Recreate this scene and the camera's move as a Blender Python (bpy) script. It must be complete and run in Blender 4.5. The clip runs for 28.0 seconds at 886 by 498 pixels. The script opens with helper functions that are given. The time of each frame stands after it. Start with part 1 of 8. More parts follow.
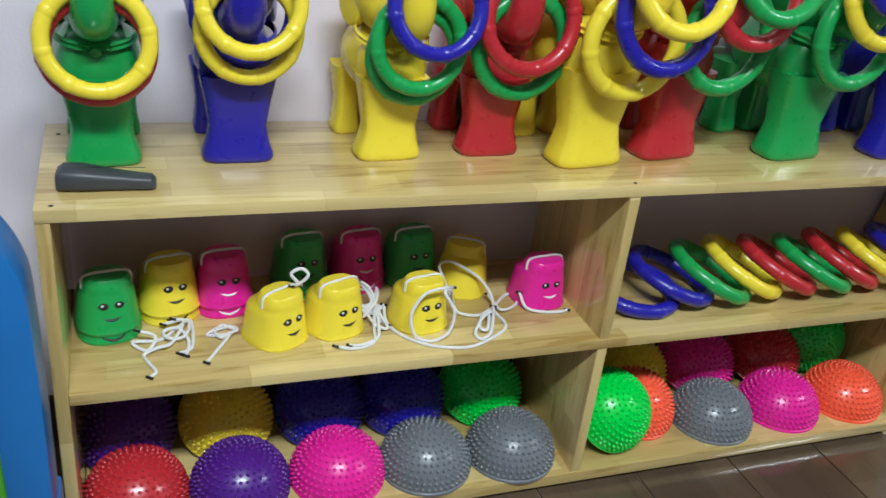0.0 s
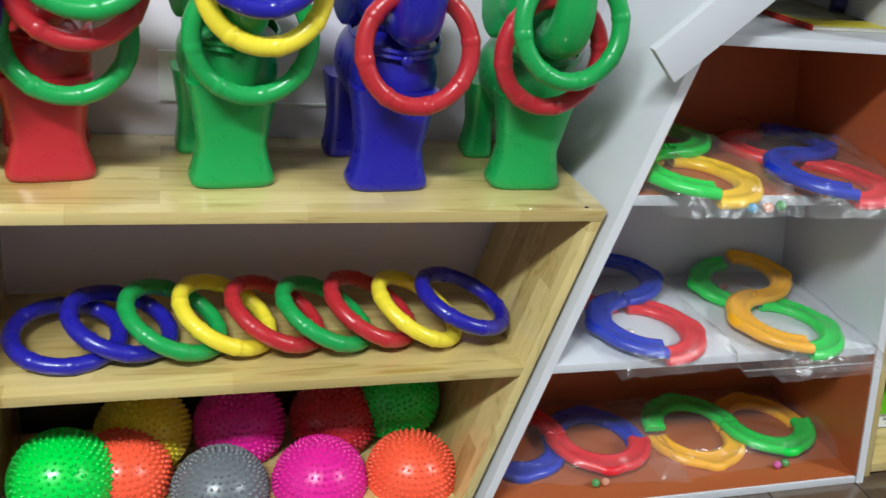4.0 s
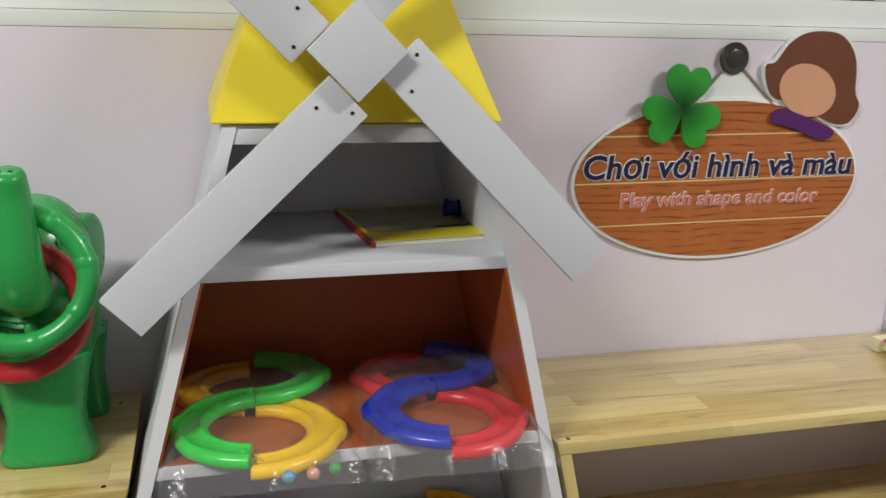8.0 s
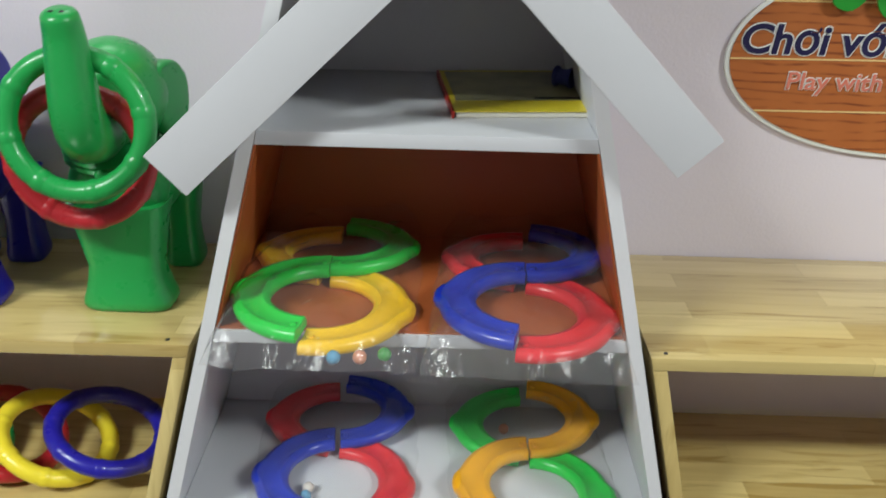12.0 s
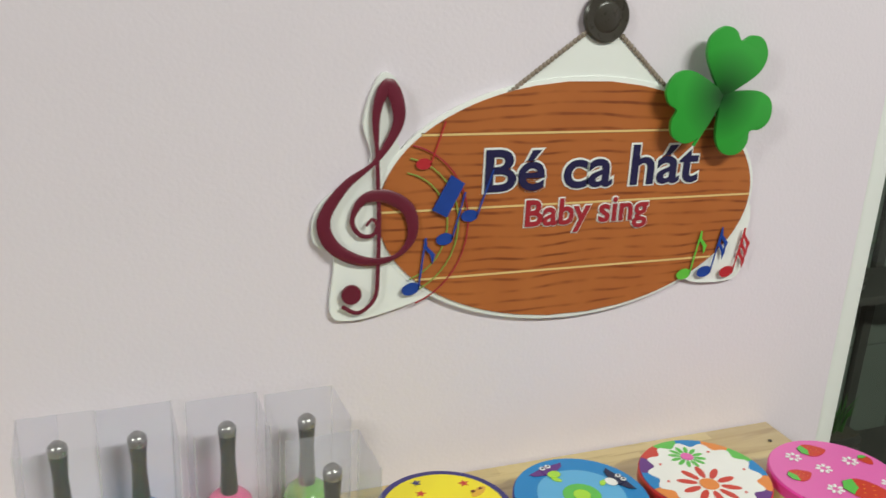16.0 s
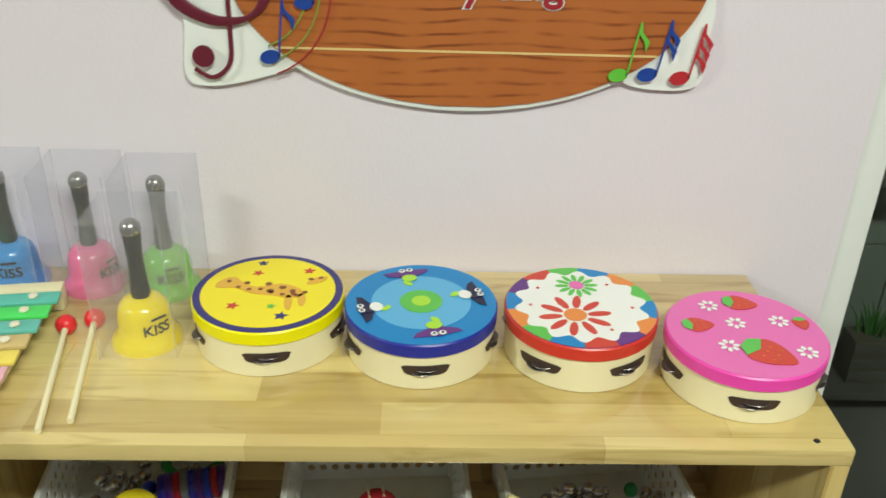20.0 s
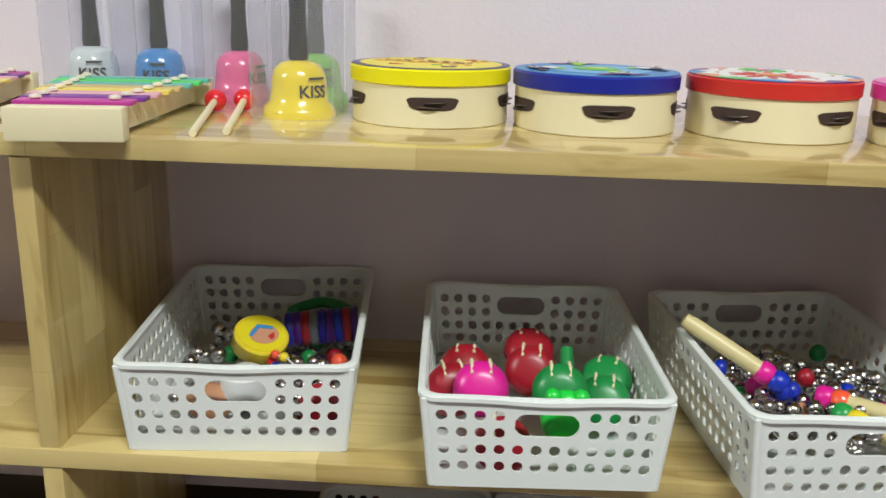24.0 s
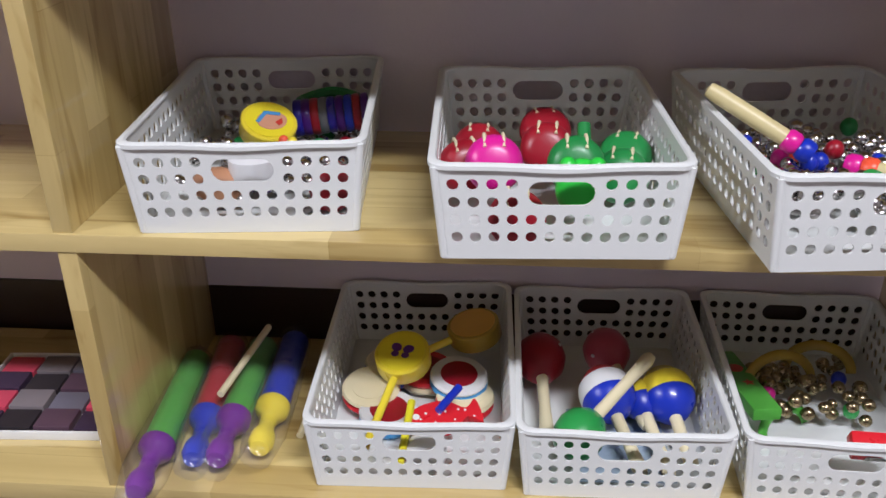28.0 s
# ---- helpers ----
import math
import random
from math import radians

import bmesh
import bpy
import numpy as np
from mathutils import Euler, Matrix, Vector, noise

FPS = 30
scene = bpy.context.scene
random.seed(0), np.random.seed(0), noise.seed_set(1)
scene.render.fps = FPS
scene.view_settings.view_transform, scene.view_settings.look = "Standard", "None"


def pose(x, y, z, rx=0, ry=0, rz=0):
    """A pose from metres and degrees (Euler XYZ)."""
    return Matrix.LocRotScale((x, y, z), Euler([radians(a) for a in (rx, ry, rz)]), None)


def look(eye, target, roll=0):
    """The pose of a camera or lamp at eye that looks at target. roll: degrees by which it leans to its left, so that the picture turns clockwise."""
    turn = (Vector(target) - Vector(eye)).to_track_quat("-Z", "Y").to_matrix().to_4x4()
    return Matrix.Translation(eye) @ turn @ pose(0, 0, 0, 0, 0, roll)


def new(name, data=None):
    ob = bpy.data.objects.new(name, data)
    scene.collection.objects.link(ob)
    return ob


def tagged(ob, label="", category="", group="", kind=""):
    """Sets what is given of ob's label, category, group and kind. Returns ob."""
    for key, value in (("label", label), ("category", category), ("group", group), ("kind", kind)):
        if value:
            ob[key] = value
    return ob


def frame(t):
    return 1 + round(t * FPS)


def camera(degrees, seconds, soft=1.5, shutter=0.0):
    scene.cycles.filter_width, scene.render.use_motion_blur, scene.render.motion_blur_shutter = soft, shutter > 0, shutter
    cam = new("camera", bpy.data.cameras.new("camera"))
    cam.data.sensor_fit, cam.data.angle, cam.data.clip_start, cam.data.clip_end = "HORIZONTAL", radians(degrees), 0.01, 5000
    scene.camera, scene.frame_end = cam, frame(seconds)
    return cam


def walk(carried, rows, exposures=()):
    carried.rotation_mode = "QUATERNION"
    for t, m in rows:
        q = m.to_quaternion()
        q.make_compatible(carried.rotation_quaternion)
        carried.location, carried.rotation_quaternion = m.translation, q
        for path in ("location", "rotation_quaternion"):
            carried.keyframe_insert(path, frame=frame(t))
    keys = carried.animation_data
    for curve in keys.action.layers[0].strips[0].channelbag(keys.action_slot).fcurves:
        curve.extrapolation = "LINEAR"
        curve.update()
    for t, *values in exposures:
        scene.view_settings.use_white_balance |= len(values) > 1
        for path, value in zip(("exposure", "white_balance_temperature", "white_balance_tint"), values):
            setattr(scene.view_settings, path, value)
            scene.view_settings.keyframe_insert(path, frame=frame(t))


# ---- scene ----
# the clip's camera brightens, darkens and tints its picture on the way: seconds, stops, kelvin, tint
EXPOSURES = [(0, -0.15, 5650, 9), (2, 0.03, 5700, 6), (5, 0.24, 6050, 8), (6, 0.15, 6350, 10), (7, -0.13, 6350, 12), (8, -0.10, 6350, 11), (9.5, 0.08, 6600, 11), (11, 0.35, 6350, 2), (13.5, -0.40, 5900, 14), (14, -0.23, 6350, 9), (16, -0.04, 6500, 4), (17, 0.15, 6500, 2), (18, 0.10, 6500, 4), (20, 0.10, 6550, -2), (21.5, 0.0, 6500, 2), (23.5, 0.10, 6300, 7), (24, 0.10, 6200, 9), (25, 0.13, 6050, 16), (26.5, 0.12, 5780, 21), (28, 0.16, 5880, 24)]
cam = camera(53.01, 28.0, 1.5, 0.2)
# seconds, eye, target, roll in degrees
PATH = [
    (0, (-3.9310, -1.0600, 1.0850), (-3.2679, 0.5962, 0.1809), 6.70),
    (0.5, (-3.8280, -1.0590, 1.0820), (-3.1299, 0.5822, 0.1769), 6.80),
    (1, (-3.7630, -1.0750, 1.0830), (-3.0539, 0.5691, 0.1919), 6.50),
    (1.5, (-3.6540, -1.1070, 1.1050), (-2.9900, 0.5690, 0.2390), 7.30),
    (2, (-3.5000, -1.1500, 1.0910), (-2.8900, 0.5710, 0.2750), 8.50),
    (2.5, (-3.3890, -1.1580, 1.0880), (-2.7380, 0.5470, 0.2700), 8.10),
    (4.5, (-2.7910, -1.0950, 1.0870), (-2.2260, 0.6190, 0.2250), 7.10),
    (5, (-2.6920, -1.0840, 1.1130), (-2.0900, 0.6360, 0.2890), 5.60),
    (5.5, (-2.6100, -1.0430, 1.1360), (-1.9359, 0.7163, 0.4649), 4.70),
    (6, (-2.5580, -1.0320, 1.1550), (-1.8478, 0.7536, 0.6008), 2.90),
    (6.5, (-2.4710, -1.0290, 1.1710), (-1.7468, 0.7586, 0.6418), 2.20),
    (7, (-2.3450, -1.0450, 1.1820), (-1.6421, 0.7648, 0.7020), 2.70),
    (7.5, (-2.2390, -1.0750, 1.1770), (-1.5971, 0.7637, 0.7221), 2.20),
    (8, (-2.1900, -1.0350, 1.1600), (-1.6861, 0.8326, 0.6521), 1.40),
    (8.5, (-2.1670, -0.9700, 1.1590), (-1.8061, 0.9107, 0.5821), 1.00),
    (9, (-2.1380, -0.9570, 1.1510), (-1.9500, 0.9216, 0.4911), 0.40),
    (9.5, (-2.1060, -0.9530, 1.1360), (-2.0650, 0.8778, 0.3321), 0.20),
    (10, (-2.0890, -0.9440, 1.1100), (-2.1220, 0.8345, 0.1957), 0.20),
    (10.5, (-2.0960, -0.9310, 1.0970), (-2.1410, 0.8086, 0.1112), 0.50),
    (11, (-2.0910, -0.9370, 1.0950), (-2.1370, 0.7708, 0.0551), 0.50),
    (11.5, (-2.0610, -0.9530, 1.1160), (-2.0950, 0.8054, 0.1638), 1.60),
    (13.5, (-1.6292, -0.7447, 1.2099), (-1.3733, 1.1487, 0.6187), -0.27),
    (14, (-1.4628, -0.7018, 1.2090), (-1.0643, 1.1565, 0.5864), 1.54),
    (14.5, (-1.2662, -0.6427, 1.1984), (-0.7425, 1.1797, 0.5622), 1.08),
    (15, (-1.1095, -0.5638, 1.2318), (-0.5117, 1.2109, 0.5297), -0.12),
    (15.5, (-0.9970, -0.5420, 1.2180), (-0.2899, 1.2012, 0.5389), 1.30),
    (16, (-0.8380, -0.5630, 1.2020), (-0.1613, 1.2052, 0.5573), 2.70),
    (16.5, (-0.7000, -0.5080, 1.1760), (-0.0731, 1.2916, 0.5691), 2.40),
    (17, (-0.6050, -0.4720, 1.2040), (-0.0738, 1.3627, 0.6108), 2.50),
    (17.5, (-0.5130, -0.5140, 1.2060), (-0.1570, 1.3718, 0.6430), 3.20),
    (18, (-0.4140, -0.5580, 1.2030), (-0.1739, 1.3366, 0.6088), 2.90),
    (18.5, (-0.3620, -0.5770, 1.1890), (-0.1380, 1.2819, 0.4860), 1.60),
    (19, (-0.3400, -0.5880, 1.1380), (-0.1630, 1.2493, 0.3679), 0.50),
    (19.5, (-0.3510, -0.5820, 1.1150), (-0.2149, 1.2077, 0.2327), 0.50),
    (20, (-0.3870, -0.5900, 1.1040), (-0.3440, 1.1704, 0.1558), 1.40),
    (20.5, (-0.4280, -0.6040, 1.1110), (-0.5830, 1.1291, 0.1249), 1.50),
    (21, (-0.4690, -0.6270, 1.1210), (-0.8011, 1.0873, 0.1458), 1.30),
    (21.5, (-0.5170, -0.6410, 1.1250), (-0.9380, 1.0651, 0.1700), 2.00),
    (23.5, (-0.4890, -0.6390, 0.7620), (-0.7189, 1.2220, 0.0664), 0.80),
    (24, (-0.4790, -0.6740, 0.7070), (-0.5840, 1.2454, 0.1549), 1.50),
    (24.5, (-0.4470, -0.6810, 0.6990), (-0.4570, 1.2580, 0.2090), 1.60),
    (25, (-0.4250, -0.6770, 0.6930), (-0.2770, 1.2436, 0.1551), 1.90),
    (25.5, (-0.4060, -0.6870, 0.6760), (-0.2100, 1.2095, 0.0719), 2.10),
    (26, (-0.4080, -0.6770, 0.6610), (-0.2600, 1.1835, -0.0578), 1.90),
    (26.5, (-0.4210, -0.6700, 0.6520), (-0.3630, 1.1537, -0.1669), 1.20),
    (27, (-0.4360, -0.6670, 0.6460), (-0.4610, 1.1289, -0.2339), 0.60),
    (27.5, (-0.4480, -0.6650, 0.6430), (-0.5420, 1.1205, -0.2532), -0.30),
    (28, (-0.4640, -0.6680, 0.6440), (-0.6200, 1.1188, -0.2409), -0.60),
]
walk(cam, [(t, look(eye, target, roll)) for t, eye, target, roll in PATH], EXPOSURES)

# ---- world and light ----
world = bpy.data.worlds.new("room_world")
scene.world = world
world.use_nodes = True
world.node_tree.nodes["Background"].inputs[0].default_value = (0.02, 0.022, 0.03, 1)
world.node_tree.nodes["Background"].inputs[1].default_value = 0.3


def ceiling_lamp(x, y, power, sx=0.6, sy=0.6):
    data = bpy.data.lights.new("ceiling_lamp", "AREA")
    data.shape, data.size, data.size_y, data.energy, data.color = "RECTANGLE", sx, sy, power, (0.985, 1.0, 0.93)
    ob = new("ceiling_lamp", data)
    ob.matrix_world = pose(x, y, 2.72)
    return ob


for lx, lp in ((-3.85, 116), (0.3, 90)):
    ceiling_lamp(lx, -1.75, lp, 1.15, 0.25)
ceiling_lamp(-2.4, 0.85, 9, 1.15, 0.2)

# ---- materials ----
MATS = {}


def nodes_of(name):
    m = bpy.data.materials.new(name)
    m.use_nodes = True
    return m, m.node_tree.nodes, m.node_tree.links, m.node_tree.nodes["Principled BSDF"]


def plain(name, color, rough=0.5, var=0.06, scale=12.0, bump=0.0, bscale=150.0, metal=0.0, coat=0.0, sub=0.0, rvar=0.1):
    """A surface of one colour with faint mottling, uneven gloss and fine relief."""
    if name in MATS:
        return MATS[name]
    m, n, l, p = nodes_of(name)
    tc = n.new("ShaderNodeTexCoord")
    nz = n.new("ShaderNodeTexNoise")
    nz.inputs["Scale"].default_value, nz.inputs["Detail"].default_value = scale, 5
    l.new(tc.outputs["Object"], nz.inputs["Vector"])
    ramp = n.new("ShaderNodeMix")
    ramp.data_type = "RGBA"
    lo = [c * (1 - var) for c in color]
    hi = [min(1, c * (1 + var)) for c in color]
    ramp.inputs["A"].default_value, ramp.inputs["B"].default_value = (*lo, 1), (*hi, 1)
    l.new(nz.outputs["Fac"], ramp.inputs["Factor"])
    l.new(ramp.outputs["Result"], p.inputs["Base Color"])
    mr = n.new("ShaderNodeMapRange")
    mr.inputs["To Min"].default_value, mr.inputs["To Max"].default_value = max(0.02, rough - rvar), min(1, rough + rvar)
    nz2 = n.new("ShaderNodeTexNoise")
    nz2.inputs["Scale"].default_value, nz2.inputs["Detail"].default_value = scale * 4, 3
    l.new(tc.outputs["Object"], nz2.inputs["Vector"])
    l.new(nz2.outputs["Fac"], mr.inputs["Value"])
    l.new(mr.outputs["Result"], p.inputs["Roughness"])
    p.inputs["Metallic"].default_value, p.inputs["Coat Weight"].default_value = metal, coat
    p.inputs["Subsurface Weight"].default_value = sub
    if bump:
        b = n.new("ShaderNodeBump")
        b.inputs["Strength"].default_value, b.inputs["Distance"].default_value = bump, 0.002
        nb = n.new("ShaderNodeTexNoise")
        nb.inputs["Scale"].default_value = bscale
        l.new(tc.outputs["Object"], nb.inputs["Vector"])
        l.new(nb.outputs["Fac"], b.inputs["Height"])
        l.new(b.outputs["Normal"], p.inputs["Normal"])
    MATS[name] = m
    return m


def wood(name, light, dark, rough=0.32, along="x", stave=0.045, grain=1.0, piece=0.0):
    """Finger-jointed rubberwood: staves of differing tone along one axis, with grain and varnish."""
    if name in MATS:
        return MATS[name]
    m, n, l, p = nodes_of(name)
    tc = n.new("ShaderNodeTexCoord")
    info = n.new("ShaderNodeObjectInfo")
    add = n.new("ShaderNodeVectorMath")
    add.operation = "MULTIPLY_ADD"
    l.new(info.outputs["Random"], add.inputs[0])
    add.inputs[1].default_value = (3.1, 5.7, 2.3)
    l.new(tc.outputs["Object"], add.inputs[2])
    mp = n.new("ShaderNodeMapping")
    if along == "z":
        mp.inputs["Rotation"].default_value = (0, radians(90), 0)
    if along == "y":
        mp.inputs["Rotation"].default_value = (0, 0, radians(90))
    l.new(add.outputs[0], mp.inputs["Vector"])
    # staves
    br = n.new("ShaderNodeTexBrick")
    br.offset, br.squash = 0.37, 1.0
    for key, v in (("Scale", 1.0), ("Mortar Size", 0.0004), ("Bias", 0.0), ("Brick Width", 0.31), ("Row Height", stave)):
        br.inputs[key].default_value = v
    br.inputs["Color1"].default_value, br.inputs["Color2"].default_value, br.inputs["Mortar"].default_value = (0, 0, 0, 1), (1, 1, 1, 1), (0.85, 0.85, 0.85, 1)
    l.new(mp.outputs["Vector"], br.inputs["Vector"])
    st = n.new("ShaderNodeMapping")
    st.inputs["Scale"].default_value = (2.2, 34, 34)
    l.new(mp.outputs["Vector"], st.inputs["Vector"])
    gr = n.new("ShaderNodeTexNoise")
    gr.inputs["Scale"].default_value, gr.inputs["Detail"].default_value, gr.inputs["Distortion"].default_value = 1.6 * grain, 7, 0.6
    l.new(st.outputs["Vector"], gr.inputs["Vector"])
    big = n.new("ShaderNodeTexNoise")
    big.inputs["Scale"].default_value = 2.6
    l.new(mp.outputs["Vector"], big.inputs["Vector"])

    def mathn(op, a, b, c=None):
        q = n.new("ShaderNodeMath")
        q.operation = op
        for i, v in enumerate((a, b, c)):
            if v is None:
                continue
            if isinstance(v, (int, float)):
                q.inputs[i].default_value = v
            else:
                l.new(v, q.inputs[i])
        return q.outputs[0]

    # dark pore streaks
    s2 = n.new("ShaderNodeMapping")
    s2.inputs["Scale"].default_value = (4.5, 42, 42)
    l.new(mp.outputs["Vector"], s2.inputs["Vector"])
    sk = n.new("ShaderNodeTexNoise")
    sk.inputs["Scale"].default_value, sk.inputs["Detail"].default_value, sk.inputs["Distortion"].default_value = 1.1, 4, 1.1
    l.new(s2.outputs["Vector"], sk.inputs["Vector"])
    sr = n.new("ShaderNodeMapRange")
    sr.inputs["From Min"].default_value, sr.inputs["From Max"].default_value = 0.56, 0.72
    l.new(sk.outputs["Fac"], sr.inputs["Value"])
    f = mathn("MULTIPLY", br.outputs["Color"], 0.7)
    f = mathn("MULTIPLY_ADD", gr.outputs["Fac"], 0.62, f)
    f = mathn("MULTIPLY_ADD", big.outputs["Fac"], 0.3, f)
    f = mathn("MULTIPLY_ADD", sr.outputs["Result"], 0.54, f)
    f = mathn("SUBTRACT", f, 0.41)
    mix = n.new("ShaderNodeMix")
    mix.data_type = "RGBA"
    mix.inputs["A"].default_value, mix.inputs["B"].default_value = (*light, 1), (*dark, 1)
    l.new(f, mix.inputs["Factor"])
    # knots
    vo = n.new("ShaderNodeTexVoronoi")
    vo.inputs["Scale"].default_value = 3.4
    l.new(mp.outputs["Vector"], vo.inputs["Vector"])
    kn = n.new("ShaderNodeMapRange")
    kn.inputs["From Min"].default_value, kn.inputs["From Max"].default_value = 0.012, 0.03
    kn.inputs["To Min"].default_value, kn.inputs["To Max"].default_value = 0.8, 0.0
    l.new(vo.outputs["Distance"], kn.inputs["Value"])
    mk = n.new("ShaderNodeMix")
    mk.data_type = "RGBA"
    mk.inputs["B"].default_value = (dark[0] * 0.25, dark[1] * 0.2, dark[2] * 0.2, 1)
    l.new(kn.outputs["Result"], mk.inputs["Factor"])
    l.new(mix.outputs["Result"], mk.inputs["A"])
    l.new(mk.outputs["Result"], p.inputs["Base Color"])
    rr = n.new("ShaderNodeMapRange")
    rr.inputs["To Min"].default_value, rr.inputs["To Max"].default_value = rough - 0.08, rough + 0.12
    l.new(gr.outputs["Fac"], rr.inputs["Value"])
    l.new(rr.outputs["Result"], p.inputs["Roughness"])
    b = n.new("ShaderNodeBump")
    b.inputs["Strength"].default_value, b.inputs["Distance"].default_value = 0.12, 0.0015
    l.new(gr.outputs["Fac"], b.inputs["Height"])
    l.new(b.outputs["Normal"], p.inputs["Normal"])
    p.inputs["Coat Weight"].default_value, p.inputs["Coat Roughness"].default_value = 1.0, 0.055
    MATS[name] = m
    return m


def clear_film(name, rough=0.12, tint=(1, 1, 1), haze=0.12, crinkle=0.8):
    """Thin transparent plastic: mostly see-through, glossy, a little milky."""
    if name in MATS:
        return MATS[name]
    m, n, l, p = nodes_of(name)
    tr = n.new("ShaderNodeBsdfTransparent")
    tr.inputs[0].default_value = (*[0.97 * c for c in tint], 1)
    gl = n.new("ShaderNodeBsdfGlossy")
    gl.inputs["Roughness"].default_value = rough
    lw = n.new("ShaderNodeLayerWeight")
    lw.inputs["Blend"].default_value = 0.5
    pw = n.new("ShaderNodeMath")
    pw.operation, pw.inputs[1].default_value = "POWER", 4.0
    fr = n.new("ShaderNodeMath")
    fr.operation, fr.inputs[1].default_value, fr.inputs[2].default_value = "MULTIPLY_ADD", 0.38, 0.026
    l.new(lw.outputs["Facing"], pw.inputs[0])
    l.new(pw.outputs[0], fr.inputs[0])
    p.inputs["Base Color"].default_value, p.inputs["Roughness"].default_value = (0.85, 0.86, 0.88, 1), 0.4
    tc = n.new("ShaderNodeTexCoord")
    nz = n.new("ShaderNodeTexNoise")
    nz.inputs["Scale"].default_value, nz.inputs["Detail"].default_value = 38, 4
    l.new(tc.outputs["Object"], nz.inputs["Vector"])
    bp = n.new("ShaderNodeBump")
    bp.inputs["Strength"].default_value, bp.inputs["Distance"].default_value = crinkle, 0.006
    l.new(nz.outputs["Fac"], bp.inputs["Height"])
    for nd in (gl, lw, p):
        l.new(bp.outputs["Normal"], nd.inputs["Normal"])
    a, b = n.new("ShaderNodeMixShader"), n.new("ShaderNodeMixShader")
    a.inputs[0].default_value = haze
    l.new(tr.outputs[0], a.inputs[1])
    l.new(p.outputs[0], a.inputs[2])
    l.new(fr.outputs[0], b.inputs[0])
    l.new(a.outputs[0], b.inputs[1])
    l.new(gl.outputs[0], b.inputs[2])
    l.new(b.outputs[0], n["Material Output"].inputs["Surface"])
    MATS[name] = m
    return m


PINE_L, PINE_D = (0.73, 0.585, 0.25), (0.37, 0.245, 0.065)
W_X = wood("rubberwood_board", PINE_L, PINE_D)
W_Z = wood("rubberwood_upright", PINE_L, PINE_D, along="z")
WALL = plain("lilac_wall_paint", (0.745, 0.68, 0.75), 0.55, 0.03, 2.0, 0.15, 220)
WHITE_LAM = plain("pale_grey_melamine", (0.62, 0.625, 0.66), 0.42, 0.03, 5, 0.03, 300)
WHITE_EDGE = plain("white_edge_band", (0.72, 0.72, 0.75), 0.4, 0.03, 8)
ORANGE_LAM = plain("orange_brown_laminate", (0.40, 0.105, 0.03), 0.4, 0.06, 4, 0.03, 200)
YELLOW_LAM = plain("yellow_laminate", (0.82, 0.66, 0.03), 0.4, 0.04, 5)
WHITE_PAINT = plain("white_frame_paint", (0.78, 0.8, 0.78), 0.4, 0.03, 6)
SKIRT = plain("dark_skirting_tile", (0.035, 0.022, 0.016), 0.35, 0.2, 9)
DARK_GAP = plain("night_outside_wall", (0.10, 0.115, 0.095), 0.8, 0.35, 2.2, 0.05, 40)
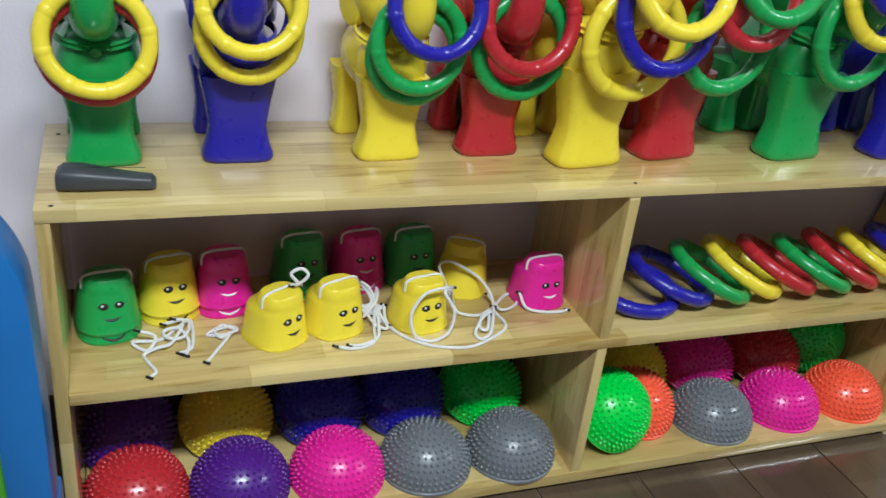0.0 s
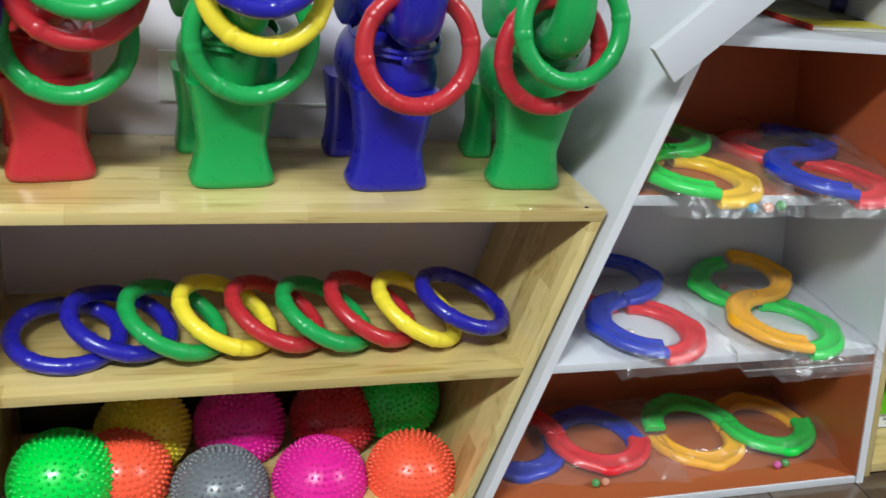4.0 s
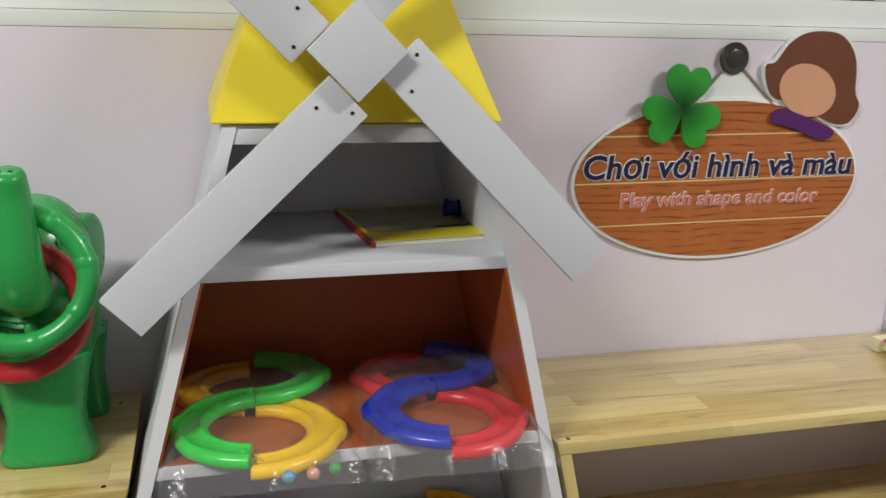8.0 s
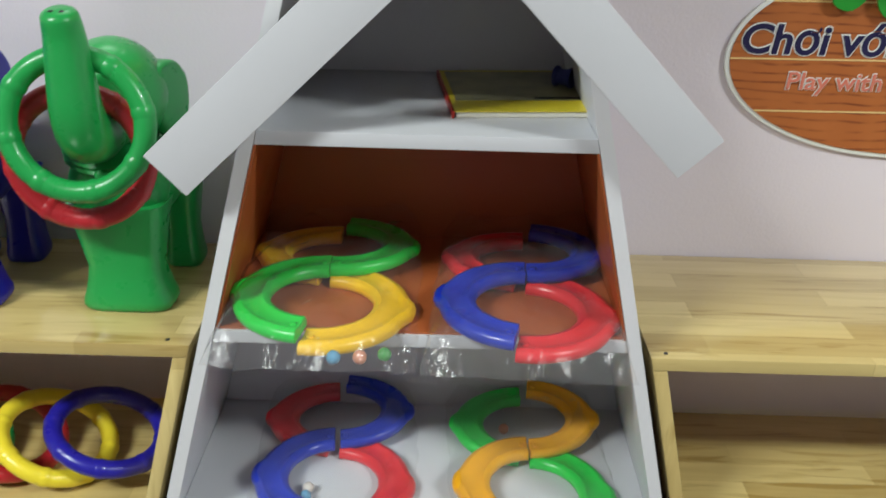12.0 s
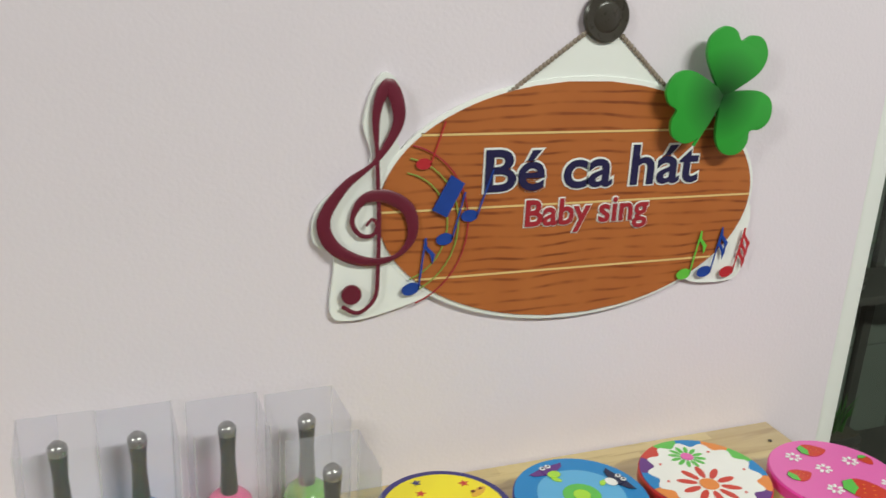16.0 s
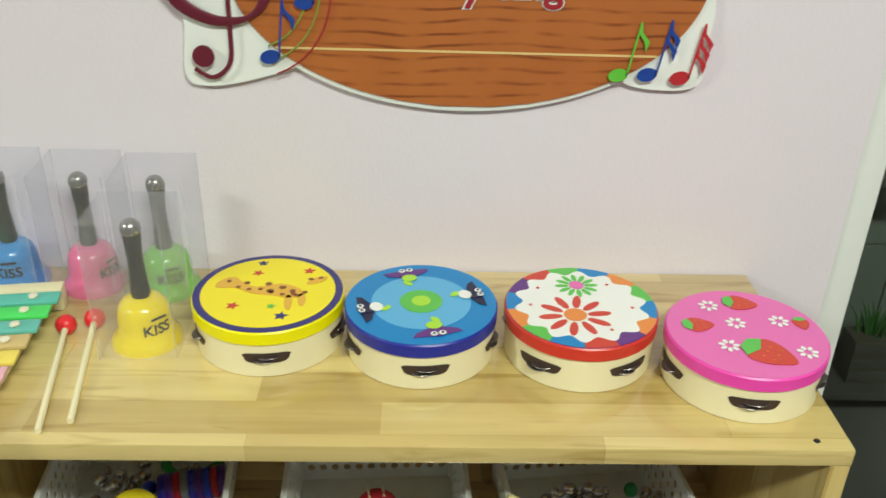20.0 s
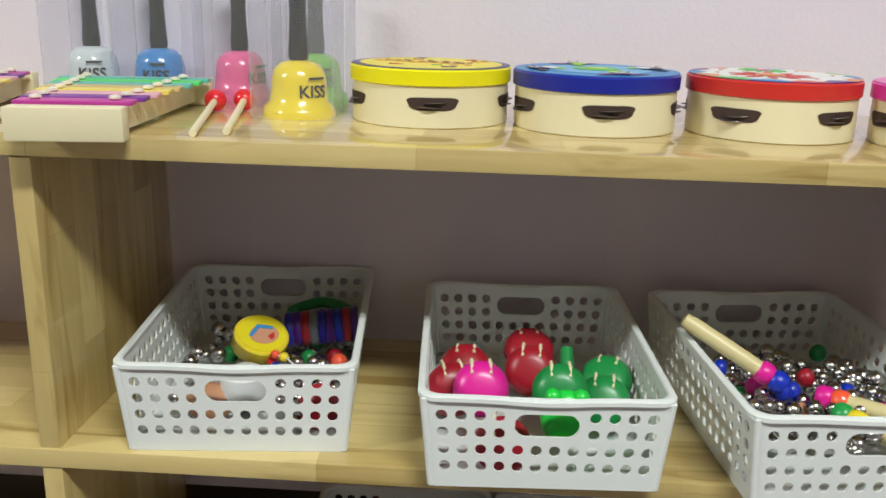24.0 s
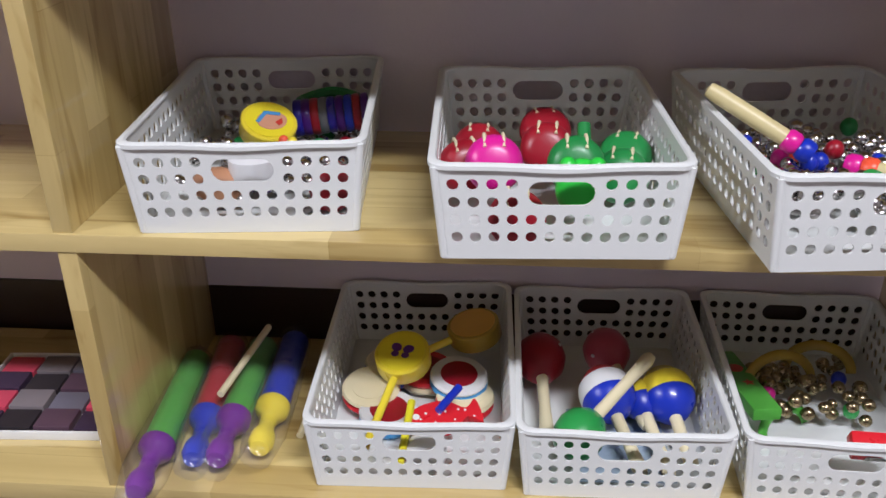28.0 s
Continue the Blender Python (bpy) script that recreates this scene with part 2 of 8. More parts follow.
TOY = {
    "green": plain("green_toy_plastic", (0.025, 0.33, 0.07), 0.3, 0.05, 9, 0.05, 60, coat=0.15),
    "blue": plain("blue_toy_plastic", (0.018, 0.014, 0.32), 0.3, 0.06, 9, 0.05, 60, coat=0.15),
    "yellow": plain("yellow_toy_plastic", (0.84, 0.68, 0.035), 0.3, 0.04, 9, 0.05, 60, coat=0.15),
    "red": plain("red_toy_plastic", (0.46, 0.022, 0.03), 0.3, 0.05, 9, 0.05, 60, coat=0.15),
    "pink": plain("pink_toy_plastic", (0.72, 0.015, 0.30), 0.3, 0.04, 9, coat=0.1),
    "orange": plain("orange_toy_plastic", (0.90, 0.11, 0.045), 0.3, 0.04, 9, coat=0.1),
    "grey": plain("grey_toy_plastic", (0.16, 0.175, 0.19), 0.3, 0.05, 9, coat=0.1),
    "purple": plain("purple_toy_plastic", (0.075, 0.012, 0.22), 0.32, 0.05, 9, coat=0.1),
    "lime": plain("lime_toy_plastic", (0.025, 0.62, 0.055), 0.3, 0.04, 9, coat=0.1),
    "leaf": plain("leaf_green_toy_plastic", (0.085, 0.40, 0.05), 0.34, 0.08, 14),
    "violet": plain("violet_toy_plastic", (0.17, 0.015, 0.29), 0.3, 0.05, 9, coat=0.1),
    "royal": plain("royal_blue_toy_plastic", (0.012, 0.035, 0.46), 0.3, 0.04, 9, coat=0.1),
    "maize": plain("maize_yellow_toy_plastic", (0.92, 0.56, 0.008), 0.3, 0.04, 9, coat=0.1),
    "amber": plain("amber_toy_plastic", (0.92, 0.44, 0.010), 0.32, 0.04, 9, coat=0.1),
    "gold": plain("dull_gold_plastic", (0.42, 0.29, 0.03), 0.35, 0.1, 12),
    "scarlet": plain("scarlet_toy_plastic", (0.72, 0.02, 0.03), 0.3, 0.04, 9, coat=0.1),
    "sky": plain("sky_blue_toy_plastic", (0.07, 0.30, 0.62), 0.3, 0.04, 9, coat=0.1),
    "crimson": plain("crimson_lacquer", (0.33, 0.010, 0.022), 0.34, 0.10, 20),
    "emerald": plain("emerald_lacquer", (0.015, 0.24, 0.055), 0.34, 0.10, 20),
    "rose": plain("faded_rose_lacquer", (0.42, 0.055, 0.09), 0.36, 0.12, 20),
    "peach": plain("peach_painted_wood", (0.52, 0.26, 0.14), 0.45, 0.2, 40),
    "white": plain("white_toy_plastic", (0.74, 0.75, 0.75), 0.34, 0.02, 9),
    "black": plain("black_toy_plastic", (0.015, 0.014, 0.014), 0.35, 0.1, 9),
    "cream": plain("cream_lacquered_wood", (0.82, 0.74, 0.48), 0.35, 0.05, 14, 0.05, 90),
}
BRASS = plain("dull_brass", (0.36, 0.29, 0.17), 0.28, 0.3, 60, metal=1.0)
STEEL = plain("nickel_steel", (0.55, 0.53, 0.52), 0.18, 0.1, 30, metal=1.0)

# ---- mesh helpers ----


def mesh_of(bm, name, material, smooth=True, angle=40):
    me = bpy.data.meshes.new(name)
    bmesh.ops.recalc_face_normals(bm, faces=bm.faces)
    bm.to_mesh(me)
    bm.free()
    for mt in (material if isinstance(material, (list, tuple)) else [material]):
        me.materials.append(mt)
    if smooth:
        me.shade_smooth()
        me.set_sharp_from_angle(angle=radians(angle))
    return me


def part(name, bm, material, parent=None, label="", m=None, smooth=True, angle=40):
    """One mesh object, under a thing or a part."""
    ob = new(name, bm if isinstance(bm, bpy.types.Mesh) else mesh_of(bm, name, material, smooth, angle))
    if parent:
        ob.parent = parent
    if m is not None:
        ob.matrix_basis = m
    if label:
        ob["label"] = label
    return ob


def thing(name, label, category, group="", m=None, kind=""):
    ob = new(name)
    ob.empty_display_size = 0.05
    if m is not None:
        ob.matrix_basis = m
    return tagged(ob, label, category, group, kind)


def solid(name, bm, material, label, category, group="", m=None, kind="", angle=40):
    ob = part(name, bm, material, None, label, m, True, angle)
    return tagged(ob, label, category, group, kind)


def box(x0, x1, y0, y1, z0, z1, bev=0.0015, bm=None, seg=2):
    bm = bm or bmesh.new()
    vs = [bm.verts.new((x, y, z)) for z in (z0, z1) for x, y in ((x0, y0), (x1, y0), (x1, y1), (x0, y1))]
    fs = [bm.faces.new([vs[i] for i in q]) for q in ((3, 2, 1, 0), (4, 5, 6, 7), (0, 1, 5, 4), (1, 2, 6, 5), (2, 3, 7, 6), (3, 0, 4, 7))]
    if bev:
        bmesh.ops.bevel(bm, geom=list({e for f in fs for e in f.edges}), offset=bev, segments=seg, affect="EDGES", profile=0.6)
    return bm


def prism(outline, y0, y1, bev=0.0, bm=None, axis="y", seg=2):
    """A flat outline pushed out into a slab: outline in (x, z) for axis y, in (x, y) for axis z, in (y, z) for axis x."""
    bm = bm or bmesh.new()

    def at(p, q):
        return (p[0], q, p[1]) if axis == "y" else (p[0], p[1], q) if axis == "z" else (q, p[0], p[1])
    a = [bm.verts.new(at(p, y0)) for p in outline]
    b = [bm.verts.new(at(p, y1)) for p in outline]
    n = len(outline)
    fs = [bm.faces.new(a), bm.faces.new(list(reversed(b)))]
    for i in range(n):
        fs.append(bm.faces.new((a[i], b[i], b[(i + 1) % n], a[(i + 1) % n])))
    if bev:
        bmesh.ops.recalc_face_normals(bm, faces=fs)
        es = [e for e in fs[0].edges] + [e for e in fs[1].edges]
        if n <= 8:
            es = list({e for f in fs for e in f.edges})
        bmesh.ops.bevel(bm, geom=es, offset=bev, segments=seg, affect="EDGES", profile=0.6)
    return bm


def lathe(profile, seg=32, bm=None, m=None, cap=True):
    """Turn (radius, z) round the z axis."""
    bm = bm or bmesh.new()
    rings = []
    for r, z in profile:
        if r < 1e-6:
            rings.append([bm.verts.new((0, 0, z))])
        else:
            rings.append([bm.verts.new((r * math.cos(2 * math.pi * i / seg), r * math.sin(2 * math.pi * i / seg), z)) for i in range(seg)])
    made = [v for r in rings for v in r]
    for a, b in zip(rings, rings[1:]):
        for i in range(seg):
            j = (i + 1) % seg
            if len(a) == 1 and len(b) > 1:
                bm.faces.new((a[0], b[j], b[i]))
            elif len(b) == 1 and len(a) > 1:
                bm.faces.new((a[i], a[j], b[0]))
            elif len(a) > 1:
                bm.faces.new((a[i], a[j], b[j], b[i]))
    if cap:
        for r in (rings[0], rings[-1]):
            if len(r) > 1:
                bm.faces.new(r)
    if m is not None:
        bmesh.ops.transform(bm, matrix=m, verts=made)
    return bm


def sweep(points, radius, seg=10, bm=None, closed=False, flat=1.0, caps=True, start=None):
    """A tube along points; radius a number or one for each point. flat squeezes it along its up, which begins as start."""
    bm = bm or bmesh.new()
    pts = [Vector(p) for p in points]
    n = len(pts)
    rad = radius if isinstance(radius, (list, tuple)) else [radius] * n
    rings, up = [], Vector(start) if start else None
    for i, p in enumerate(pts):
        d = (pts[(i + 1) % n] - pts[i - 1]) if closed else (pts[min(i + 1, n - 1)] - pts[max(i - 1, 0)])
        d.normalize()
        if up is None:
            up = Vector((0, 0, 1)) if abs(d.z) < 0.9 else Vector((0, 1, 0))
        side = d.cross(up).normalized()
        up = side.cross(d).normalized()
        rings.append([bm.verts.new(p + rad[i] * (math.cos(2 * math.pi * k / seg) * side + flat * math.sin(2 * math.pi * k / seg) * up)) for k in range(seg)])
    pairs = list(zip(rings, rings[1:])) + ([(rings[-1], rings[0])] if closed else [])
    for a, b in pairs:
        for k in range(seg):
            j = (k + 1) % seg
            bm.faces.new((a[k], a[j], b[j], b[k]))
    if caps and not closed:
        bm.faces.new(rings[0])
        bm.faces.new(rings[-1])
    return bm


def ball(r, at=(0, 0, 0), sx=1.0, sy=1.0, sz=1.0, u=16, v=10, bm=None):
    bm = bm or bmesh.new()
    c = Vector(at)
    rows = [[bm.verts.new(c + Vector((0, 0, -r * sz)))]]
    for j in range(1, v):
        p = -math.pi / 2 + math.pi * j / v
        rows.append([bm.verts.new(c + Vector((r * sx * math.cos(p) * math.cos(2 * math.pi * i / u), r * sy * math.cos(p) * math.sin(2 * math.pi * i / u), r * sz * math.sin(p)))) for i in range(u)])
    rows.append([bm.verts.new(c + Vector((0, 0, r * sz)))])
    for a, b in zip(rows, rows[1:]):
        for i in range(u):
            j = (i + 1) % u
            bm.faces.new((a[0], b[j], b[i]) if len(a) == 1 else (a[i], a[j], b[0]) if len(b) == 1 else (a[i], a[j], b[j], b[i]))
    return bm


def smooth_line(points, n=8, closed=False):
    """Catmull-Rom through the points."""
    p = [Vector(q) for q in points]
    out, m = [], len(p)
    for i in range(m if closed else m - 1):
        a, b, c, d = (p[(i + k) % m] for k in (-1, 0, 1, 2)) if closed else (p[max(i - 1, 0)], p[i], p[i + 1], p[min(i + 2, m - 1)])
        for k in range(n):
            t = k / n
            out.append(0.5 * ((2 * b) + (c - a) * t + (2 * a - 5 * b + 4 * c - d) * t * t + (3 * b - a - 3 * c + d) * t ** 3))
    if not closed:
        out.append(p[-1])
    return out


def lettering(text, size, depth, at, material, parent, name="lettering", label="", bold=0.0, width=0.0, shear=0.0):
    """Raised writing on an upright face that looks towards -y; at is its lower left corner."""
    cu = bpy.data.curves.new(name, "FONT")
    cu.body, cu.size, cu.extrude, cu.offset, cu.resolution_u, cu.shear = text, size, depth, bold, 4, shear
    tmp = bpy.data.objects.new(name, cu)
    scene.collection.objects.link(tmp)
    bpy.context.view_layer.update()
    me = bpy.data.meshes.new_from_object(tmp.evaluated_get(bpy.context.evaluated_depsgraph_get()))
    bpy.data.objects.remove(tmp)
    bpy.data.curves.remove(cu)
    xs = [v.co.x for v in me.vertices]
    k = width / (max(xs) - min(xs)) if width else 1.0
    me.transform(Matrix.Translation(at) @ pose(0, 0, 0, 90) @ Matrix.Diagonal((k, 1, 1, 1)) @ Matrix.Translation((-min(xs), 0, 0)))
    me.materials.clear()
    me.materials.append(material)
    if " " not in text:
        return part(name, me, None, parent, label)
    # each word is a part: cut the line where the gaps between letters are widest
    spans = sorted((min(me.vertices[i].co.x for i in p.vertices), max(me.vertices[i].co.x for i in p.vertices)) for p in me.polygons)
    gaps, reach = [], spans[0][1]
    for lo, hi in spans:
        gaps.append((lo - reach, (lo + reach) / 2))
        reach = max(reach, hi)
    cuts = sorted(c for _, c in sorted(gaps)[-text.count(" "):])
    for lo, hi in zip([-1e9, *cuts], [*cuts, 1e9]):
        bm = bmesh.new()
        bm.from_mesh(me)
        bmesh.ops.delete(bm, geom=[v for v in bm.verts if not lo < v.co.x <= hi], context="VERTS")
        word = bpy.data.meshes.new(name)
        bm.to_mesh(word)
        bm.free()
        word.materials.append(material)
        part(name, word, None, parent, label)


# ---- plan ----
TOP, BT = 0.593, 0.018          # height of the shelf tops, thickness of the boards
WALL_Y = 0.308
MID = 0.317                     # top of the middle boards
X_END, X_DIV_B, X_LEFT, X_DIV_A = -0.010, -0.855, -4.039, -3.201
WM = -2.016                     # middle of the windmill shelf


def wm_half(z, side=0):
    """Half of its outside width at height z; its sides lean in, not quite alike."""
    left, right = 0.427 - 0.261 * z, 0.403 - 0.2345 * z
    return left if side < 0 else right if side > 0 else (left + right) / 2

# ---- room ----
def slab(name, x0, x1, y0, y1, z0, z1, material, label, category):
    return tagged(part(name, box(x0, x1, y0, y1, z0, z1, 0), material, None, label), label, category, "", "structure")


WIN_X0, WIN_X1, SILL_Z = -6.2, -0.985, 1.133
DOOR_X0 = 0.09
slab("wall_north", -6.5, WIN_X0, WALL_Y, WALL_Y + 0.2, 0, 2.8, WALL, "lilac painted wall beside the window", "wall")
slab("wall_north", WIN_X0, WIN_X1, WALL_Y, WALL_Y + 0.2, 0, SILL_Z, WALL, "lilac painted wall behind the toy shelves", "wall")
slab("wall_north", WIN_X0, WIN_X1, WALL_Y, WALL_Y + 0.2, 2.3, 2.8, WALL, "lilac painted wall above the window", "wall")
slab("wall_north", WIN_X1, DOOR_X0, WALL_Y, WALL_Y + 0.2, 0, 2.8, WALL, "lilac painted wall between window and door", "wall")
slab("wall_north", DOOR_X0, 1.6, WALL_Y, WALL_Y + 0.2, 2.2, 2.8, WALL, "lilac painted wall above the glass door", "wall")
slab("wall_north", 1.45, 2.2, WALL_Y, WALL_Y + 0.2, 0, 2.8, WALL, "lilac painted wall past the glass door", "wall")
# unseen walls added to close the room; tone picked for light bounced into shelves
FAR_WALL = plain("unseen_wall_bounce_tone", (0.52, 0.47, 0.51), 0.7, 0.08, 2.0)
slab("wall_west", -6.7, -6.5, -5.6, WALL_Y + 0.2, 0, 2.8, FAR_WALL, "unseen side wall, pale plum tone set for bounced light", "wall")
slab("wall_east", 2.2, 2.4, -5.6, WALL_Y + 0.2, 0, 2.8, FAR_WALL, "unseen side wall, pale plum tone set for bounced light", "wall")
slab("wall_south", -6.7, 2.4, -5.8, -5.6, 0, 2.8, FAR_WALL, "unseen wall facing the shelves, pale plum tone set for bounced light", "wall")
slab("ceiling", -6.7, 2.4, -5.8, WALL_Y + 0.2, 2.8, 2.9, plain("ceiling_white", (0.8, 0.8, 0.79), 0.7, 0.02, 3), "white painted ceiling", "ceiling")
floor = slab("floor", -6.7, 2.4, -5.8, WALL_Y + 0.2, -0.1, -0.004, plain("floor_joint", (0.20, 0.16, 0.11), 0.7, 0.1, 20), "grey-brown wood-look plank tile floor", "floor")
slab("wall_next_room", -7.5, -0.3, 1.2, 1.3, -0.2, 2.8, WALL, "lilac wall of the next room behind the window", "wall")
slab("partition", -0.3, -0.2, WALL_Y + 0.2, 1.2, -0.2, 2.8, WALL, "lilac end wall of the next room", "wall")
slab("partition", -7.6, -7.5, WALL_Y + 0.2, 1.3, -0.2, 2.8, WALL, "lilac end wall of the next room", "wall")
slab("ceiling_next_room", -7.6, -0.2, WALL_Y + 0.2, 1.3, 2.8, 2.9, plain("ceiling_white", (0.8, 0.8, 0.79), 0.7, 0.02, 3), "white ceiling of the next room", "ceiling")
slab("backdrop", -0.2, 3.5, 1.2, 1.3, -0.2, 3.2, DARK_GAP, "dark outside wall seen through the glass at night", "backdrop")
slab("skirting", -6.5, DOOR_X0, WALL_Y - 0.0025, WALL_Y, 0, 0.1, SKIRT, "dark brown tile skirting along the wall", "skirting")

# ---- wooden shelves ----


def shelf_unit(name, label, left, slanted, divider, right):
    """Open two-bay shelf on three boards; one end leans to follow the windmill shelf. x at floor height and lean per metre."""
    root = thing(name, label, "shelf")
    lx = lambda z: (WM + wm_half(z, 1) + 0.012) if slanted == "left" else left
    rx = lambda z: (WM - wm_half(z, -1) - 0.012) if slanted == "right" else right
    D = WALL_Y - 0.013 - 0.002

    def board(nm, z0, z1, y1=D):
        o = [(lx(z0) + (0 if nm == "top_board" else BT), z0), (rx(z0) - (0 if nm == "top_board" else BT), z0),
             (rx(z1) - (0 if nm == "top_board" else BT), z1), (lx(z1) + (0 if nm == "top_board" else BT), z1)]
        return part(nm, prism(o, 0, y1, 0.0016), W_X, root)
    board("top_board", TOP - BT, TOP, WALL_Y - 0.003)
    board("middle_board", MID - BT, MID)
    board("bottom_board", 0.012, 0.034)
    zt = TOP - BT - 0.0005
    for nm, fx, s in (("left_upright", lx, 1), ("right_upright", rx, -1)):
        o = [(fx(0.0), 0.0), (fx(0.0) + s * BT, 0.0), (fx(zt) + s * BT, zt), (fx(zt), zt)]
        part(nm, prism(o, 0.001, D, 0.0016), W_Z, root)
    part("divider", box(divider - BT / 2, divider + BT / 2, 0.002, D, MID, zt, 0.0012), W_Z, root)
    part("divider", box(divider - BT / 2, divider + BT / 2, 0.002, D, 0.034, MID - BT, 0.0012), W_Z, root)
    part("plinth", box(lx(0) + 0.03, rx(0) - 0.03, 0.012, 0.03, 0.0, 0.012, 0), W_X, root)
    for sx in (lx(TOP) + 0.02, rx(TOP) - 0.03, divider):
        for sy in (0.012, 0.26):
            part("screw", lathe([(0.003, TOP - 0.001), (0.003, TOP + 0.0006), (0.0, TOP + 0.0004)], 10), TOY["black"], root, m=Matrix.Translation((sx, sy, 0)))
    return root


shelf_unit("toy_shelf", "pale varnished rubberwood two-bay toy shelf with elephants on top", X_LEFT, "right", X_DIV_A, None)
shelf_unit("music_shelf", "pale varnished rubberwood two-bay shelf holding instruments", None, "left", X_DIV_B, X_END)

# ---- windmill shelf ----
WMT = 0.016


def windmill_shelf():
    root = thing("windmill_shelf", "tapered windmill-shaped shelf of pale grey board with orange backs", "shelf")
    D = WALL_Y - 0.018
    y0 = -0.012
    h = wm_half
    levels = (0.0, 0.309, 0.606, 0.853)
    topz = 1.036
    for s, nm in ((-1, "left_side"), (1, "right_side")):
        o = [(WM + s * h(0, s), 0), (WM + s * (h(0, s) - WMT), 0), (WM + s * (h(topz, s) - WMT), topz), (WM + s * h(topz, s), topz)]
        part(nm, prism(o, y0, D, 0.001), WHITE_LAM, root)
        # white banding on the front edge
        part("edge_band", prism(o, y0 - 0.002, y0 - 0.0002, 0.0), WHITE_EDGE, root)
    for i, z in enumerate(levels):
        e = WMT + 0.0005
        o = [(WM - h(z, -1) + e, z), (WM + h(z, 1) - e, z), (WM + h(z + WMT, 1) - e, z + WMT), (WM - h(z + WMT, -1) + e, z + WMT)]
        part("shelf_board", prism(o, y0, D, 0.0008), WHITE_LAM, root)
    a = h(topz - 0.022) - WMT - 0.0005
    part("head_board", box(WM - a, WM + a, y0, D, topz - 0.022, topz, 0.0008), WHITE_LAM, root)
    tops = [*levels, topz - 0.022]
    for i in range(4):
        z0, z1 = tops[i] + WMT + 0.0005, tops[i + 1] - 0.0005
        mt = ORANGE_LAM if i in (0, 2) else WHITE_LAM
        e = WMT + 0.0005
        al, bl, ar, br = h(z0, -1) - e, h(z1, -1) - e, h(z0, 1) - e, h(z1, 1) - e
        part("back_panel", prism([(WM - al, z0), (WM + ar, z0), (WM + br, z1), (WM - bl, z1)], D - 0.008, D - 0.001, 0), mt, root, "orange laminate back panel" if i in (0, 2) else "")
        if i in (0, 2):
            for s in (-1, 1):
                a, b = (al, bl) if s < 0 else (ar, br)
                o = [(WM + s * a, z0), (WM + s * (a - 0.003), z0), (WM + s * (b - 0.003), z1), (WM + s * b, z1)]
                part("side_lining", prism(o, y0 + 0.001, D - 0.009, 0), ORANGE_LAM, root, "orange laminate lining")
        if i == 0:
            part("floor_lining", box(WM - al + 0.004, WM + ar - 0.004, y0 + 0.004, D - 0.009, z0 - 0.0003, z0 + 0.002, 0), ORANGE_LAM, root, "orange laminate lining")
        if i == 2:
            part("floor_lining", box(WM - al + 0.004, WM + ar - 0.004, y0 + 0.004, D - 0.009, z0 - 0.0003, z0 + 0.002, 0), ORANGE_LAM, root, "orange laminate lining")
    # hipped roof
    rz0, rz1 = topz, topz + 0.36
    ra, rb = h(topz) + 0.012, 0.03
    ya, yb = y0 - 0.008, D - 0.004
    yc = (ya + yb) / 2
    bm = bmesh.new()
    lo = [bm.verts.new(p) for p in ((WM - ra, ya, rz0 + 0.002), (WM + ra, ya, rz0 + 0.002), (WM + ra, yb, rz0 + 0.002), (WM - ra, yb, rz0 + 0.002))]
    hi = [bm.verts.new(p) for p in ((WM - rb, yc - 0.03, rz1), (WM + rb, yc - 0.03, rz1), (WM + rb, yc + 0.03, rz1), (WM - rb, yc + 0.03, rz1))]
    bm.faces.new(lo)
    bm.faces.new(hi)
    for i in range(4):
        j = (i + 1) % 4
        bm.faces.new((lo[i], lo[j], hi[j], hi[i]))
    bmesh.ops.bevel(bm, geom=bm.edges[:], offset=0.0015, segments=2, affect="EDGES")
    part("roof", bm, YELLOW_LAM, root, "yellow hipped roof")
    # sails
    cx, cz, yv = WM - 0.012, 1.121, -0.052
    part("hub_board", box(-0.0388, 0.0388, -0.016, 0.0, -0.0388, 0.0388, 0.001), WHITE_LAM, root, "", Matrix.Translation((cx, yv, cz)) @ pose(0, 0, 0, 0, 45, 0))
    part("axle", box(-0.02, 0.02, 0.0, 0.075, -0.02, 0.02, 0.001), WHITE_LAM, root, "", Matrix.Translation((cx, yv + 0.0165, cz)))
    for k, (ang, off) in enumerate(((-136.3, 0.0), (-45.6, 0.0), (135, 0.0), (45, 0.0))):
        c, s = math.cos(radians(ang)), math.sin(radians(ang))
        m = Matrix.Translation((cx, yv + 0.016, cz)) @ pose(0, 0, 0, 0, -ang, 0)
        sail = part("sail", box(0.0395, 0.392, -0.0155, 0.0, 0.0005, 0.0605, 0.001), WHITE_LAM, root, "pale grey board sail", m)
        for sx in (0.05, 0.075):
            part("screw", lathe([(0.0022, -0.001), (0.0022, 0.0005), (0, 0.0006)], 8), TOY["black"], sail, m=Matrix.Translation((sx, -0.016, 0.03 + 0.016 * (1 if sx < 0.06 else -1))) @ pose(0, 0, 0, 90))
    return root


windmill_shelf()

# ---- window and glass door ----
GLASS = clear_film("window_glass", 0.02, (0.92, 0.97, 0.95), 0.0, 0.02)


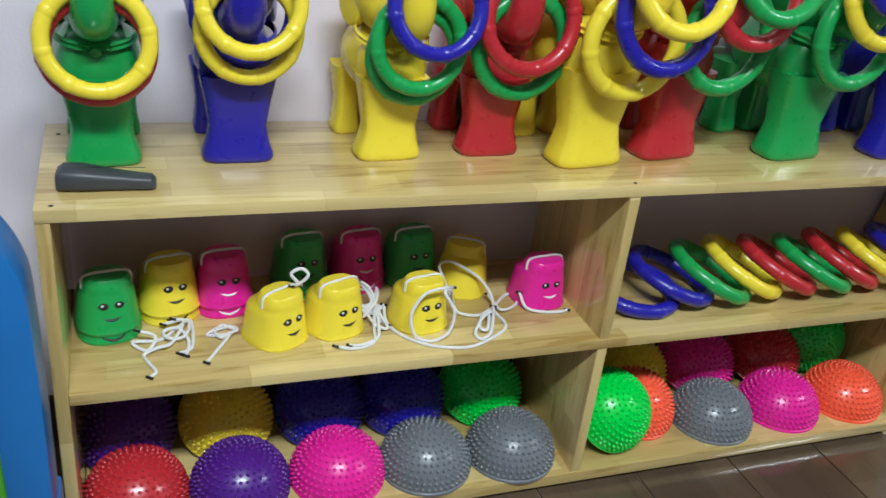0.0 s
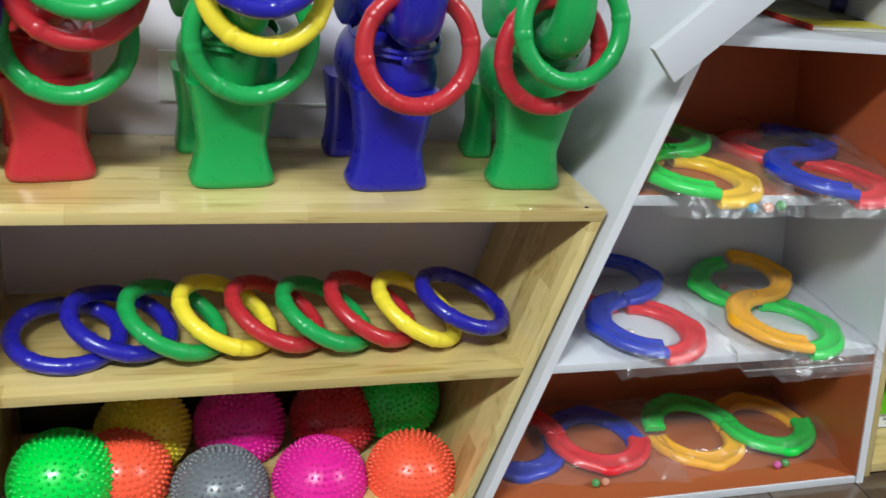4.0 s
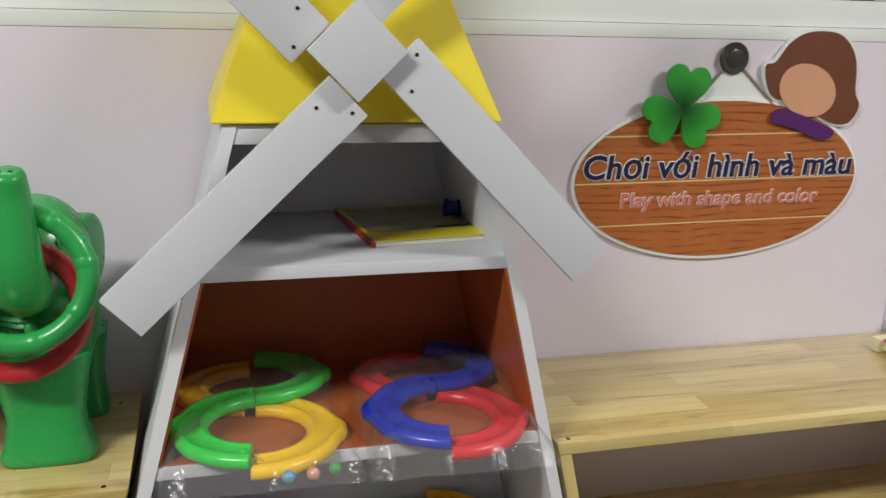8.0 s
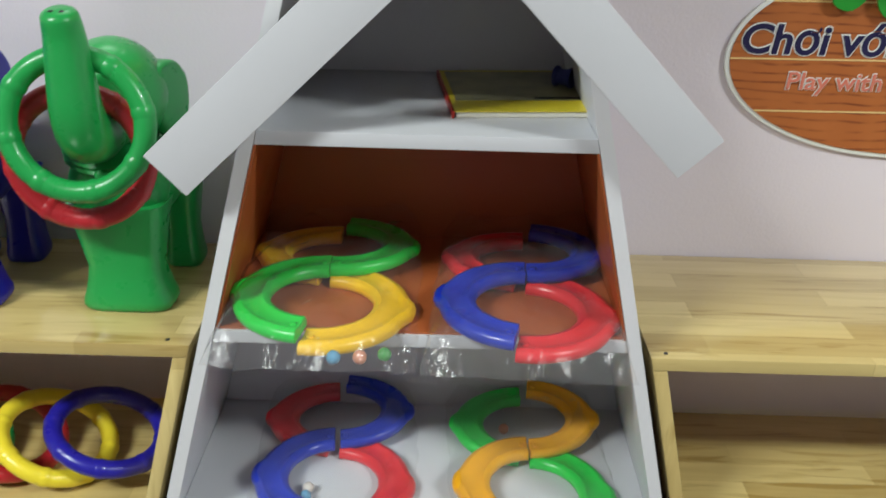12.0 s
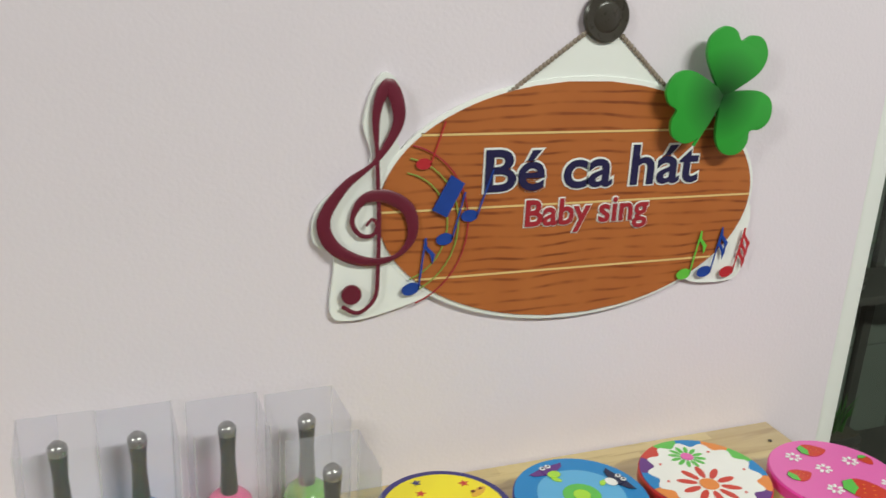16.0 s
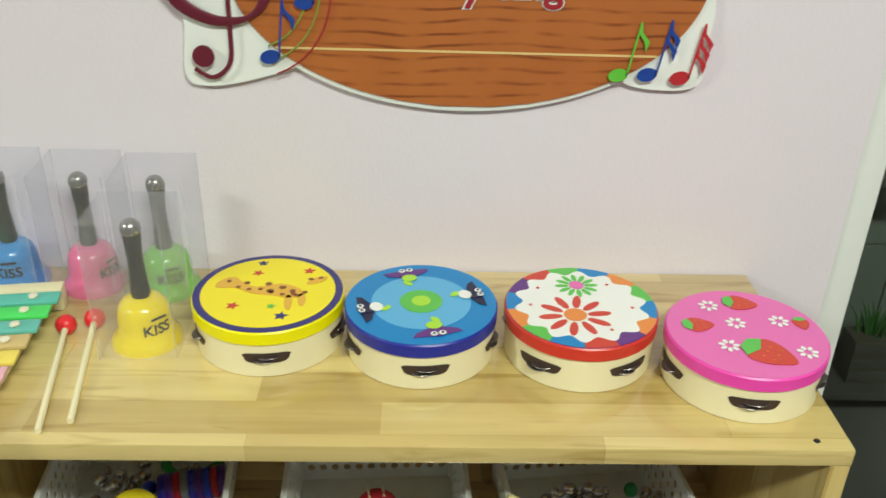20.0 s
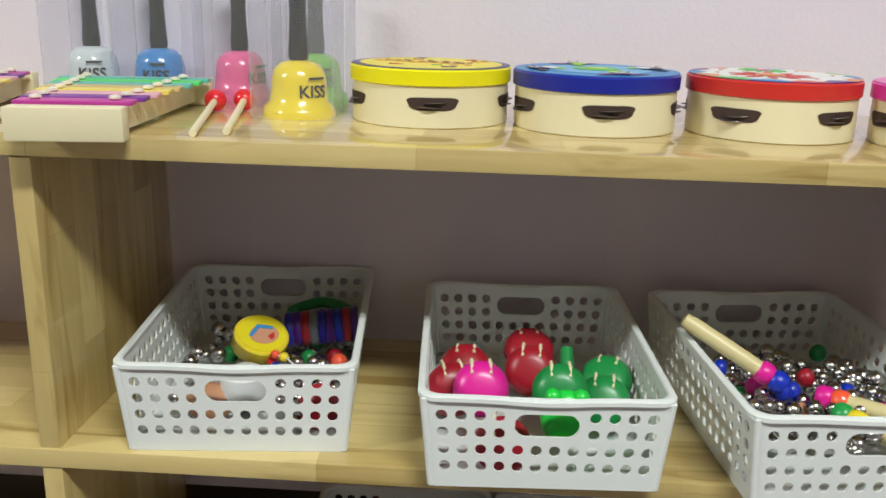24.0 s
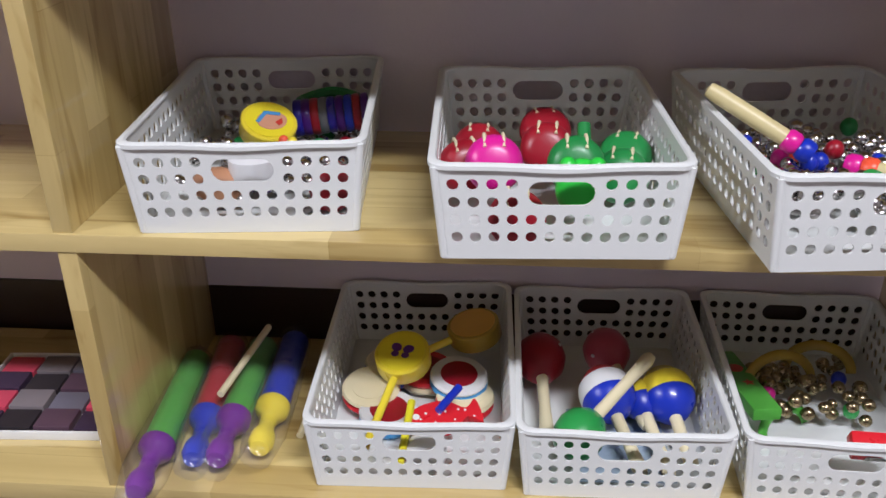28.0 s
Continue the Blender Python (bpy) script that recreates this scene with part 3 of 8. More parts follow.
def window_1():
    root = thing("window_1", "white framed sliding window set flush in the lilac wall", "window", kind="structure")
    zt = 2.3

    def border(nm, x0, x1, z0, z1, w, ya, yb, mt, bev, label=""):
        """Four lengths round an opening, butted at the corners."""
        part(nm, box(x0, x1, ya, yb, z0, z0 + w, bev), mt, root, label)
        part(nm, box(x0, x1, ya, yb, z1 - w, z1, bev), mt, root, label)
        part(nm, box(x0, x0 + w, ya, yb, z0 + w + 0.0004, z1 - w - 0.0004, bev), mt, root, label)
        part(nm, box(x1 - w, x1, ya, yb, z0 + w + 0.0004, z1 - w - 0.0004, bev), mt, root, label)
    border("window_frame", WIN_X0 + 0.0005, WIN_X1 - 0.0005, SILL_Z + 0.0005, zt - 0.0005, 0.022, WALL_Y + 0.0, WALL_Y + 0.07, WHITE_PAINT, 0.002)
    n = 4
    x0, x1, z0, z1 = WIN_X0 + 0.023, WIN_X1 - 0.023, SILL_Z + 0.023, zt - 0.023
    w = (x1 - x0) / n
    for i in range(n):
        a, b = x0 + i * w + 0.0003, x0 + (i + 1) * w - 0.0003
        ya = WALL_Y + (0.016 if i % 2 else 0.04)
        border("sash", a, b, z0, z1, 0.046, ya, ya + 0.022, WHITE_PAINT, 0.003)
        border("gasket", a + 0.0462, b - 0.0462, z0 + 0.0462, z1 - 0.0462, 0.004, ya + 0.004, ya + 0.012, TOY["black"], 0, "black rubber gasket")
        p = part("pane", box(a + 0.0504, b - 0.0504, ya + 0.006, ya + 0.010, z0 + 0.0504, z1 - 0.0504, 0), GLASS, root)
        p.visible_shadow = False
    return root


window_1()


def door_1():
    root = thing("door_1", "white framed glass door beside the music shelf, closed", "door", kind="structure")
    x0, x1 = DOOR_X0, 1.45
    ya, yb = WALL_Y + 0.025, WALL_Y + 0.11
    part("jamb", box(x0 + 0.0005, x0 + 0.034, WALL_Y + 0.004, yb, 0, 2.2, 0.003), WHITE_PAINT, root)
    part("jamb", box(x0 + 0.0345, x0 + 0.043, ya, yb - 0.01, 0, 2.2, 0.002), WHITE_PAINT, root)
    part("jamb", box(x1 - 0.045, x1 - 0.0005, ya, yb, 0, 2.2, 0.003), WHITE_PAINT, root)
    a, b = x0 + 0.0435, x1 - 0.0455
    part("lintel", box(a, b, ya, yb, 2.145, 2.2, 0.003), WHITE_PAINT, root)
    part("threshold", box(a, b, ya - 0.01, yb, 0.0, 0.02, 0.003), WHITE_PAINT, root)
    for nm, l, r, yy in (("door_leaf", a, 0.48, ya + 0.03), ("door_leaf", 0.4805, b, ya + 0.008)):
        part("bottom_rail", box(l, r, yy, yy + 0.03, 0.0205, 0.062, 0.003), WHITE_PAINT, root)
        part("top_rail", box(l, r, yy, yy + 0.03, 2.09, 2.1445, 0.003), WHITE_PAINT, root)
        pl, pr = l + 0.0005, r - 0.0005
        if l == a:
            pr = 0.405
            part("stile", box(0.4055, r, yy - 0.006, yy + 0.03, 0.0625, 2.0895, 0.004), WHITE_PAINT, root)
        part("gasket", box(pl, pr, yy + 0.008, yy + 0.02, 0.0622, 0.068, 0), TOY["black"], root, "black rubber gasket")
        p = part("pane", box(pl, pr, yy + 0.012, yy + 0.017, 0.0685, 2.0895, 0), GLASS, root)
        p.visible_shadow = False
    return root


door_1()

# ---- elephant ring stands ----


def hexa_leg(w0, d0, w1, d1, w2, d2, h1, h2, bm=None, at=(0, 0, 0)):
    """A rounded, flared block: foot, waist and top as (width, depth) at heights 0, h1, h2."""
    bm = bm or bmesh.new()
    rows = ((0.0, w0 * 0.90, d0 * 0.86), (0.0025, w0 * 0.96, d0 * 0.94), (0.007, w0, d0), (0.014, w0 * 0.995, d0), (h1 * 0.38, w0 * 0.93, d0 * 0.95), (h1 * 0.65, (w0 + w1) / 2 * 0.95, (d0 + d1) / 2), (h1, w1, d1), ((h1 + h2) / 2, (w1 + w2) / 2 * 0.98, (d1 + d2) / 2), (h2, w2, d2))
    rings, n = [], 28
    for z, w, d in rows:
        ring = []
        for i in range(n):
            a = 2 * math.pi * i / n
            c, s = math.cos(a), math.sin(a)
            e = 0.5
            ring.append(bm.verts.new((at[0] + w / 2 * math.copysign(abs(c) ** e, c), at[1] + d / 2 * math.copysign(abs(s) ** e, s), at[2] + z)))
        rings.append(ring)
    for a, b in zip(rings, rings[1:]):
        for i in range(n):
            bm.faces.new((a[i], a[(i + 1) % n], b[(i + 1) % n], b[i]))
    bm.faces.new(rings[0])
    bm.faces.new(rings[-1])
    return bm


def elephant_meshes(color):
    mt = TOY[color]
    fore = mesh_of(hexa_leg(0.119, 0.068, 0.095, 0.056, 0.126, 0.085, 0.062, 0.150, at=(0, 0.034, 0)), "front_leg_block", mt, angle=60)
    bm = ball(0.072, (0, 0.105, 0.165), 0.92, 1.35, 0.92, 24, 16)
    ball(0.06, (0, 0.04, 0.165), 1.05, 0.8, 1.1, 20, 12, bm)
    ball(0.012, (0, 0.195, 0.20), 1, 1.2, 1.6, 10, 8, bm)
    body = mesh_of(bm, "body", mt, angle=60)
    hind = mesh_of(hexa_leg(0.052, 0.058, 0.042, 0.048, 0.06, 0.07, 0.06, 0.13), "hind_leg", mt, angle=60)
    bm = ball(0.066, (0, 0.062, 0.280), 1.0, 1.05, 1.05, 28, 18)
    ball(0.042, (0, 0.005, 0.262), 1.05, 0.9, 0.95, 16, 12, bm)
    head = mesh_of(bm, "head", mt, angle=60)
    line = smooth_line([(0, 0.03, 0.278), (0, -0.010, 0.254), (0, -0.038, 0.256), (0, -0.056, 0.285), (0, -0.059, 0.33), (0, -0.060, 0.372), (0, -0.067, 0.402)], 6)
    k = len(line)
    trunk = mesh_of(sweep(line, [(0.0385 - 0.020 * (i / k) ** 1.15) * (1, 0.93, 0.66)[max(0, i - k + 3)] for i in range(k)], 22), "trunk", mt, angle=60)
    bm = bmesh.new()
    pts = smooth_line([(0, 0, 0.052), (0.042, 0, 0.05), (0.066, 0, 0.015), (0.055, 0, -0.035), (0.018, 0, -0.058), (-0.012, 0, -0.03), (-0.014, 0, 0.02)], 4, True)
    prism([(p.x, p.z) for p in pts], -0.012, 0.012, 0.008, bm, seg=3)
    ear = mesh_of(bm, "ear", mt, angle=60)
    bm = lathe([(0.0095, 0), (0.0095, 0.002), (0.0075, 0.0028), (0.006, 0.0015), (0.0045, 0.003), (0, 0.0036)], 18)
    eye = mesh_of(bm, "eye", mt, angle=50)
    bm = lathe([(0.0045, 0), (0.0035, 0.0007), (0, 0.001)], 10)
    nostril = mesh_of(bm, "nostril", TOY["black"])
    knob = mesh_of(ball(0.0085, (0, 0, 0), 1, 0.7, 1, 16, 10), "knob", mt)
    collar = mesh_of(lathe([(0.062, 0.0), (0.0655, 0.003), (0.062, 0.006), (0.0655, 0.012), (0.062, 0.015)], 28, cap=False), "collar", mt)
    return dict(front_leg_block=fore, body=body, hind_leg=hind, head=head, trunk=trunk, ear=ear, eye=eye, nostril=nostril, collar=collar, knob=knob)


ELEPHANT_KIT = {c: elephant_meshes(c) for c in ("green", "blue", "yellow", "red")}


def elephant(x, y, color, s=1.0, turn=0.0):
    """Stands on the shelf top facing the room; y is the front of its front feet."""
    kit = ELEPHANT_KIT[color]
    root = thing("elephant_stand", f"{color} plastic elephant ring stand on the wooden shelf, trunk raised", "toy elephant", "ring toss elephants",
                 Matrix.Translation((x, y, TOP)) @ pose(0, 0, 0, 0, 0, turn) @ Matrix.Scale(s, 4))
    part("front_leg_block", kit["front_leg_block"], None, root)
    part("body", kit["body"], None, root)
    for sx in (-1, 1):
        part("hind_leg", kit["hind_leg"], None, root, m=Matrix.Translation((sx * 0.036, 0.172, 0)))
    head = part("head", kit["head"], None, root)
    part("trunk", kit["trunk"], None, root)
    part("collar", kit["collar"], None, root, m=Matrix.Translation((0, 0.05, 0.208)) @ pose(0, 0, 0, 12))
    part("knob", kit["knob"], None, root, "round moulded knob under the collar", Matrix.Translation((0, -0.0145, 0.197)))
    for sx in (-1, 1):
        part("ear", kit["ear"], None, root, m=Matrix.Translation((sx * 0.052, 0.066, 0.268)) @ pose(0, 0, 0, 0, sx * -8, sx * 74) @ Matrix.Diagonal((sx * 0.86, 1, 0.88, 1)))
        part("eye", kit["eye"], None, head, m=Matrix.Translation((sx * 0.040, 0.012, 0.298)) @ pose(0, 0, 0, 80, 0, sx * 48))
    for sx in (-1, 1):
        part("nostril", kit["nostril"], None, root, m=Matrix.Translation((sx * 0.0058, -0.0725, 0.4005)) @ pose(0, 0, 0, 30) @ Matrix.Scale(0.7, 4))
    return root


# ---- rings ----
RING_R, RING_T = 0.0751, 0.0127


def ring_mesh(color):
    bm = bmesh.new()
    n = 64
    pts = [(RING_R * math.cos(2 * math.pi * i / n), RING_R * math.sin(2 * math.pi * i / n), 0) for i in range(n)]
    # eight shallow knuckles sit round the tube
    sweep(pts, RING_T, 14, bm, True)
    kb = bmesh.new()
    arc = [(RING_R * math.cos(t), RING_R * math.sin(t), 0) for t in (radians(-5 + 10 * i / 6) for i in range(7))]
    sweep(arc, [RING_T * q for q in (1.0, 1.045, 1.075, 1.085, 1.075, 1.045, 1.0)], 14, kb)
    return mesh_of(bm, "tube", TOY[color], angle=70), mesh_of(kb, "knuckle", TOY[color], angle=70)


RING_KIT = {c: ring_mesh(c) for c in ("green", "blue", "yellow", "red")}


def ring(m, color, label, group):
    root = thing("toss_ring", label, "ring", group, m)
    tube, knuckle = RING_KIT[color]
    part("tube", tube, None, root)
    for k in range(8):
        part("knuckle", knuckle, None, root, "", pose(0, 0, 0, 0, 0, 45 * k + 11))
    return root


def hung_ring(x, y, z, color, tilt=0.0, turn=0.0):
    """z is the lowest point of the ring; it hangs upright, facing the room. The small stands by the wall's end carry smaller rings."""
    k = 0.83 if x < -3.46 else 0.93 if x < -3.3 else 1.0
    return ring(Matrix.Translation((x, y, z + k * (RING_R + RING_T))) @ pose(0, 0, 0, 90 + tilt, 0, turn) @ Matrix.Scale(k, 4), color, f"{color} plastic toss ring hanging on an elephant's trunk", "rings on the elephants")


def laid_ring(x, y, color, normal, lift=0.0):
    """Leans in a row on the middle board: x, y the centre; lift where it rides up on its neighbour."""
    n = Vector(normal).normalized()
    q = Vector((0, 0, 1)).rotation_difference(n).to_matrix().to_4x4()
    h = RING_R * math.sqrt(1 - n.z ** 2) + RING_T
    return ring(Matrix.Translation((x, y, MID + h + lift)) @ q, color, f"{color} plastic toss ring leaning in a row on the middle board", "rings on the shelf")


# ---- spiky balance domes ----
DOME_R, DOME_H = 0.0785, 0.082


def dome_meshes(color):
    mt = TOY[color]
    prof = [(DOME_R + 0.003, 0.0), (DOME_R + 0.003, 0.004), (DOME_R, 0.006)]
    for i in range(1, 15):
        a = math.pi / 2 * i / 14
        prof.append((DOME_R * math.cos(a), 0.006 + (DOME_H - 0.006) * math.sin(a)))
    body = mesh_of(lathe(prof, 44), "half_ball", mt, angle=50)
    bm = bmesh.new()
    rows = 11
    for r in range(rows):
        a = math.pi / 2 * (r + 0.6) / (rows + 0.2)
        n = max(6, int(round(2 * math.pi * math.cos(a) * DOME_R / 0.0108)))
        for k in range(n):
            t = 2 * math.pi * (k + 0.5 * (r % 2)) / n
            nor = Vector((math.cos(a) * math.cos(t), math.cos(a) * math.sin(t), math.sin(a)))
            p = Vector((DOME_R * nor.x, DOME_R * nor.y, 0.006 + (DOME_H - 0.006) * nor.z))
            up = nor.orthogonal().normalized()
            sd = nor.cross(up)
            base = [bm.verts.new(p + 0.0036 * (math.cos(q) * up + math.sin(q) * sd) - 0.001 * nor) for q in (0, 1.257, 2.513, 3.77, 5.027)]
            mid = [bm.verts.new(p + 0.0027 * (math.cos(q) * up + math.sin(q) * sd) + 0.0036 * nor) for q in (0, 1.257, 2.513, 3.77, 5.027)]
            tip = bm.verts.new(p + 0.0050 * nor)
            for j in range(5):
                bm.faces.new((base[j], base[(j + 1) % 5], mid[(j + 1) % 5], mid[j]))
                bm.faces.new((mid[j], mid[(j + 1) % 5], tip))
    spikes = mesh_of(bm, "spike_field", mt, angle=80)
    return body, spikes


DOME_KIT = {c: dome_meshes(c) for c in ("red", "purple", "pink", "grey", "lime", "orange", "yellow", "blue", "green")}


def dome(x, y, color, tilt=0.0, turn=0.0, z=0.034, lean=0.0):
    root = thing("balance_dome", f"{color} spiky half-ball balance dome on the bottom board" + (", tipped on edge" if tilt else ""), "balance dome", "spiky domes",
                 Matrix.Translation((x, y, z)) @ pose(0, 0, 0, tilt, lean, turn))
    part("half_ball", DOME_KIT[color][0], None, root)
    tagged(part("spike_field", DOME_KIT[color][1], None, root), kind="stuff")
    return root


# ---- walking cups with faces ----
CORD = plain("white_cotton_cord", (0.76, 0.76, 0.76), 0.8, 0.06, 60, 0.5, 900)


def cup_mesh(color):
    """An upside-down cup with a taller front and a lower step behind."""
    bm = bmesh.new()
    n, rings = 40, []
    rows = ((0.0, 0.046, 0.050, 0), (0.004, 0.047, 0.051, 0), (0.010, 0.0445, 0.048, 0), (0.052, 0.040, 0.043, -0.001), (0.059, 0.0385, 0.040, -0.002), (0.063, 0.0355, 0.035, -0.006),
            (0.067, 0.0345, 0.031, -0.010), (0.079, 0.033, 0.028, -0.012), (0.084, 0.029, 0.0245, -0.012), (0.0855, 0.014, 0.012, -0.012))
    for z, a, b, dy in rows:
        rings.append([bm.verts.new((a * math.copysign(abs(math.cos(t)) ** 0.8, math.cos(t)), dy + b * math.copysign(abs(math.sin(t)) ** 0.8, math.sin(t)), z)) for t in (2 * math.pi * i / n for i in range(n))])
    for a, b in zip(rings, rings[1:]):
        for i in range(n):
            bm.faces.new((a[i], a[(i + 1) % n], b[(i + 1) % n], b[i]))
    bm.faces.new(rings[0])
    bm.faces.new(rings[-1])
    return mesh_of(bm, "cup", TOY[color], angle=38)


CUP_KIT = {c: cup_mesh(c) for c in ("green", "yellow", "pink")}
INK = plain("black_print", (0.012, 0.011, 0.011), 0.5, 0.1)
WHITE_INK = plain("white_print", (0.8, 0.8, 0.8), 0.5, 0.03)
EYE_ME = mesh_of(ball(0.0076, (0, 0, 0), 1.0, 0.22, 0.85, 14, 8), "eye", INK)
GLINT_ME = mesh_of(ball(0.0021, (0, 0, 0), 1, 0.5, 1, 8, 6), "glint", WHITE_INK)
SMILE_PTS = [(0.019 * math.sin(a), 0.0048 * abs(math.sin(a)), -0.0125 * math.cos(a)) for a in [(-1.15 + 2.3 * i / 12) for i in range(13)]]
SMILE_ME = {k: mesh_of(sweep(SMILE_PTS, [0.0005 + 0.0015 * math.sin(math.pi * (i + 0.5) / 13) for i in range(13)], 6), "smile", m) for k, m in (("dark", INK), ("white", WHITE_INK))}


def walking_cup(x, y, color, turn=0.0, stacked=False, z=None, laid=0.0):
    zz = MID if z is None else z
    root = thing("walking_cup", f"{color} plastic walking-stilt cup with a printed face" + (", two stacked" if stacked else ""), "stilt cup", "walking stilt cups",
                 Matrix.Translation((x, y, zz)) @ pose(0, 0, 0, laid, 0, turn))
    smile = "white" if color == "pink" else "dark"
    for i, dz in enumerate(([0.0, 0.016] if stacked else [0.0])):
        cup = part("cup", CUP_KIT[color], None, root, m=Matrix.Translation((0, 0, dz)) @ Matrix.Scale(1 + 0.006 * i, 4))
        top = dz > 0 or not stacked
        if top:
            for sx in (-1, 1):
                e = part("eye", EYE_ME, None, cup, m=Matrix.Translation((sx * 0.0115, -0.0428, 0.047)) @ pose(0, 0, 0, -8, 0, sx * 14))
            for sx in (-1, 1):
                part("glint", GLINT_ME, None, cup, m=Matrix.Translation((sx * 0.0115 - 0.0012, -0.0448, 0.0485)))
        part("smile", SMILE_ME[smile], None, cup, m=Matrix.Translation((0, -0.0462 if top else -0.0497, 0.037 if top else 0.0205)) @ pose(0, 0, 0, -6))
    h = 0.0855 + (0.016 if stacked else 0)
    line = [(-0.0345, -0.012, h - 0.02), (-0.033, -0.012, h - 0.003), (-0.018, -0.0125, h + 0.0022), (0, -0.013, h + 0.0024), (0.018, -0.0125, h + 0.0022), (0.033, -0.012, h - 0.003), (0.0345, -0.012, h - 0.02)]
    part("cord", sweep(smooth_line(line, 3), 0.0022, 8), CORD, root, "white cotton cord over the top")
    return root


def loose_cord(points, label="white cotton cord lying tangled on the board", name="pull_cord"):
    root = solid(name, sweep(smooth_line(points, 6), 0.0026, 8), CORD, label, "cord", "pull cords")
    for p in (points[0], points[-1]):
        part("tip", lathe([(0.0022, -0.006), (0.0024, 0.006)], 8), TOY["black"], root, "black cord tip", Matrix.Translation(p) @ pose(0, 0, 0, 80, 0, 40))
    return root


def tangle(cx, cy, r, seed, turns=3, z=MID):
    rnd = random.Random(seed)
    pts = []
    for i in range(turns * 6):
        a = 2 * math.pi * i / 6 + rnd.uniform(-0.4, 0.4)
        q = r * rnd.uniform(0.35, 1.0)
        pts.append((cx + q * math.cos(a), cy + 0.8 * q * math.sin(a), z + 0.003 + 0.0025 * (i // 6) + rnd.uniform(0, 0.004)))
    return pts


# ---- curved marble tracks in clear bags ----
TR_OUT, TR_IN, TR_H = 0.108, 0.062, 0.0165


def track_piece(color, a0, a1, m, parent, n=44, sy=1.0):
    """A curved channel piece, flat on its side walls, from angle a0 to a1."""
    bm = bmesh.new()
    prof = [(TR_IN + 0.002, 0), (TR_OUT - 0.002, 0), (TR_OUT, 0.006), (TR_OUT - 0.001, TR_H - 0.005), (TR_OUT - 0.005, TR_H - 0.001), (TR_OUT - 0.010, TR_H), (TR_OUT - 0.015, TR_H - 0.003), (TR_IN + 0.015, TR_H - 0.003), (TR_IN + 0.010, TR_H), (TR_IN + 0.005, TR_H - 0.001), (TR_IN + 0.001, TR_H - 0.005), (TR_IN, 0.006)]
    rings = []
    for i in range(n + 1):
        a = radians(a0 + (a1 - a0) * i / n)
        bulge = 0.007 * math.exp(-((i / n - 0.5) / 0.062) ** 4)
        rings.append([bm.verts.new(((r + (bulge if r > 0.09 else 0)) * math.cos(a), sy * (r + (bulge if r > 0.09 else 0)) * math.sin(a), z)) for r, z in prof])
    k = len(prof)
    for p, q in zip(rings, rings[1:]):
        for j in range(k):
            bm.faces.new((p[j], p[(j + 1) % k], q[(j + 1) % k], q[j]))
    bm.faces.new(rings[0])
    bm.faces.new(rings[-1])
    bmesh.ops.recalc_face_normals(bm, faces=bm.faces)
    bmesh.ops.bevel(bm, geom=[e for e in bm.edges if e.is_manifold and e.calc_face_angle(0) > 0.9], offset=0.0012, segments=1, affect="EDGES")
    piece = part("track_piece", bm, TOY[color], parent, f"{color} curved channel piece", m, True, 40)
    for a in (a0 + 6 * (1 if a1 > a0 else -1), a1 - 6 * (1 if a1 > a0 else -1)):
        r = (TR_IN + TR_OUT) / 2
        part("stud", lathe([(0.0042, TR_H - 0.004), (0.0042, TR_H - 0.0012), (0.003, TR_H - 0.0004), (0, TR_H - 0.0010)], 14), TOY[color], piece, m=Matrix.Translation((r * math.cos(radians(a)), sy * r * math.sin(radians(a)), 0)))
    return piece


BAG = clear_film("clear_bag_film", 0.16, (1, 1, 1), 0.05, 0.9)


def film_sheet(w, d, z, amp, seed, front=True, rear=True):
    """A crumpled sheet of film over a shape about z high, falling to the board at its edges."""
    bm = bmesh.new()
    nx, ny = 22, 22
    vs = []
    for j in range(ny + 1):
        row = []
        for i in range(nx + 1):
            u, v = 2 * i / nx - 1, 2 * j / ny - 1
            e = max(abs(u), abs(v) if (v < 0 and front) or (v > 0 and rear) else 0)
            lift = min(1, (1 - e) / 0.22)
            q = Vector((u * 3.1 + seed, v * 3.1, seed * 0.7))
            zz = 0.002 + z * lift ** 0.6 + amp * (noise.noise(q * 1.3) * 0.6 + noise.noise(q * 3.4) * 0.4) * (0.35 + lift)
            if lift > 0.6:
                zz = max(zz, z - 0.007)
            row.append(bm.verts.new((u * w / 2 + 0.006 * noise.noise(q * 2 + Vector((9, 0, 0))), v * d / 2 + 0.006 * noise.noise(q * 2 + Vector((0, 9, 0))), max(0.001, zz))))
        vs.append(row)
    for j in range(ny):
        for i in range(nx):
            bm.faces.new((vs[j][i], vs[j][i + 1], vs[j + 1][i + 1], vs[j + 1][i]))
    return bm


MARBLE_MIX = dict(peach=(0.66, 0.30, 0.20), green=(0.10, 0.33, 0.10), rose=(0.62, 0.12, 0.36), pearl=(0.66, 0.60, 0.55), sky=(0.15, 0.36, 0.55))
MARBLE_COLORS = tuple(MARBLE_MIX)
MARBLE_ME = {k: mesh_of(ball(0.0082, (0, 0, 0), u=16, v=10), "marble", plain(k + "_marble", c, 0.15, 0.35, 140, coat=0.5)) for k, c in MARBLE_MIX.items()}


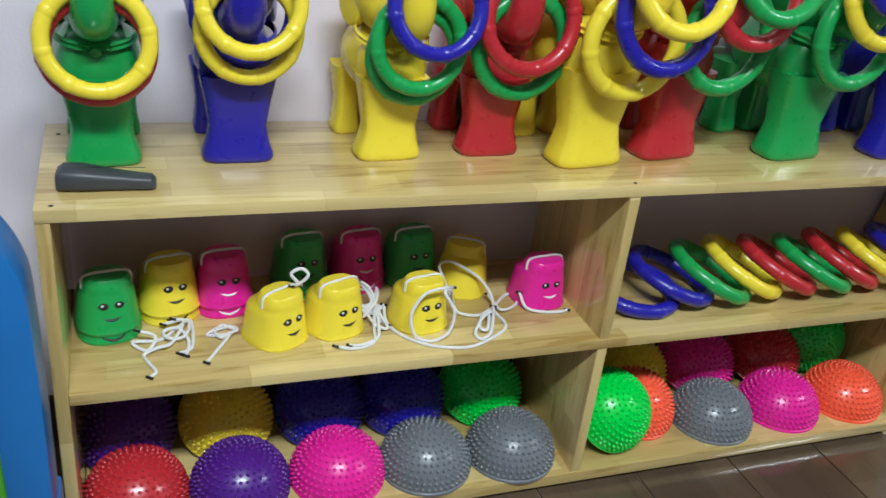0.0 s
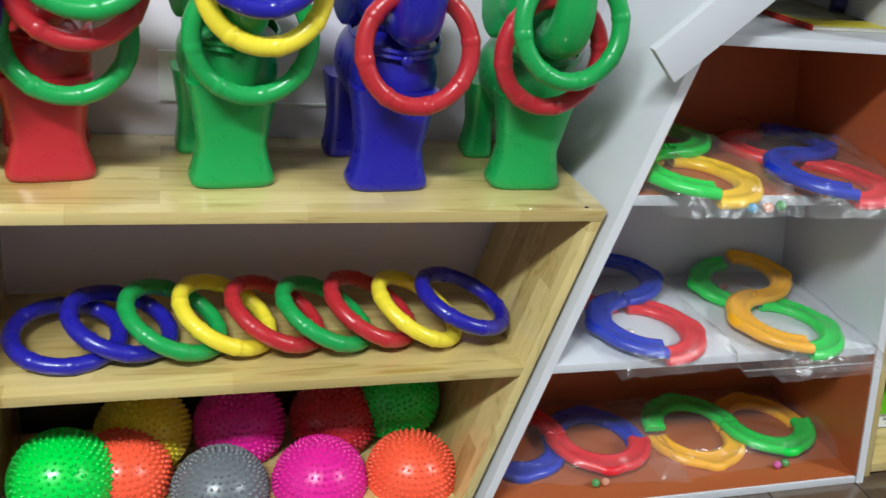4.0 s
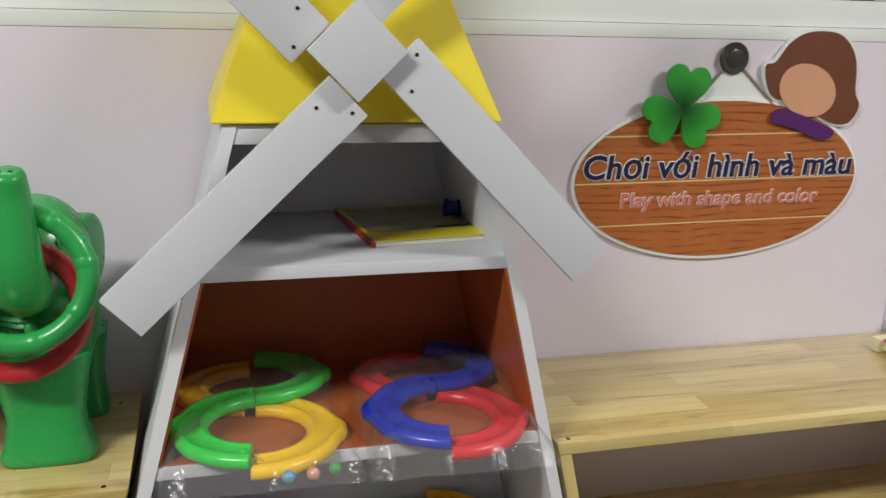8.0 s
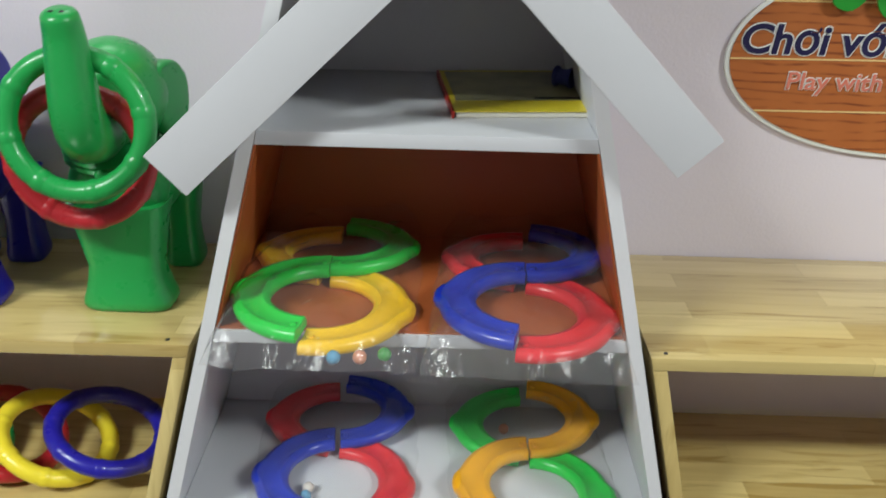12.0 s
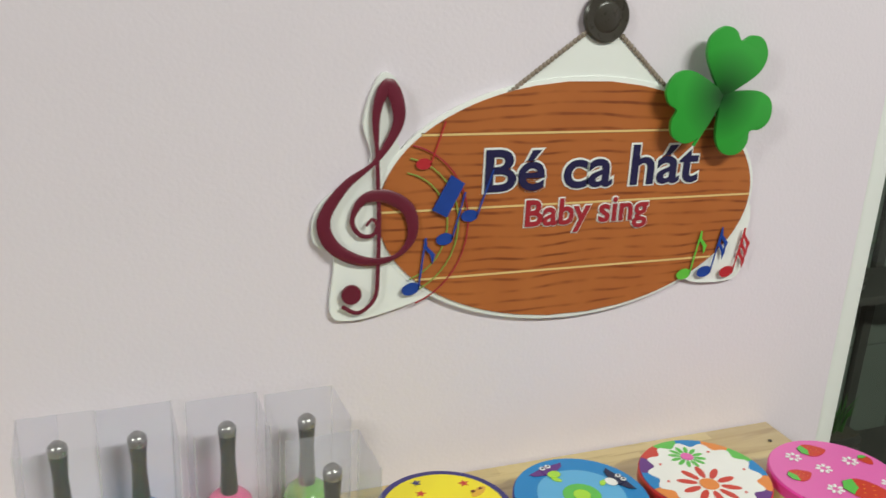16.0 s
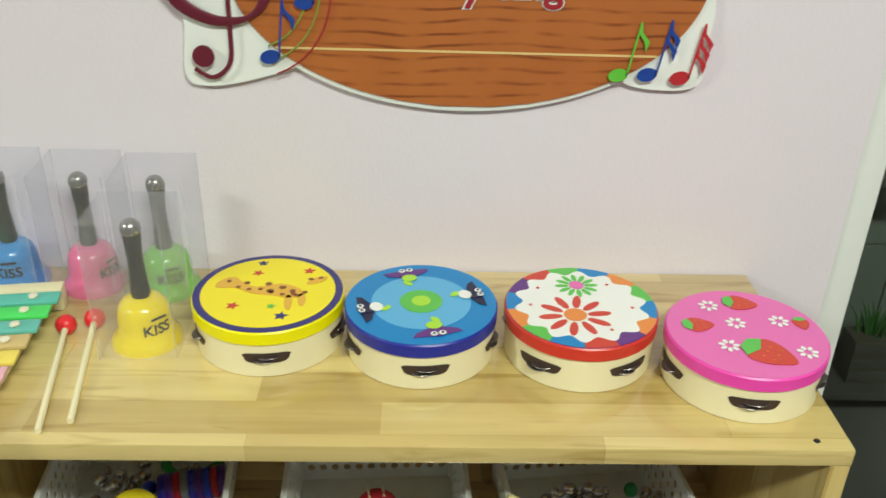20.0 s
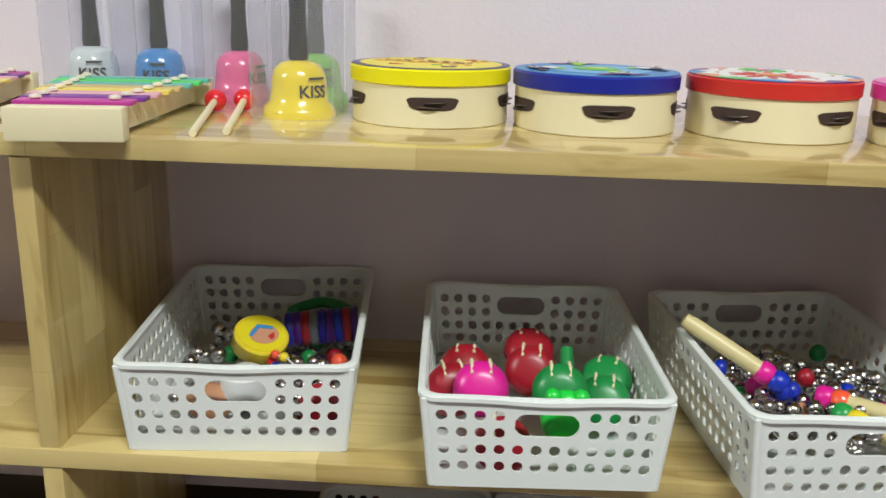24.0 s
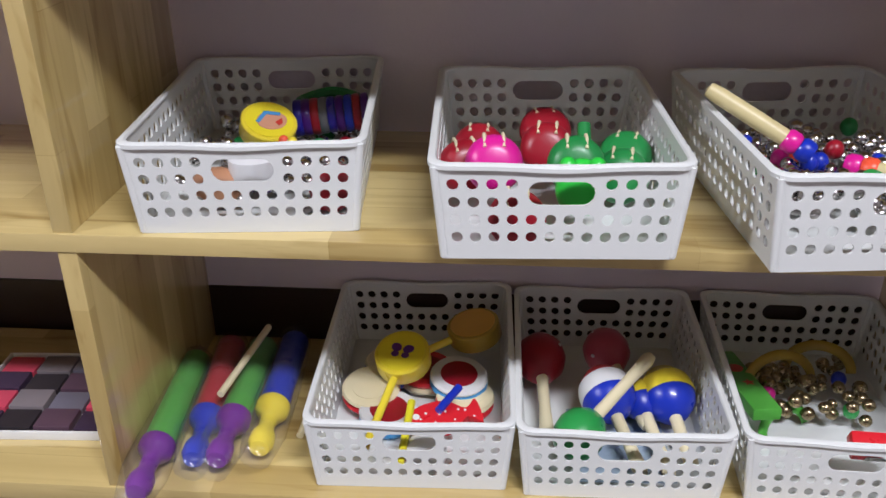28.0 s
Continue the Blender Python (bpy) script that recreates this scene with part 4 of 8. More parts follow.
def track_set(name_label, first, second, cx, cy, z, turn=0.0, seed=1, marbles=(), squash=1.0, rise=0.0, lip=0.05, slit=1.0):
    """An S of two rings lying flat in a bag; the rear ring may be squeezed shorter."""
    root = thing("marble_track_set", name_label, "toy track", "bagged marble tracks", Matrix.Translation((cx, cy, z)) @ pose(0, 0, 0, 0, 0, turn))
    mid = (TR_OUT + TR_IN) / 2
    sp = mid * (1 + squash)
    # the first S lies on the second; their rear halves may ride up the back panel
    for colour, z0, front, behind in ((first, 0.0145, (90 + slit, 261), (-90 + slit, 84)), (second, 0.0, (-98, 90 - slit), (90 + slit, 262))):
        track_piece(colour, *front, Matrix.Translation((0, 0, z0)), root)
        track_piece(colour, *behind, Matrix.Translation((0, mid, z0)) @ pose(0, 0, 0, rise) @ Matrix.Translation((0, mid * squash, 0.0003)), root, sy=squash)
    for i, (mx, my) in enumerate(marbles):
        c = MARBLE_COLORS[(i + seed) % 5]
        part("marble", MARBLE_ME[c], None, root, "small pearly marble", Matrix.Translation((mx, my, 0.0092)))
    y0, y1 = -TR_OUT - lip, sp + TR_OUT * squash + (0.004 if squash < 1 else 0.03)
    bag = part("bag", film_sheet(0.236, y1 - y0, TR_H + 0.026, 0.015, seed * 1.7, True, squash == 1.0), BAG, root, "clear crinkled plastic bag", Matrix.Translation((0, (y0 + y1) / 2, 0)))
    bag.visible_shadow = False
    return root

# ---- wall signs ----
SIGN_Y = WALL_Y - 0.001


def print_wood(name):
    m, n, l, p = nodes_of(name)
    tc = n.new("ShaderNodeTexCoord")
    mp = n.new("ShaderNodeMapping")
    mp.inputs["Scale"].default_value = (0.45, 1, 1)
    l.new(tc.outputs["Object"], mp.inputs["Vector"])
    wv = n.new("ShaderNodeTexWave")
    wv.wave_type, wv.bands_direction = "BANDS", "Z"
    for key, v in (("Scale", 24), ("Distortion", 6.5), ("Detail", 2.0), ("Detail Scale", 0.55)):
        wv.inputs[key].default_value = v
    l.new(mp.outputs["Vector"], wv.inputs["Vector"])
    fade = n.new("ShaderNodeTexNoise")
    fade.inputs["Scale"].default_value = 22
    l.new(tc.outputs["Object"], fade.inputs["Vector"])
    lines = n.new("ShaderNodeMapRange")
    lines.inputs["From Min"].default_value, lines.inputs["From Max"].default_value = 0.78, 0.98
    l.new(wv.outputs["Fac"], lines.inputs["Value"])
    soft = n.new("ShaderNodeMapRange")
    soft.inputs["From Min"].default_value, soft.inputs["From Max"].default_value = 0.35, 0.62
    l.new(fade.outputs["Fac"], soft.inputs["Value"])
    mr = n.new("ShaderNodeMath")
    mr.operation = "MULTIPLY"
    l.new(lines.outputs["Result"], mr.inputs[0])
    l.new(soft.outputs["Result"], mr.inputs[1])
    big = n.new("ShaderNodeTexNoise")
    big.inputs["Scale"].default_value = 14
    l.new(tc.outputs["Object"], big.inputs["Vector"])
    base = n.new("ShaderNodeMix")
    base.data_type = "RGBA"
    base.inputs["A"].default_value, base.inputs["B"].default_value = (0.36, 0.10, 0.022, 1), (0.47, 0.15, 0.037, 1)
    l.new(big.outputs["Fac"], base.inputs["Factor"])
    mix = n.new("ShaderNodeMix")
    mix.data_type = "RGBA"
    mix.inputs["B"].default_value = (0.21, 0.05, 0.012, 1)
    l.new(mr.outputs[0], mix.inputs["Factor"])
    l.new(base.outputs["Result"], mix.inputs["A"])
    l.new(mix.outputs["Result"], p.inputs["Base Color"])
    p.inputs["Roughness"].default_value = 0.45
    return m


PLANK_PRINT = print_wood("printed_plank")
FOAM = plain("white_foam_board", (0.80, 0.82, 0.80), 0.55, 0.02, 8)
CREAM_LINE = plain("cream_print_line", (0.72, 0.52, 0.22), 0.5, 0.05)
DARK_LINE = plain("dark_print_line", (0.06, 0.02, 0.008), 0.5, 0.05)
NAVY_INK = plain("navy_print", (0.012, 0.010, 0.06), 0.45, 0.05)
RED_INK = plain("dark_red_print", (0.33, 0.018, 0.03), 0.45, 0.06)
PINK_INK = plain("salmon_print", (0.62, 0.19, 0.13), 0.45, 0.06)
MAROON = plain("maroon_print", (0.13, 0.012, 0.03), 0.4, 0.2, 25)
BUTTON = plain("bronze_button_print", (0.045, 0.04, 0.032), 0.3, 0.2, 40)
ROPE = plain("brown_rope_print", (0.25, 0.20, 0.16), 0.6, 0.3, 200)


def clover_mat():
    """Bright rim, dark veins towards the middle, as printed."""
    m, n, l, p = nodes_of("clover_print")
    tc = n.new("ShaderNodeTexCoord")
    ln = n.new("ShaderNodeVectorMath")
    ln.operation = "LENGTH"
    l.new(tc.outputs["Object"], ln.inputs[0])
    mr = n.new("ShaderNodeMapRange")
    mr.inputs["From Min"].default_value, mr.inputs["From Max"].default_value = 0.004, 0.055
    l.new(ln.outputs["Value"], mr.inputs["Value"])
    mix = n.new("ShaderNodeMix")
    mix.data_type = "RGBA"
    mix.inputs["A"].default_value, mix.inputs["B"].default_value = (0.004, 0.045, 0.008, 1), (0.035, 0.33, 0.04, 1)
    l.new(mr.outputs["Result"], mix.inputs["Factor"])
    l.new(mix.outputs["Result"], p.inputs["Base Color"])
    p.inputs["Roughness"].default_value = 0.3
    return m


CLOVER = clover_mat()


def ellipse_pts(cx, cz, a, b, n=72, tilt=0.0):
    c, s = math.cos(radians(tilt)), math.sin(radians(tilt))
    return [(cx + a * math.cos(t) * c - b * math.sin(t) * s, cz + a * math.cos(t) * s + b * math.sin(t) * c) for t in (2 * math.pi * i / n for i in range(n))]


def grown(pts, d):
    """An outline pushed outwards by d."""
    n, out = len(pts), []
    area = sum(pts[i][0] * pts[(i + 1) % n][1] - pts[(i + 1) % n][0] * pts[i][1] for i in range(n))
    sg = 1 if area > 0 else -1
    for i in range(n):
        ax, az = pts[i - 1]
        bx, bz = pts[(i + 1) % n]
        tx, tz = bx - ax, bz - az
        q = math.hypot(tx, tz) or 1
        out.append((pts[i][0] + sg * d * tz / q, pts[i][1] - sg * d * tx / q))
    return out


def sheet(pts, y0, y1, bm=None):
    return prism(pts, y0, y1, 0, bm)


def clover(root, cx, cz, r, y, turn=0.0):
    """Three heart-shaped leaves and a stalk, standing off the board."""
    for k in range(3):
        a = radians(turn + 120 * k)
        heart = [(0, 0), (0.30, 0.22), (0.56, 0.52), (0.60, 0.82), (0.40, 1.04), (0.16, 1.03), (0.0, 0.90), (-0.16, 1.03), (-0.40, 1.04), (-0.60, 0.82), (-0.56, 0.52), (-0.30, 0.22)]
        pts = [(v.x, v.z) for v in smooth_line([(x * r, 0, z * r) for x, z in heart], 4, True)]
        o = [(p[0] * math.cos(a) - p[1] * math.sin(a), p[0] * math.sin(a) + p[1] * math.cos(a)) for p in pts]
        part("clover_leaf", prism(o, -0.005, 0.0, 0.0008), CLOVER, root, "glossy green clover leaf", Matrix.Translation((cx, y, cz)))
    part("clover_stalk", sweep(smooth_line([(0, -0.002, 0), (-0.012, -0.002, -0.4 * r), (-0.03, -0.002, -0.85 * r)], 4), [0.0012 + 0.001 * i / 8 for i in range(9)], 8), CLOVER, root, "", Matrix.Translation((cx, y, cz)))


def hanger(root, bx, bz, left, right, r):
    part("hang_panel", sheet([left, (bx, bz), right], SIGN_Y - 0.004, SIGN_Y - 0.001), FOAM, root)
    for q in (left, right):
        d = Vector((q[0] - bx, 0, q[1] - bz))
        bm = bmesh.new()
        m = int(d.length / 0.0052)
        for i in range(m + 1):
            p = Vector((bx, SIGN_Y - 0.0055, bz)) + d * (i / m)
            ball(0.0031, p, 1.0, 0.5, 1.0, 8, 6, bm)
        part("rope", bm, ROPE, root, "brown twisted rope")
    part("button", lathe([(r, 0), (r, 0.003), (r * 0.93, 0.005), (r * 0.62, 0.004), (r * 0.56, 0.0052), (r * 0.5, 0.0058), (0, 0.006)], 36), BUTTON, root, "dark bronze round button", Matrix.Translation((bx, SIGN_Y - 0.005, bz)) @ pose(0, 0, 0, 90))


def planks(root, cx, cz, a, b, lines, tilt):
    """The oval face as four planks with a pale and a dark line between them."""
    zs = [b, *lines, -b]
    for top, low in zip(zs, zs[1:]):
        top, low = top - 0.0009, low + 0.0009
        up = [(a * math.sqrt(max(0, 1 - (z / b) ** 2)), z) for z in (low + (top - low) * i / 12 for i in range(13))]
        pts = [(x, z) for x, z in up] + [(-x, z) for x, z in reversed(up)]
        clean = [p for i, p in enumerate(pts) if i == 0 or (abs(p[0] - pts[i - 1][0]) + abs(p[1] - pts[i - 1][1])) > 1e-4]
        part("plank", prism(clean, -0.0016, 0.0, 0), PLANK_PRINT, root, "", Matrix.Translation((cx, SIGN_Y - 0.0062, cz)) @ pose(0, 0, 0, 0, -tilt, 0))
    for z in lines:
        w = a * math.sqrt(1 - (z / b) ** 2)
        m = Matrix.Translation((cx, SIGN_Y - 0.0062, cz)) @ pose(0, 0, 0, 0, -tilt, 0)
        part("groove_line", box(-w, w, -0.0017, 0, z - 0.0006, z + 0.0018, 0), CREAM_LINE, root, "", m)
        part("groove_line", box(-w, w, -0.0014, 0, z + 0.0019, z + 0.0028, 0), DARK_LINE, root, "", m)


def outlined(root, text, size, at, ink, width, name, bold, halo=0.0016, shear=0.0):
    y = at[1]
    lettering(text, size, 0.0004, (at[0] - halo, y, at[2]), FOAM, root, name + "_halo", "", bold + halo, width + 2 * halo, shear)
    lettering(text, size, 0.0005, (at[0], y - 0.0012, at[2]), ink, root, name, "", bold, width, shear)


def sign_one():
    root = thing("wall_sign", "oval plank-print wall sign with clover, shapes and colour corner", "wall sign", "corner signs", Matrix.Translation((-0.003, 0, 0.008)))
    cx, cz, a, b = -1.336, 0.891, 0.269, 0.1345
    part("board", prism(grown(ellipse_pts(cx, cz, a, b, 72, 0.5), 0.006), SIGN_Y - 0.006, SIGN_Y, 0.0006), FOAM, root, "white foam board edge")
    planks(root, cx, cz, a, b, (0.077, -0.001, -0.074), 0.5)
    hanger(root, -1.333, 1.095, (-1.40, 1.022), (-1.245, 1.015), 0.0265)
    clover(root, -1.427, 1.014, 0.066, SIGN_Y - 0.016, -8)
    yy = SIGN_Y - 0.0086
    outlined(root, "Chơi với hình và màu", 0.056, (-1.592, yy, 0.897), NAVY_INK, 0.515, "lettering", 0.0011, 0.0018, 0.1)
    outlined(root, "Play with shape and color", 0.034, (-1.522, yy, 0.848), PINK_INK, 0.384, "small_lettering", 0.0004, 0.001, 0.06)
    # flat cut-out leaning over the rim, kept as plain shapes
    hair = [(-1.268, 1.055), (-1.272, 1.085), (-1.255, 1.09), (-1.232, 1.12), (-1.205, 1.137), (-1.172, 1.142), (-1.135, 1.137), (-1.108, 1.115), (-1.095, 1.085), (-1.090, 1.04), (-1.079, 1.018), (-1.088, 0.995), (-1.105, 0.985), (-1.14, 0.99), (-1.2, 1.02), (-1.25, 1.03)]
    ho = [(v.x, v.z) for v in smooth_line([(x, 0, z) for x, z in hair], 4, True)]
    brown = plain("brown_print", (0.15, 0.045, 0.018), 0.45, 0.15, 20)
    part("cutout_back", sheet(grown(ho, 0.004), SIGN_Y - 0.008, SIGN_Y - 0.001), FOAM, root)
    part("cutout_top", sheet(ho, SIGN_Y - 0.0105, SIGN_Y - 0.0085), brown, root, "brown rounded cut-out shape")
    part("cutout_oval", sheet(ellipse_pts(-1.188, 1.043, 0.058, 0.043, 40, -20), SIGN_Y - 0.0125, SIGN_Y - 0.0107), plain("peach_print", (0.66, 0.33, 0.20), 0.45, 0.05), root, "peach oval cut-out shape")
    low = [(-1.254, 0.99), (-1.244, 1.012), (-1.2, 1.003), (-1.15, 0.985), (-1.125, 0.972), (-1.14, 0.958), (-1.17, 0.963), (-1.21, 0.979)]
    part("cutout_base", sheet([(v.x, v.z) for v in smooth_line([(x, 0, z) for x, z in low], 3, True)], SIGN_Y - 0.0135, SIGN_Y - 0.0127), plain("violet_print", (0.085, 0.012, 0.13), 0.45, 0.1), root, "violet cut-out shape")
    return root


def note(root, x, z, s, mat, flags=1, lean=-8, y=0.0):
    m = Matrix.Translation((x, SIGN_Y - 0.0105 - y, z)) @ pose(0, 0, 0, 0, -lean, 0) @ Matrix.Scale(s, 4)
    bm = sheet(ellipse_pts(0, 0, 0.011, 0.0075, 24, 20), -0.0008, 0)
    sheet([(0.0085, 0.001), (0.0105, 0.001), (0.0105, 0.062), (0.0085, 0.062)], -0.0008, 0, bm)
    for k in range(flags):
        d = -0.012 * k
        sheet([(0.0105, 0.062 + d), (0.013, 0.052 + d), (0.024, 0.043 + d), (0.0225, 0.031 + d), (0.018, 0.042 + d), (0.0105, 0.049 + d)], -0.0008, 0, bm)
    part("music_note", bm, mat, root, "", m)


def sign_two():
    root = thing("wall_sign", "oval plank-print wall sign with treble clef, notes and clover", "wall sign", "corner signs")
    cx, cz, a, b = -0.345, 0.932, 0.238, 0.138
    part("board", prism(grown(ellipse_pts(cx, cz, a, b, 72, 0.0), 0.005), SIGN_Y - 0.006, SIGN_Y, 0.0006), FOAM, root, "white foam board edge")
    planks(root, cx, cz, a, b, (0.081, -0.001, -0.080), -0.4)
    hanger(root, -0.332, 1.138, (-0.44, 1.058), (-0.245, 1.062), 0.0275)
    clover(root, -0.183, 1.056, 0.069, SIGN_Y - 0.024, -14)
    yy = SIGN_Y - 0.0086
    outlined(root, "Bé ca hát", 0.066, (-0.464, yy, 0.951), NAVY_INK, 0.275, "lettering", 0.0011, 0.0022)
    outlined(root, "Baby sing", 0.043, (-0.412, yy, 0.908), RED_INK, 0.160, "small_lettering", 0.0009, 0.0014)
    # white cut-out behind clef and notes
    out = [(-0.585, 1.075), (-0.60, 1.03), (-0.592, 0.985), (-0.645, 0.945), (-0.652, 0.905), (-0.63, 0.885), (-0.634, 0.825), (-0.615, 0.812), (-0.57, 0.818), (-0.51, 0.838), (-0.47, 0.87), (-0.50, 0.96), (-0.56, 1.0), (-0.556, 1.045), (-0.568, 1.075)]
    part("cutout_back", sheet([(v.x, v.z) for v in smooth_line([(x, 0, z) for x, z in out], 4, True)], SIGN_Y - 0.0055, SIGN_Y - 0.0005), FOAM, root, "white foam board cut-out")
    low = [(-0.20, 0.86), (-0.108, 0.92), (-0.1, 0.86), (-0.104, 0.822), (-0.14, 0.815), (-0.185, 0.824)]
    part("cutout_back", sheet([(v.x, v.z) for v in smooth_line([(x, 0, z) for x, z in low], 4, True)], SIGN_Y - 0.0055, SIGN_Y - 0.0005), FOAM, root, "white foam board cut-out")
    yc = SIGN_Y - 0.0115
    clef = smooth_line([(-0.597, yc, 0.921), (-0.590, yc, 0.928), (-0.585, yc, 0.920), (-0.590, yc, 0.910), (-0.604, yc, 0.912), (-0.612, yc, 0.928), (-0.600, yc, 0.950), (-0.575, yc, 0.952), (-0.550, yc, 0.935), (-0.546, yc, 0.905), (-0.565, yc, 0.884),
                        (-0.600, yc, 0.882), (-0.632, yc, 0.900), (-0.642, yc, 0.930), (-0.620, yc, 0.965), (-0.588, yc, 0.99), (-0.566, yc, 1.025), (-0.566, yc, 1.050), (-0.577, yc, 1.068), (-0.588, yc, 1.040), (-0.586, yc, 0.99), (-0.583, yc, 0.93), (-0.583, yc, 0.87), (-0.586, yc, 0.838), (-0.604, yc, 0.823), (-0.622, yc, 0.832)], 6)
    k = len(clef)
    part("treble_clef", sweep(clef, [(0.0016 + 0.006 * i / k if i < 0.2 * k else 0.0024 if i > 0.78 * k else 0.0024 + 0.0052 * abs(math.sin(math.pi * (i / k - 0.2) / 0.195))) for i in range(k)], 10, flat=0.2, start=(0, 1, 0)), MAROON, root, "maroon treble clef")
    part("treble_clef_dot", sheet(ellipse_pts(-0.612, 0.845, 0.011, 0.011, 20), yc - 0.002, yc + 0.001), MAROON, root)
    grn, blu, rd = plain("green_print", (0.13, 0.5, 0.05), 0.45, 0.1), plain("blue_print", (0.01, 0.05, 0.30), 0.45, 0.3, 60), plain("red_print", (0.45, 0.02, 0.03), 0.45, 0.1)
    faint = plain("olive_print", (0.22, 0.30, 0.05), 0.45, 0.1)
    for i, (off, mt) in enumerate(((0.0, faint), (0.016, faint), (0.030, RED_INK))):
        pts = [(-0.565 + (0.075 + off) * math.sin(t) * 0.8, SIGN_Y - 0.0098 - 0.0003 * i, 0.915 + (0.062 + off) * math.cos(t)) for t in (radians(12 + 150 * j / 20) for j in range(21))]
        part("staff_line", sweep(pts, 0.0009, 6, flat=0.3, start=(0, 1, 0)), mt, root)
    note(root, -0.508, 0.900, 0.9, blu, 0, -14)
    note(root, -0.480, 0.925, 0.9, blu, 0, -18)
    part("note_beam", sheet([(-0.524, 0.934), (-0.504, 0.972), (-0.488, 0.962), (-0.507, 0.925)], SIGN_Y - 0.0125, SIGN_Y - 0.0113), blu, root)
    note(root, -0.545, 0.845, 0.95, blu, 1, -6)
    note(root, -0.535, 0.985, 0.8, rd, 0, -18)
    note(root, -0.190, 0.832, 0.92, grn, 1, -10)
    note(root, -0.160, 0.833, 0.95, blu, 2, -10)
    note(root, -0.126, 0.830, 0.95, rd, 3, -10)
    return root


sign_one()
sign_two()

# ---- tambourines ----
CREAM = TOY["cream"]


def tambourine(x, y, rim, top_builder, turn, label):
    R, Hh = 0.0728, 0.051
    root = thing("tambourine", label, "tambourine", "tambourines", Matrix.Translation((x, y, TOP)) @ pose(0, 0, 0, 0, 0, turn))
    part("shell", lathe([(R - 0.009, 0.0), (R - 0.001, 0.0), (R, 0.001), (R, Hh - 0.014)], 64), CREAM, root, "cream lacquered wood shell")
    part("rim_band", lathe([(R + 0.0003, Hh - 0.0145), (R + 0.0022, Hh - 0.0135), (R + 0.0024, Hh - 0.0015), (R + 0.001, Hh), (R - 0.004, Hh + 0.0004)], 64), TOY_RIM[rim], root, f"{rim} rim band")
    for k in range(5):
        a = 72 * k - 90
        m = pose(0, 0, 0, 0, 0, a)
        # slot laid on the uncut shell: a dark patch paints the shade inside it
        bm = bmesh.new()
        arc = []
        for i in range(17):
            u = -1 + 2 * i / 16
            arc.append((u * 0.0230, 0.0076 * (1 - abs(u) ** 5) ** 0.5))
        cols = []
        for px, h in arc:
            t, h = px / R, max(h, 0.0004)
            cols.append([bm.verts.new(((R + 0.0005) * math.cos(t), (R + 0.0005) * math.sin(t), 0.0252 + q)) for q in (h * 0.3, -h * 0.45, -h * 1.2)])
        for c0, c1 in zip(cols, cols[1:]):
            for q in (0, 1):
                bm.faces.new((c0[q], c1[q], c1[q + 1], c0[q + 1]))
        part("slot", bm, SLOT_SHADE, root, "jingle slot, its inner shade painted as a dark patch", m)
        for dz in (-0.0018, 0.0022):
            jing = lathe([(0.0, 0.0016), (0.004, 0.0016), (0.006, 0.0004), (0.0125, 0.0006), (0.013, 0.0), (0.0125, -0.0004), (0.0, -0.0004)], 22)
            part("jingle", jing, JINGLE, root, "nickel jingle disc", m @ Matrix.Translation((R - 0.0075, 0.002 if dz > 0 else -0.003, 0.0195 + dz)) @ pose(0, 0, 0, 3 * (1 if dz > 0 else -1), 3 * k - 6, 0))
    top_builder(root, Hh + 0.0006, R)
    return root


JINGLE = plain("dull_nickel", (0.19, 0.165, 0.155), 0.38, 0.3, 60, metal=0.9)
# dark brown that paints the shade inside the jingle slots
SLOT_SHADE = plain("painted_slot_shade", (0.045, 0.024, 0.018), 0.6, 0.3, 60)
TOY_RIM = {"yellow": plain("yellow_rim", (0.86, 0.78, 0.0), 0.35, 0.03), "blue": plain("deep_blue_rim", (0.01, 0.02, 0.30), 0.35, 0.05), "red": plain("red_rim", (0.60, 0.03, 0.02), 0.35, 0.05), "pink": plain("pink_rim", (0.80, 0.06, 0.42), 0.35, 0.04)}
PRINT = {k: plain(k + "_skin_print", c, 0.34, 0.05, 20) for k, c in dict(yellow=(0.88, 0.74, 0.02), navy=(0.03, 0.025, 0.18), azure=(0.01, 0.22, 0.55), pale=(0.12, 0.42, 0.72), green=(0.12, 0.5, 0.08), lime=(0.4, 0.7, 0.05), red=(0.58, 0.05, 0.03), orange=(0.75, 0.25, 0.05), white=(0.82, 0.82, 0.80), pink=(0.74, 0.15, 0.45), brown=(0.22, 0.07, 0.02), violet=(0.12, 0.03, 0.22), tan=(0.74, 0.42, 0.05), deep=(0.004, 0.008, 0.05)).items()}


def flat(pts, z, bm=None, h=0.0004):
    return prism(pts, z, z + h, 0, bm, "z")


def ell(cx, cy, a, b, n=20, t=0.0):
    return ellipse_pts(cx, cy, a, b, n, t)


def petals(cx, cy, r, n, w, start=0.0, inner=0.35):
    out = []
    for k in range(n):
        t = 360 * k / n + start
        d = r * (1 + inner) / 2
        out.append(ell(cx + d * math.cos(radians(t)), cy + d * math.sin(radians(t)), r * (1 - inner) / 2, w, 12, t))
    return out


def star_pts(cx, cy, r, rot=0.0):
    return [(cx + (r if i % 2 == 0 else r * 0.45) * math.sin(radians(36 * i + rot)), cy + (r if i % 2 == 0 else r * 0.45) * math.cos(radians(36 * i + rot))) for i in range(10)]


def prints(root, name, outlines, z, mat, label=""):
    for o in outlines:
        part(name, flat(o, z), mat, root, label)


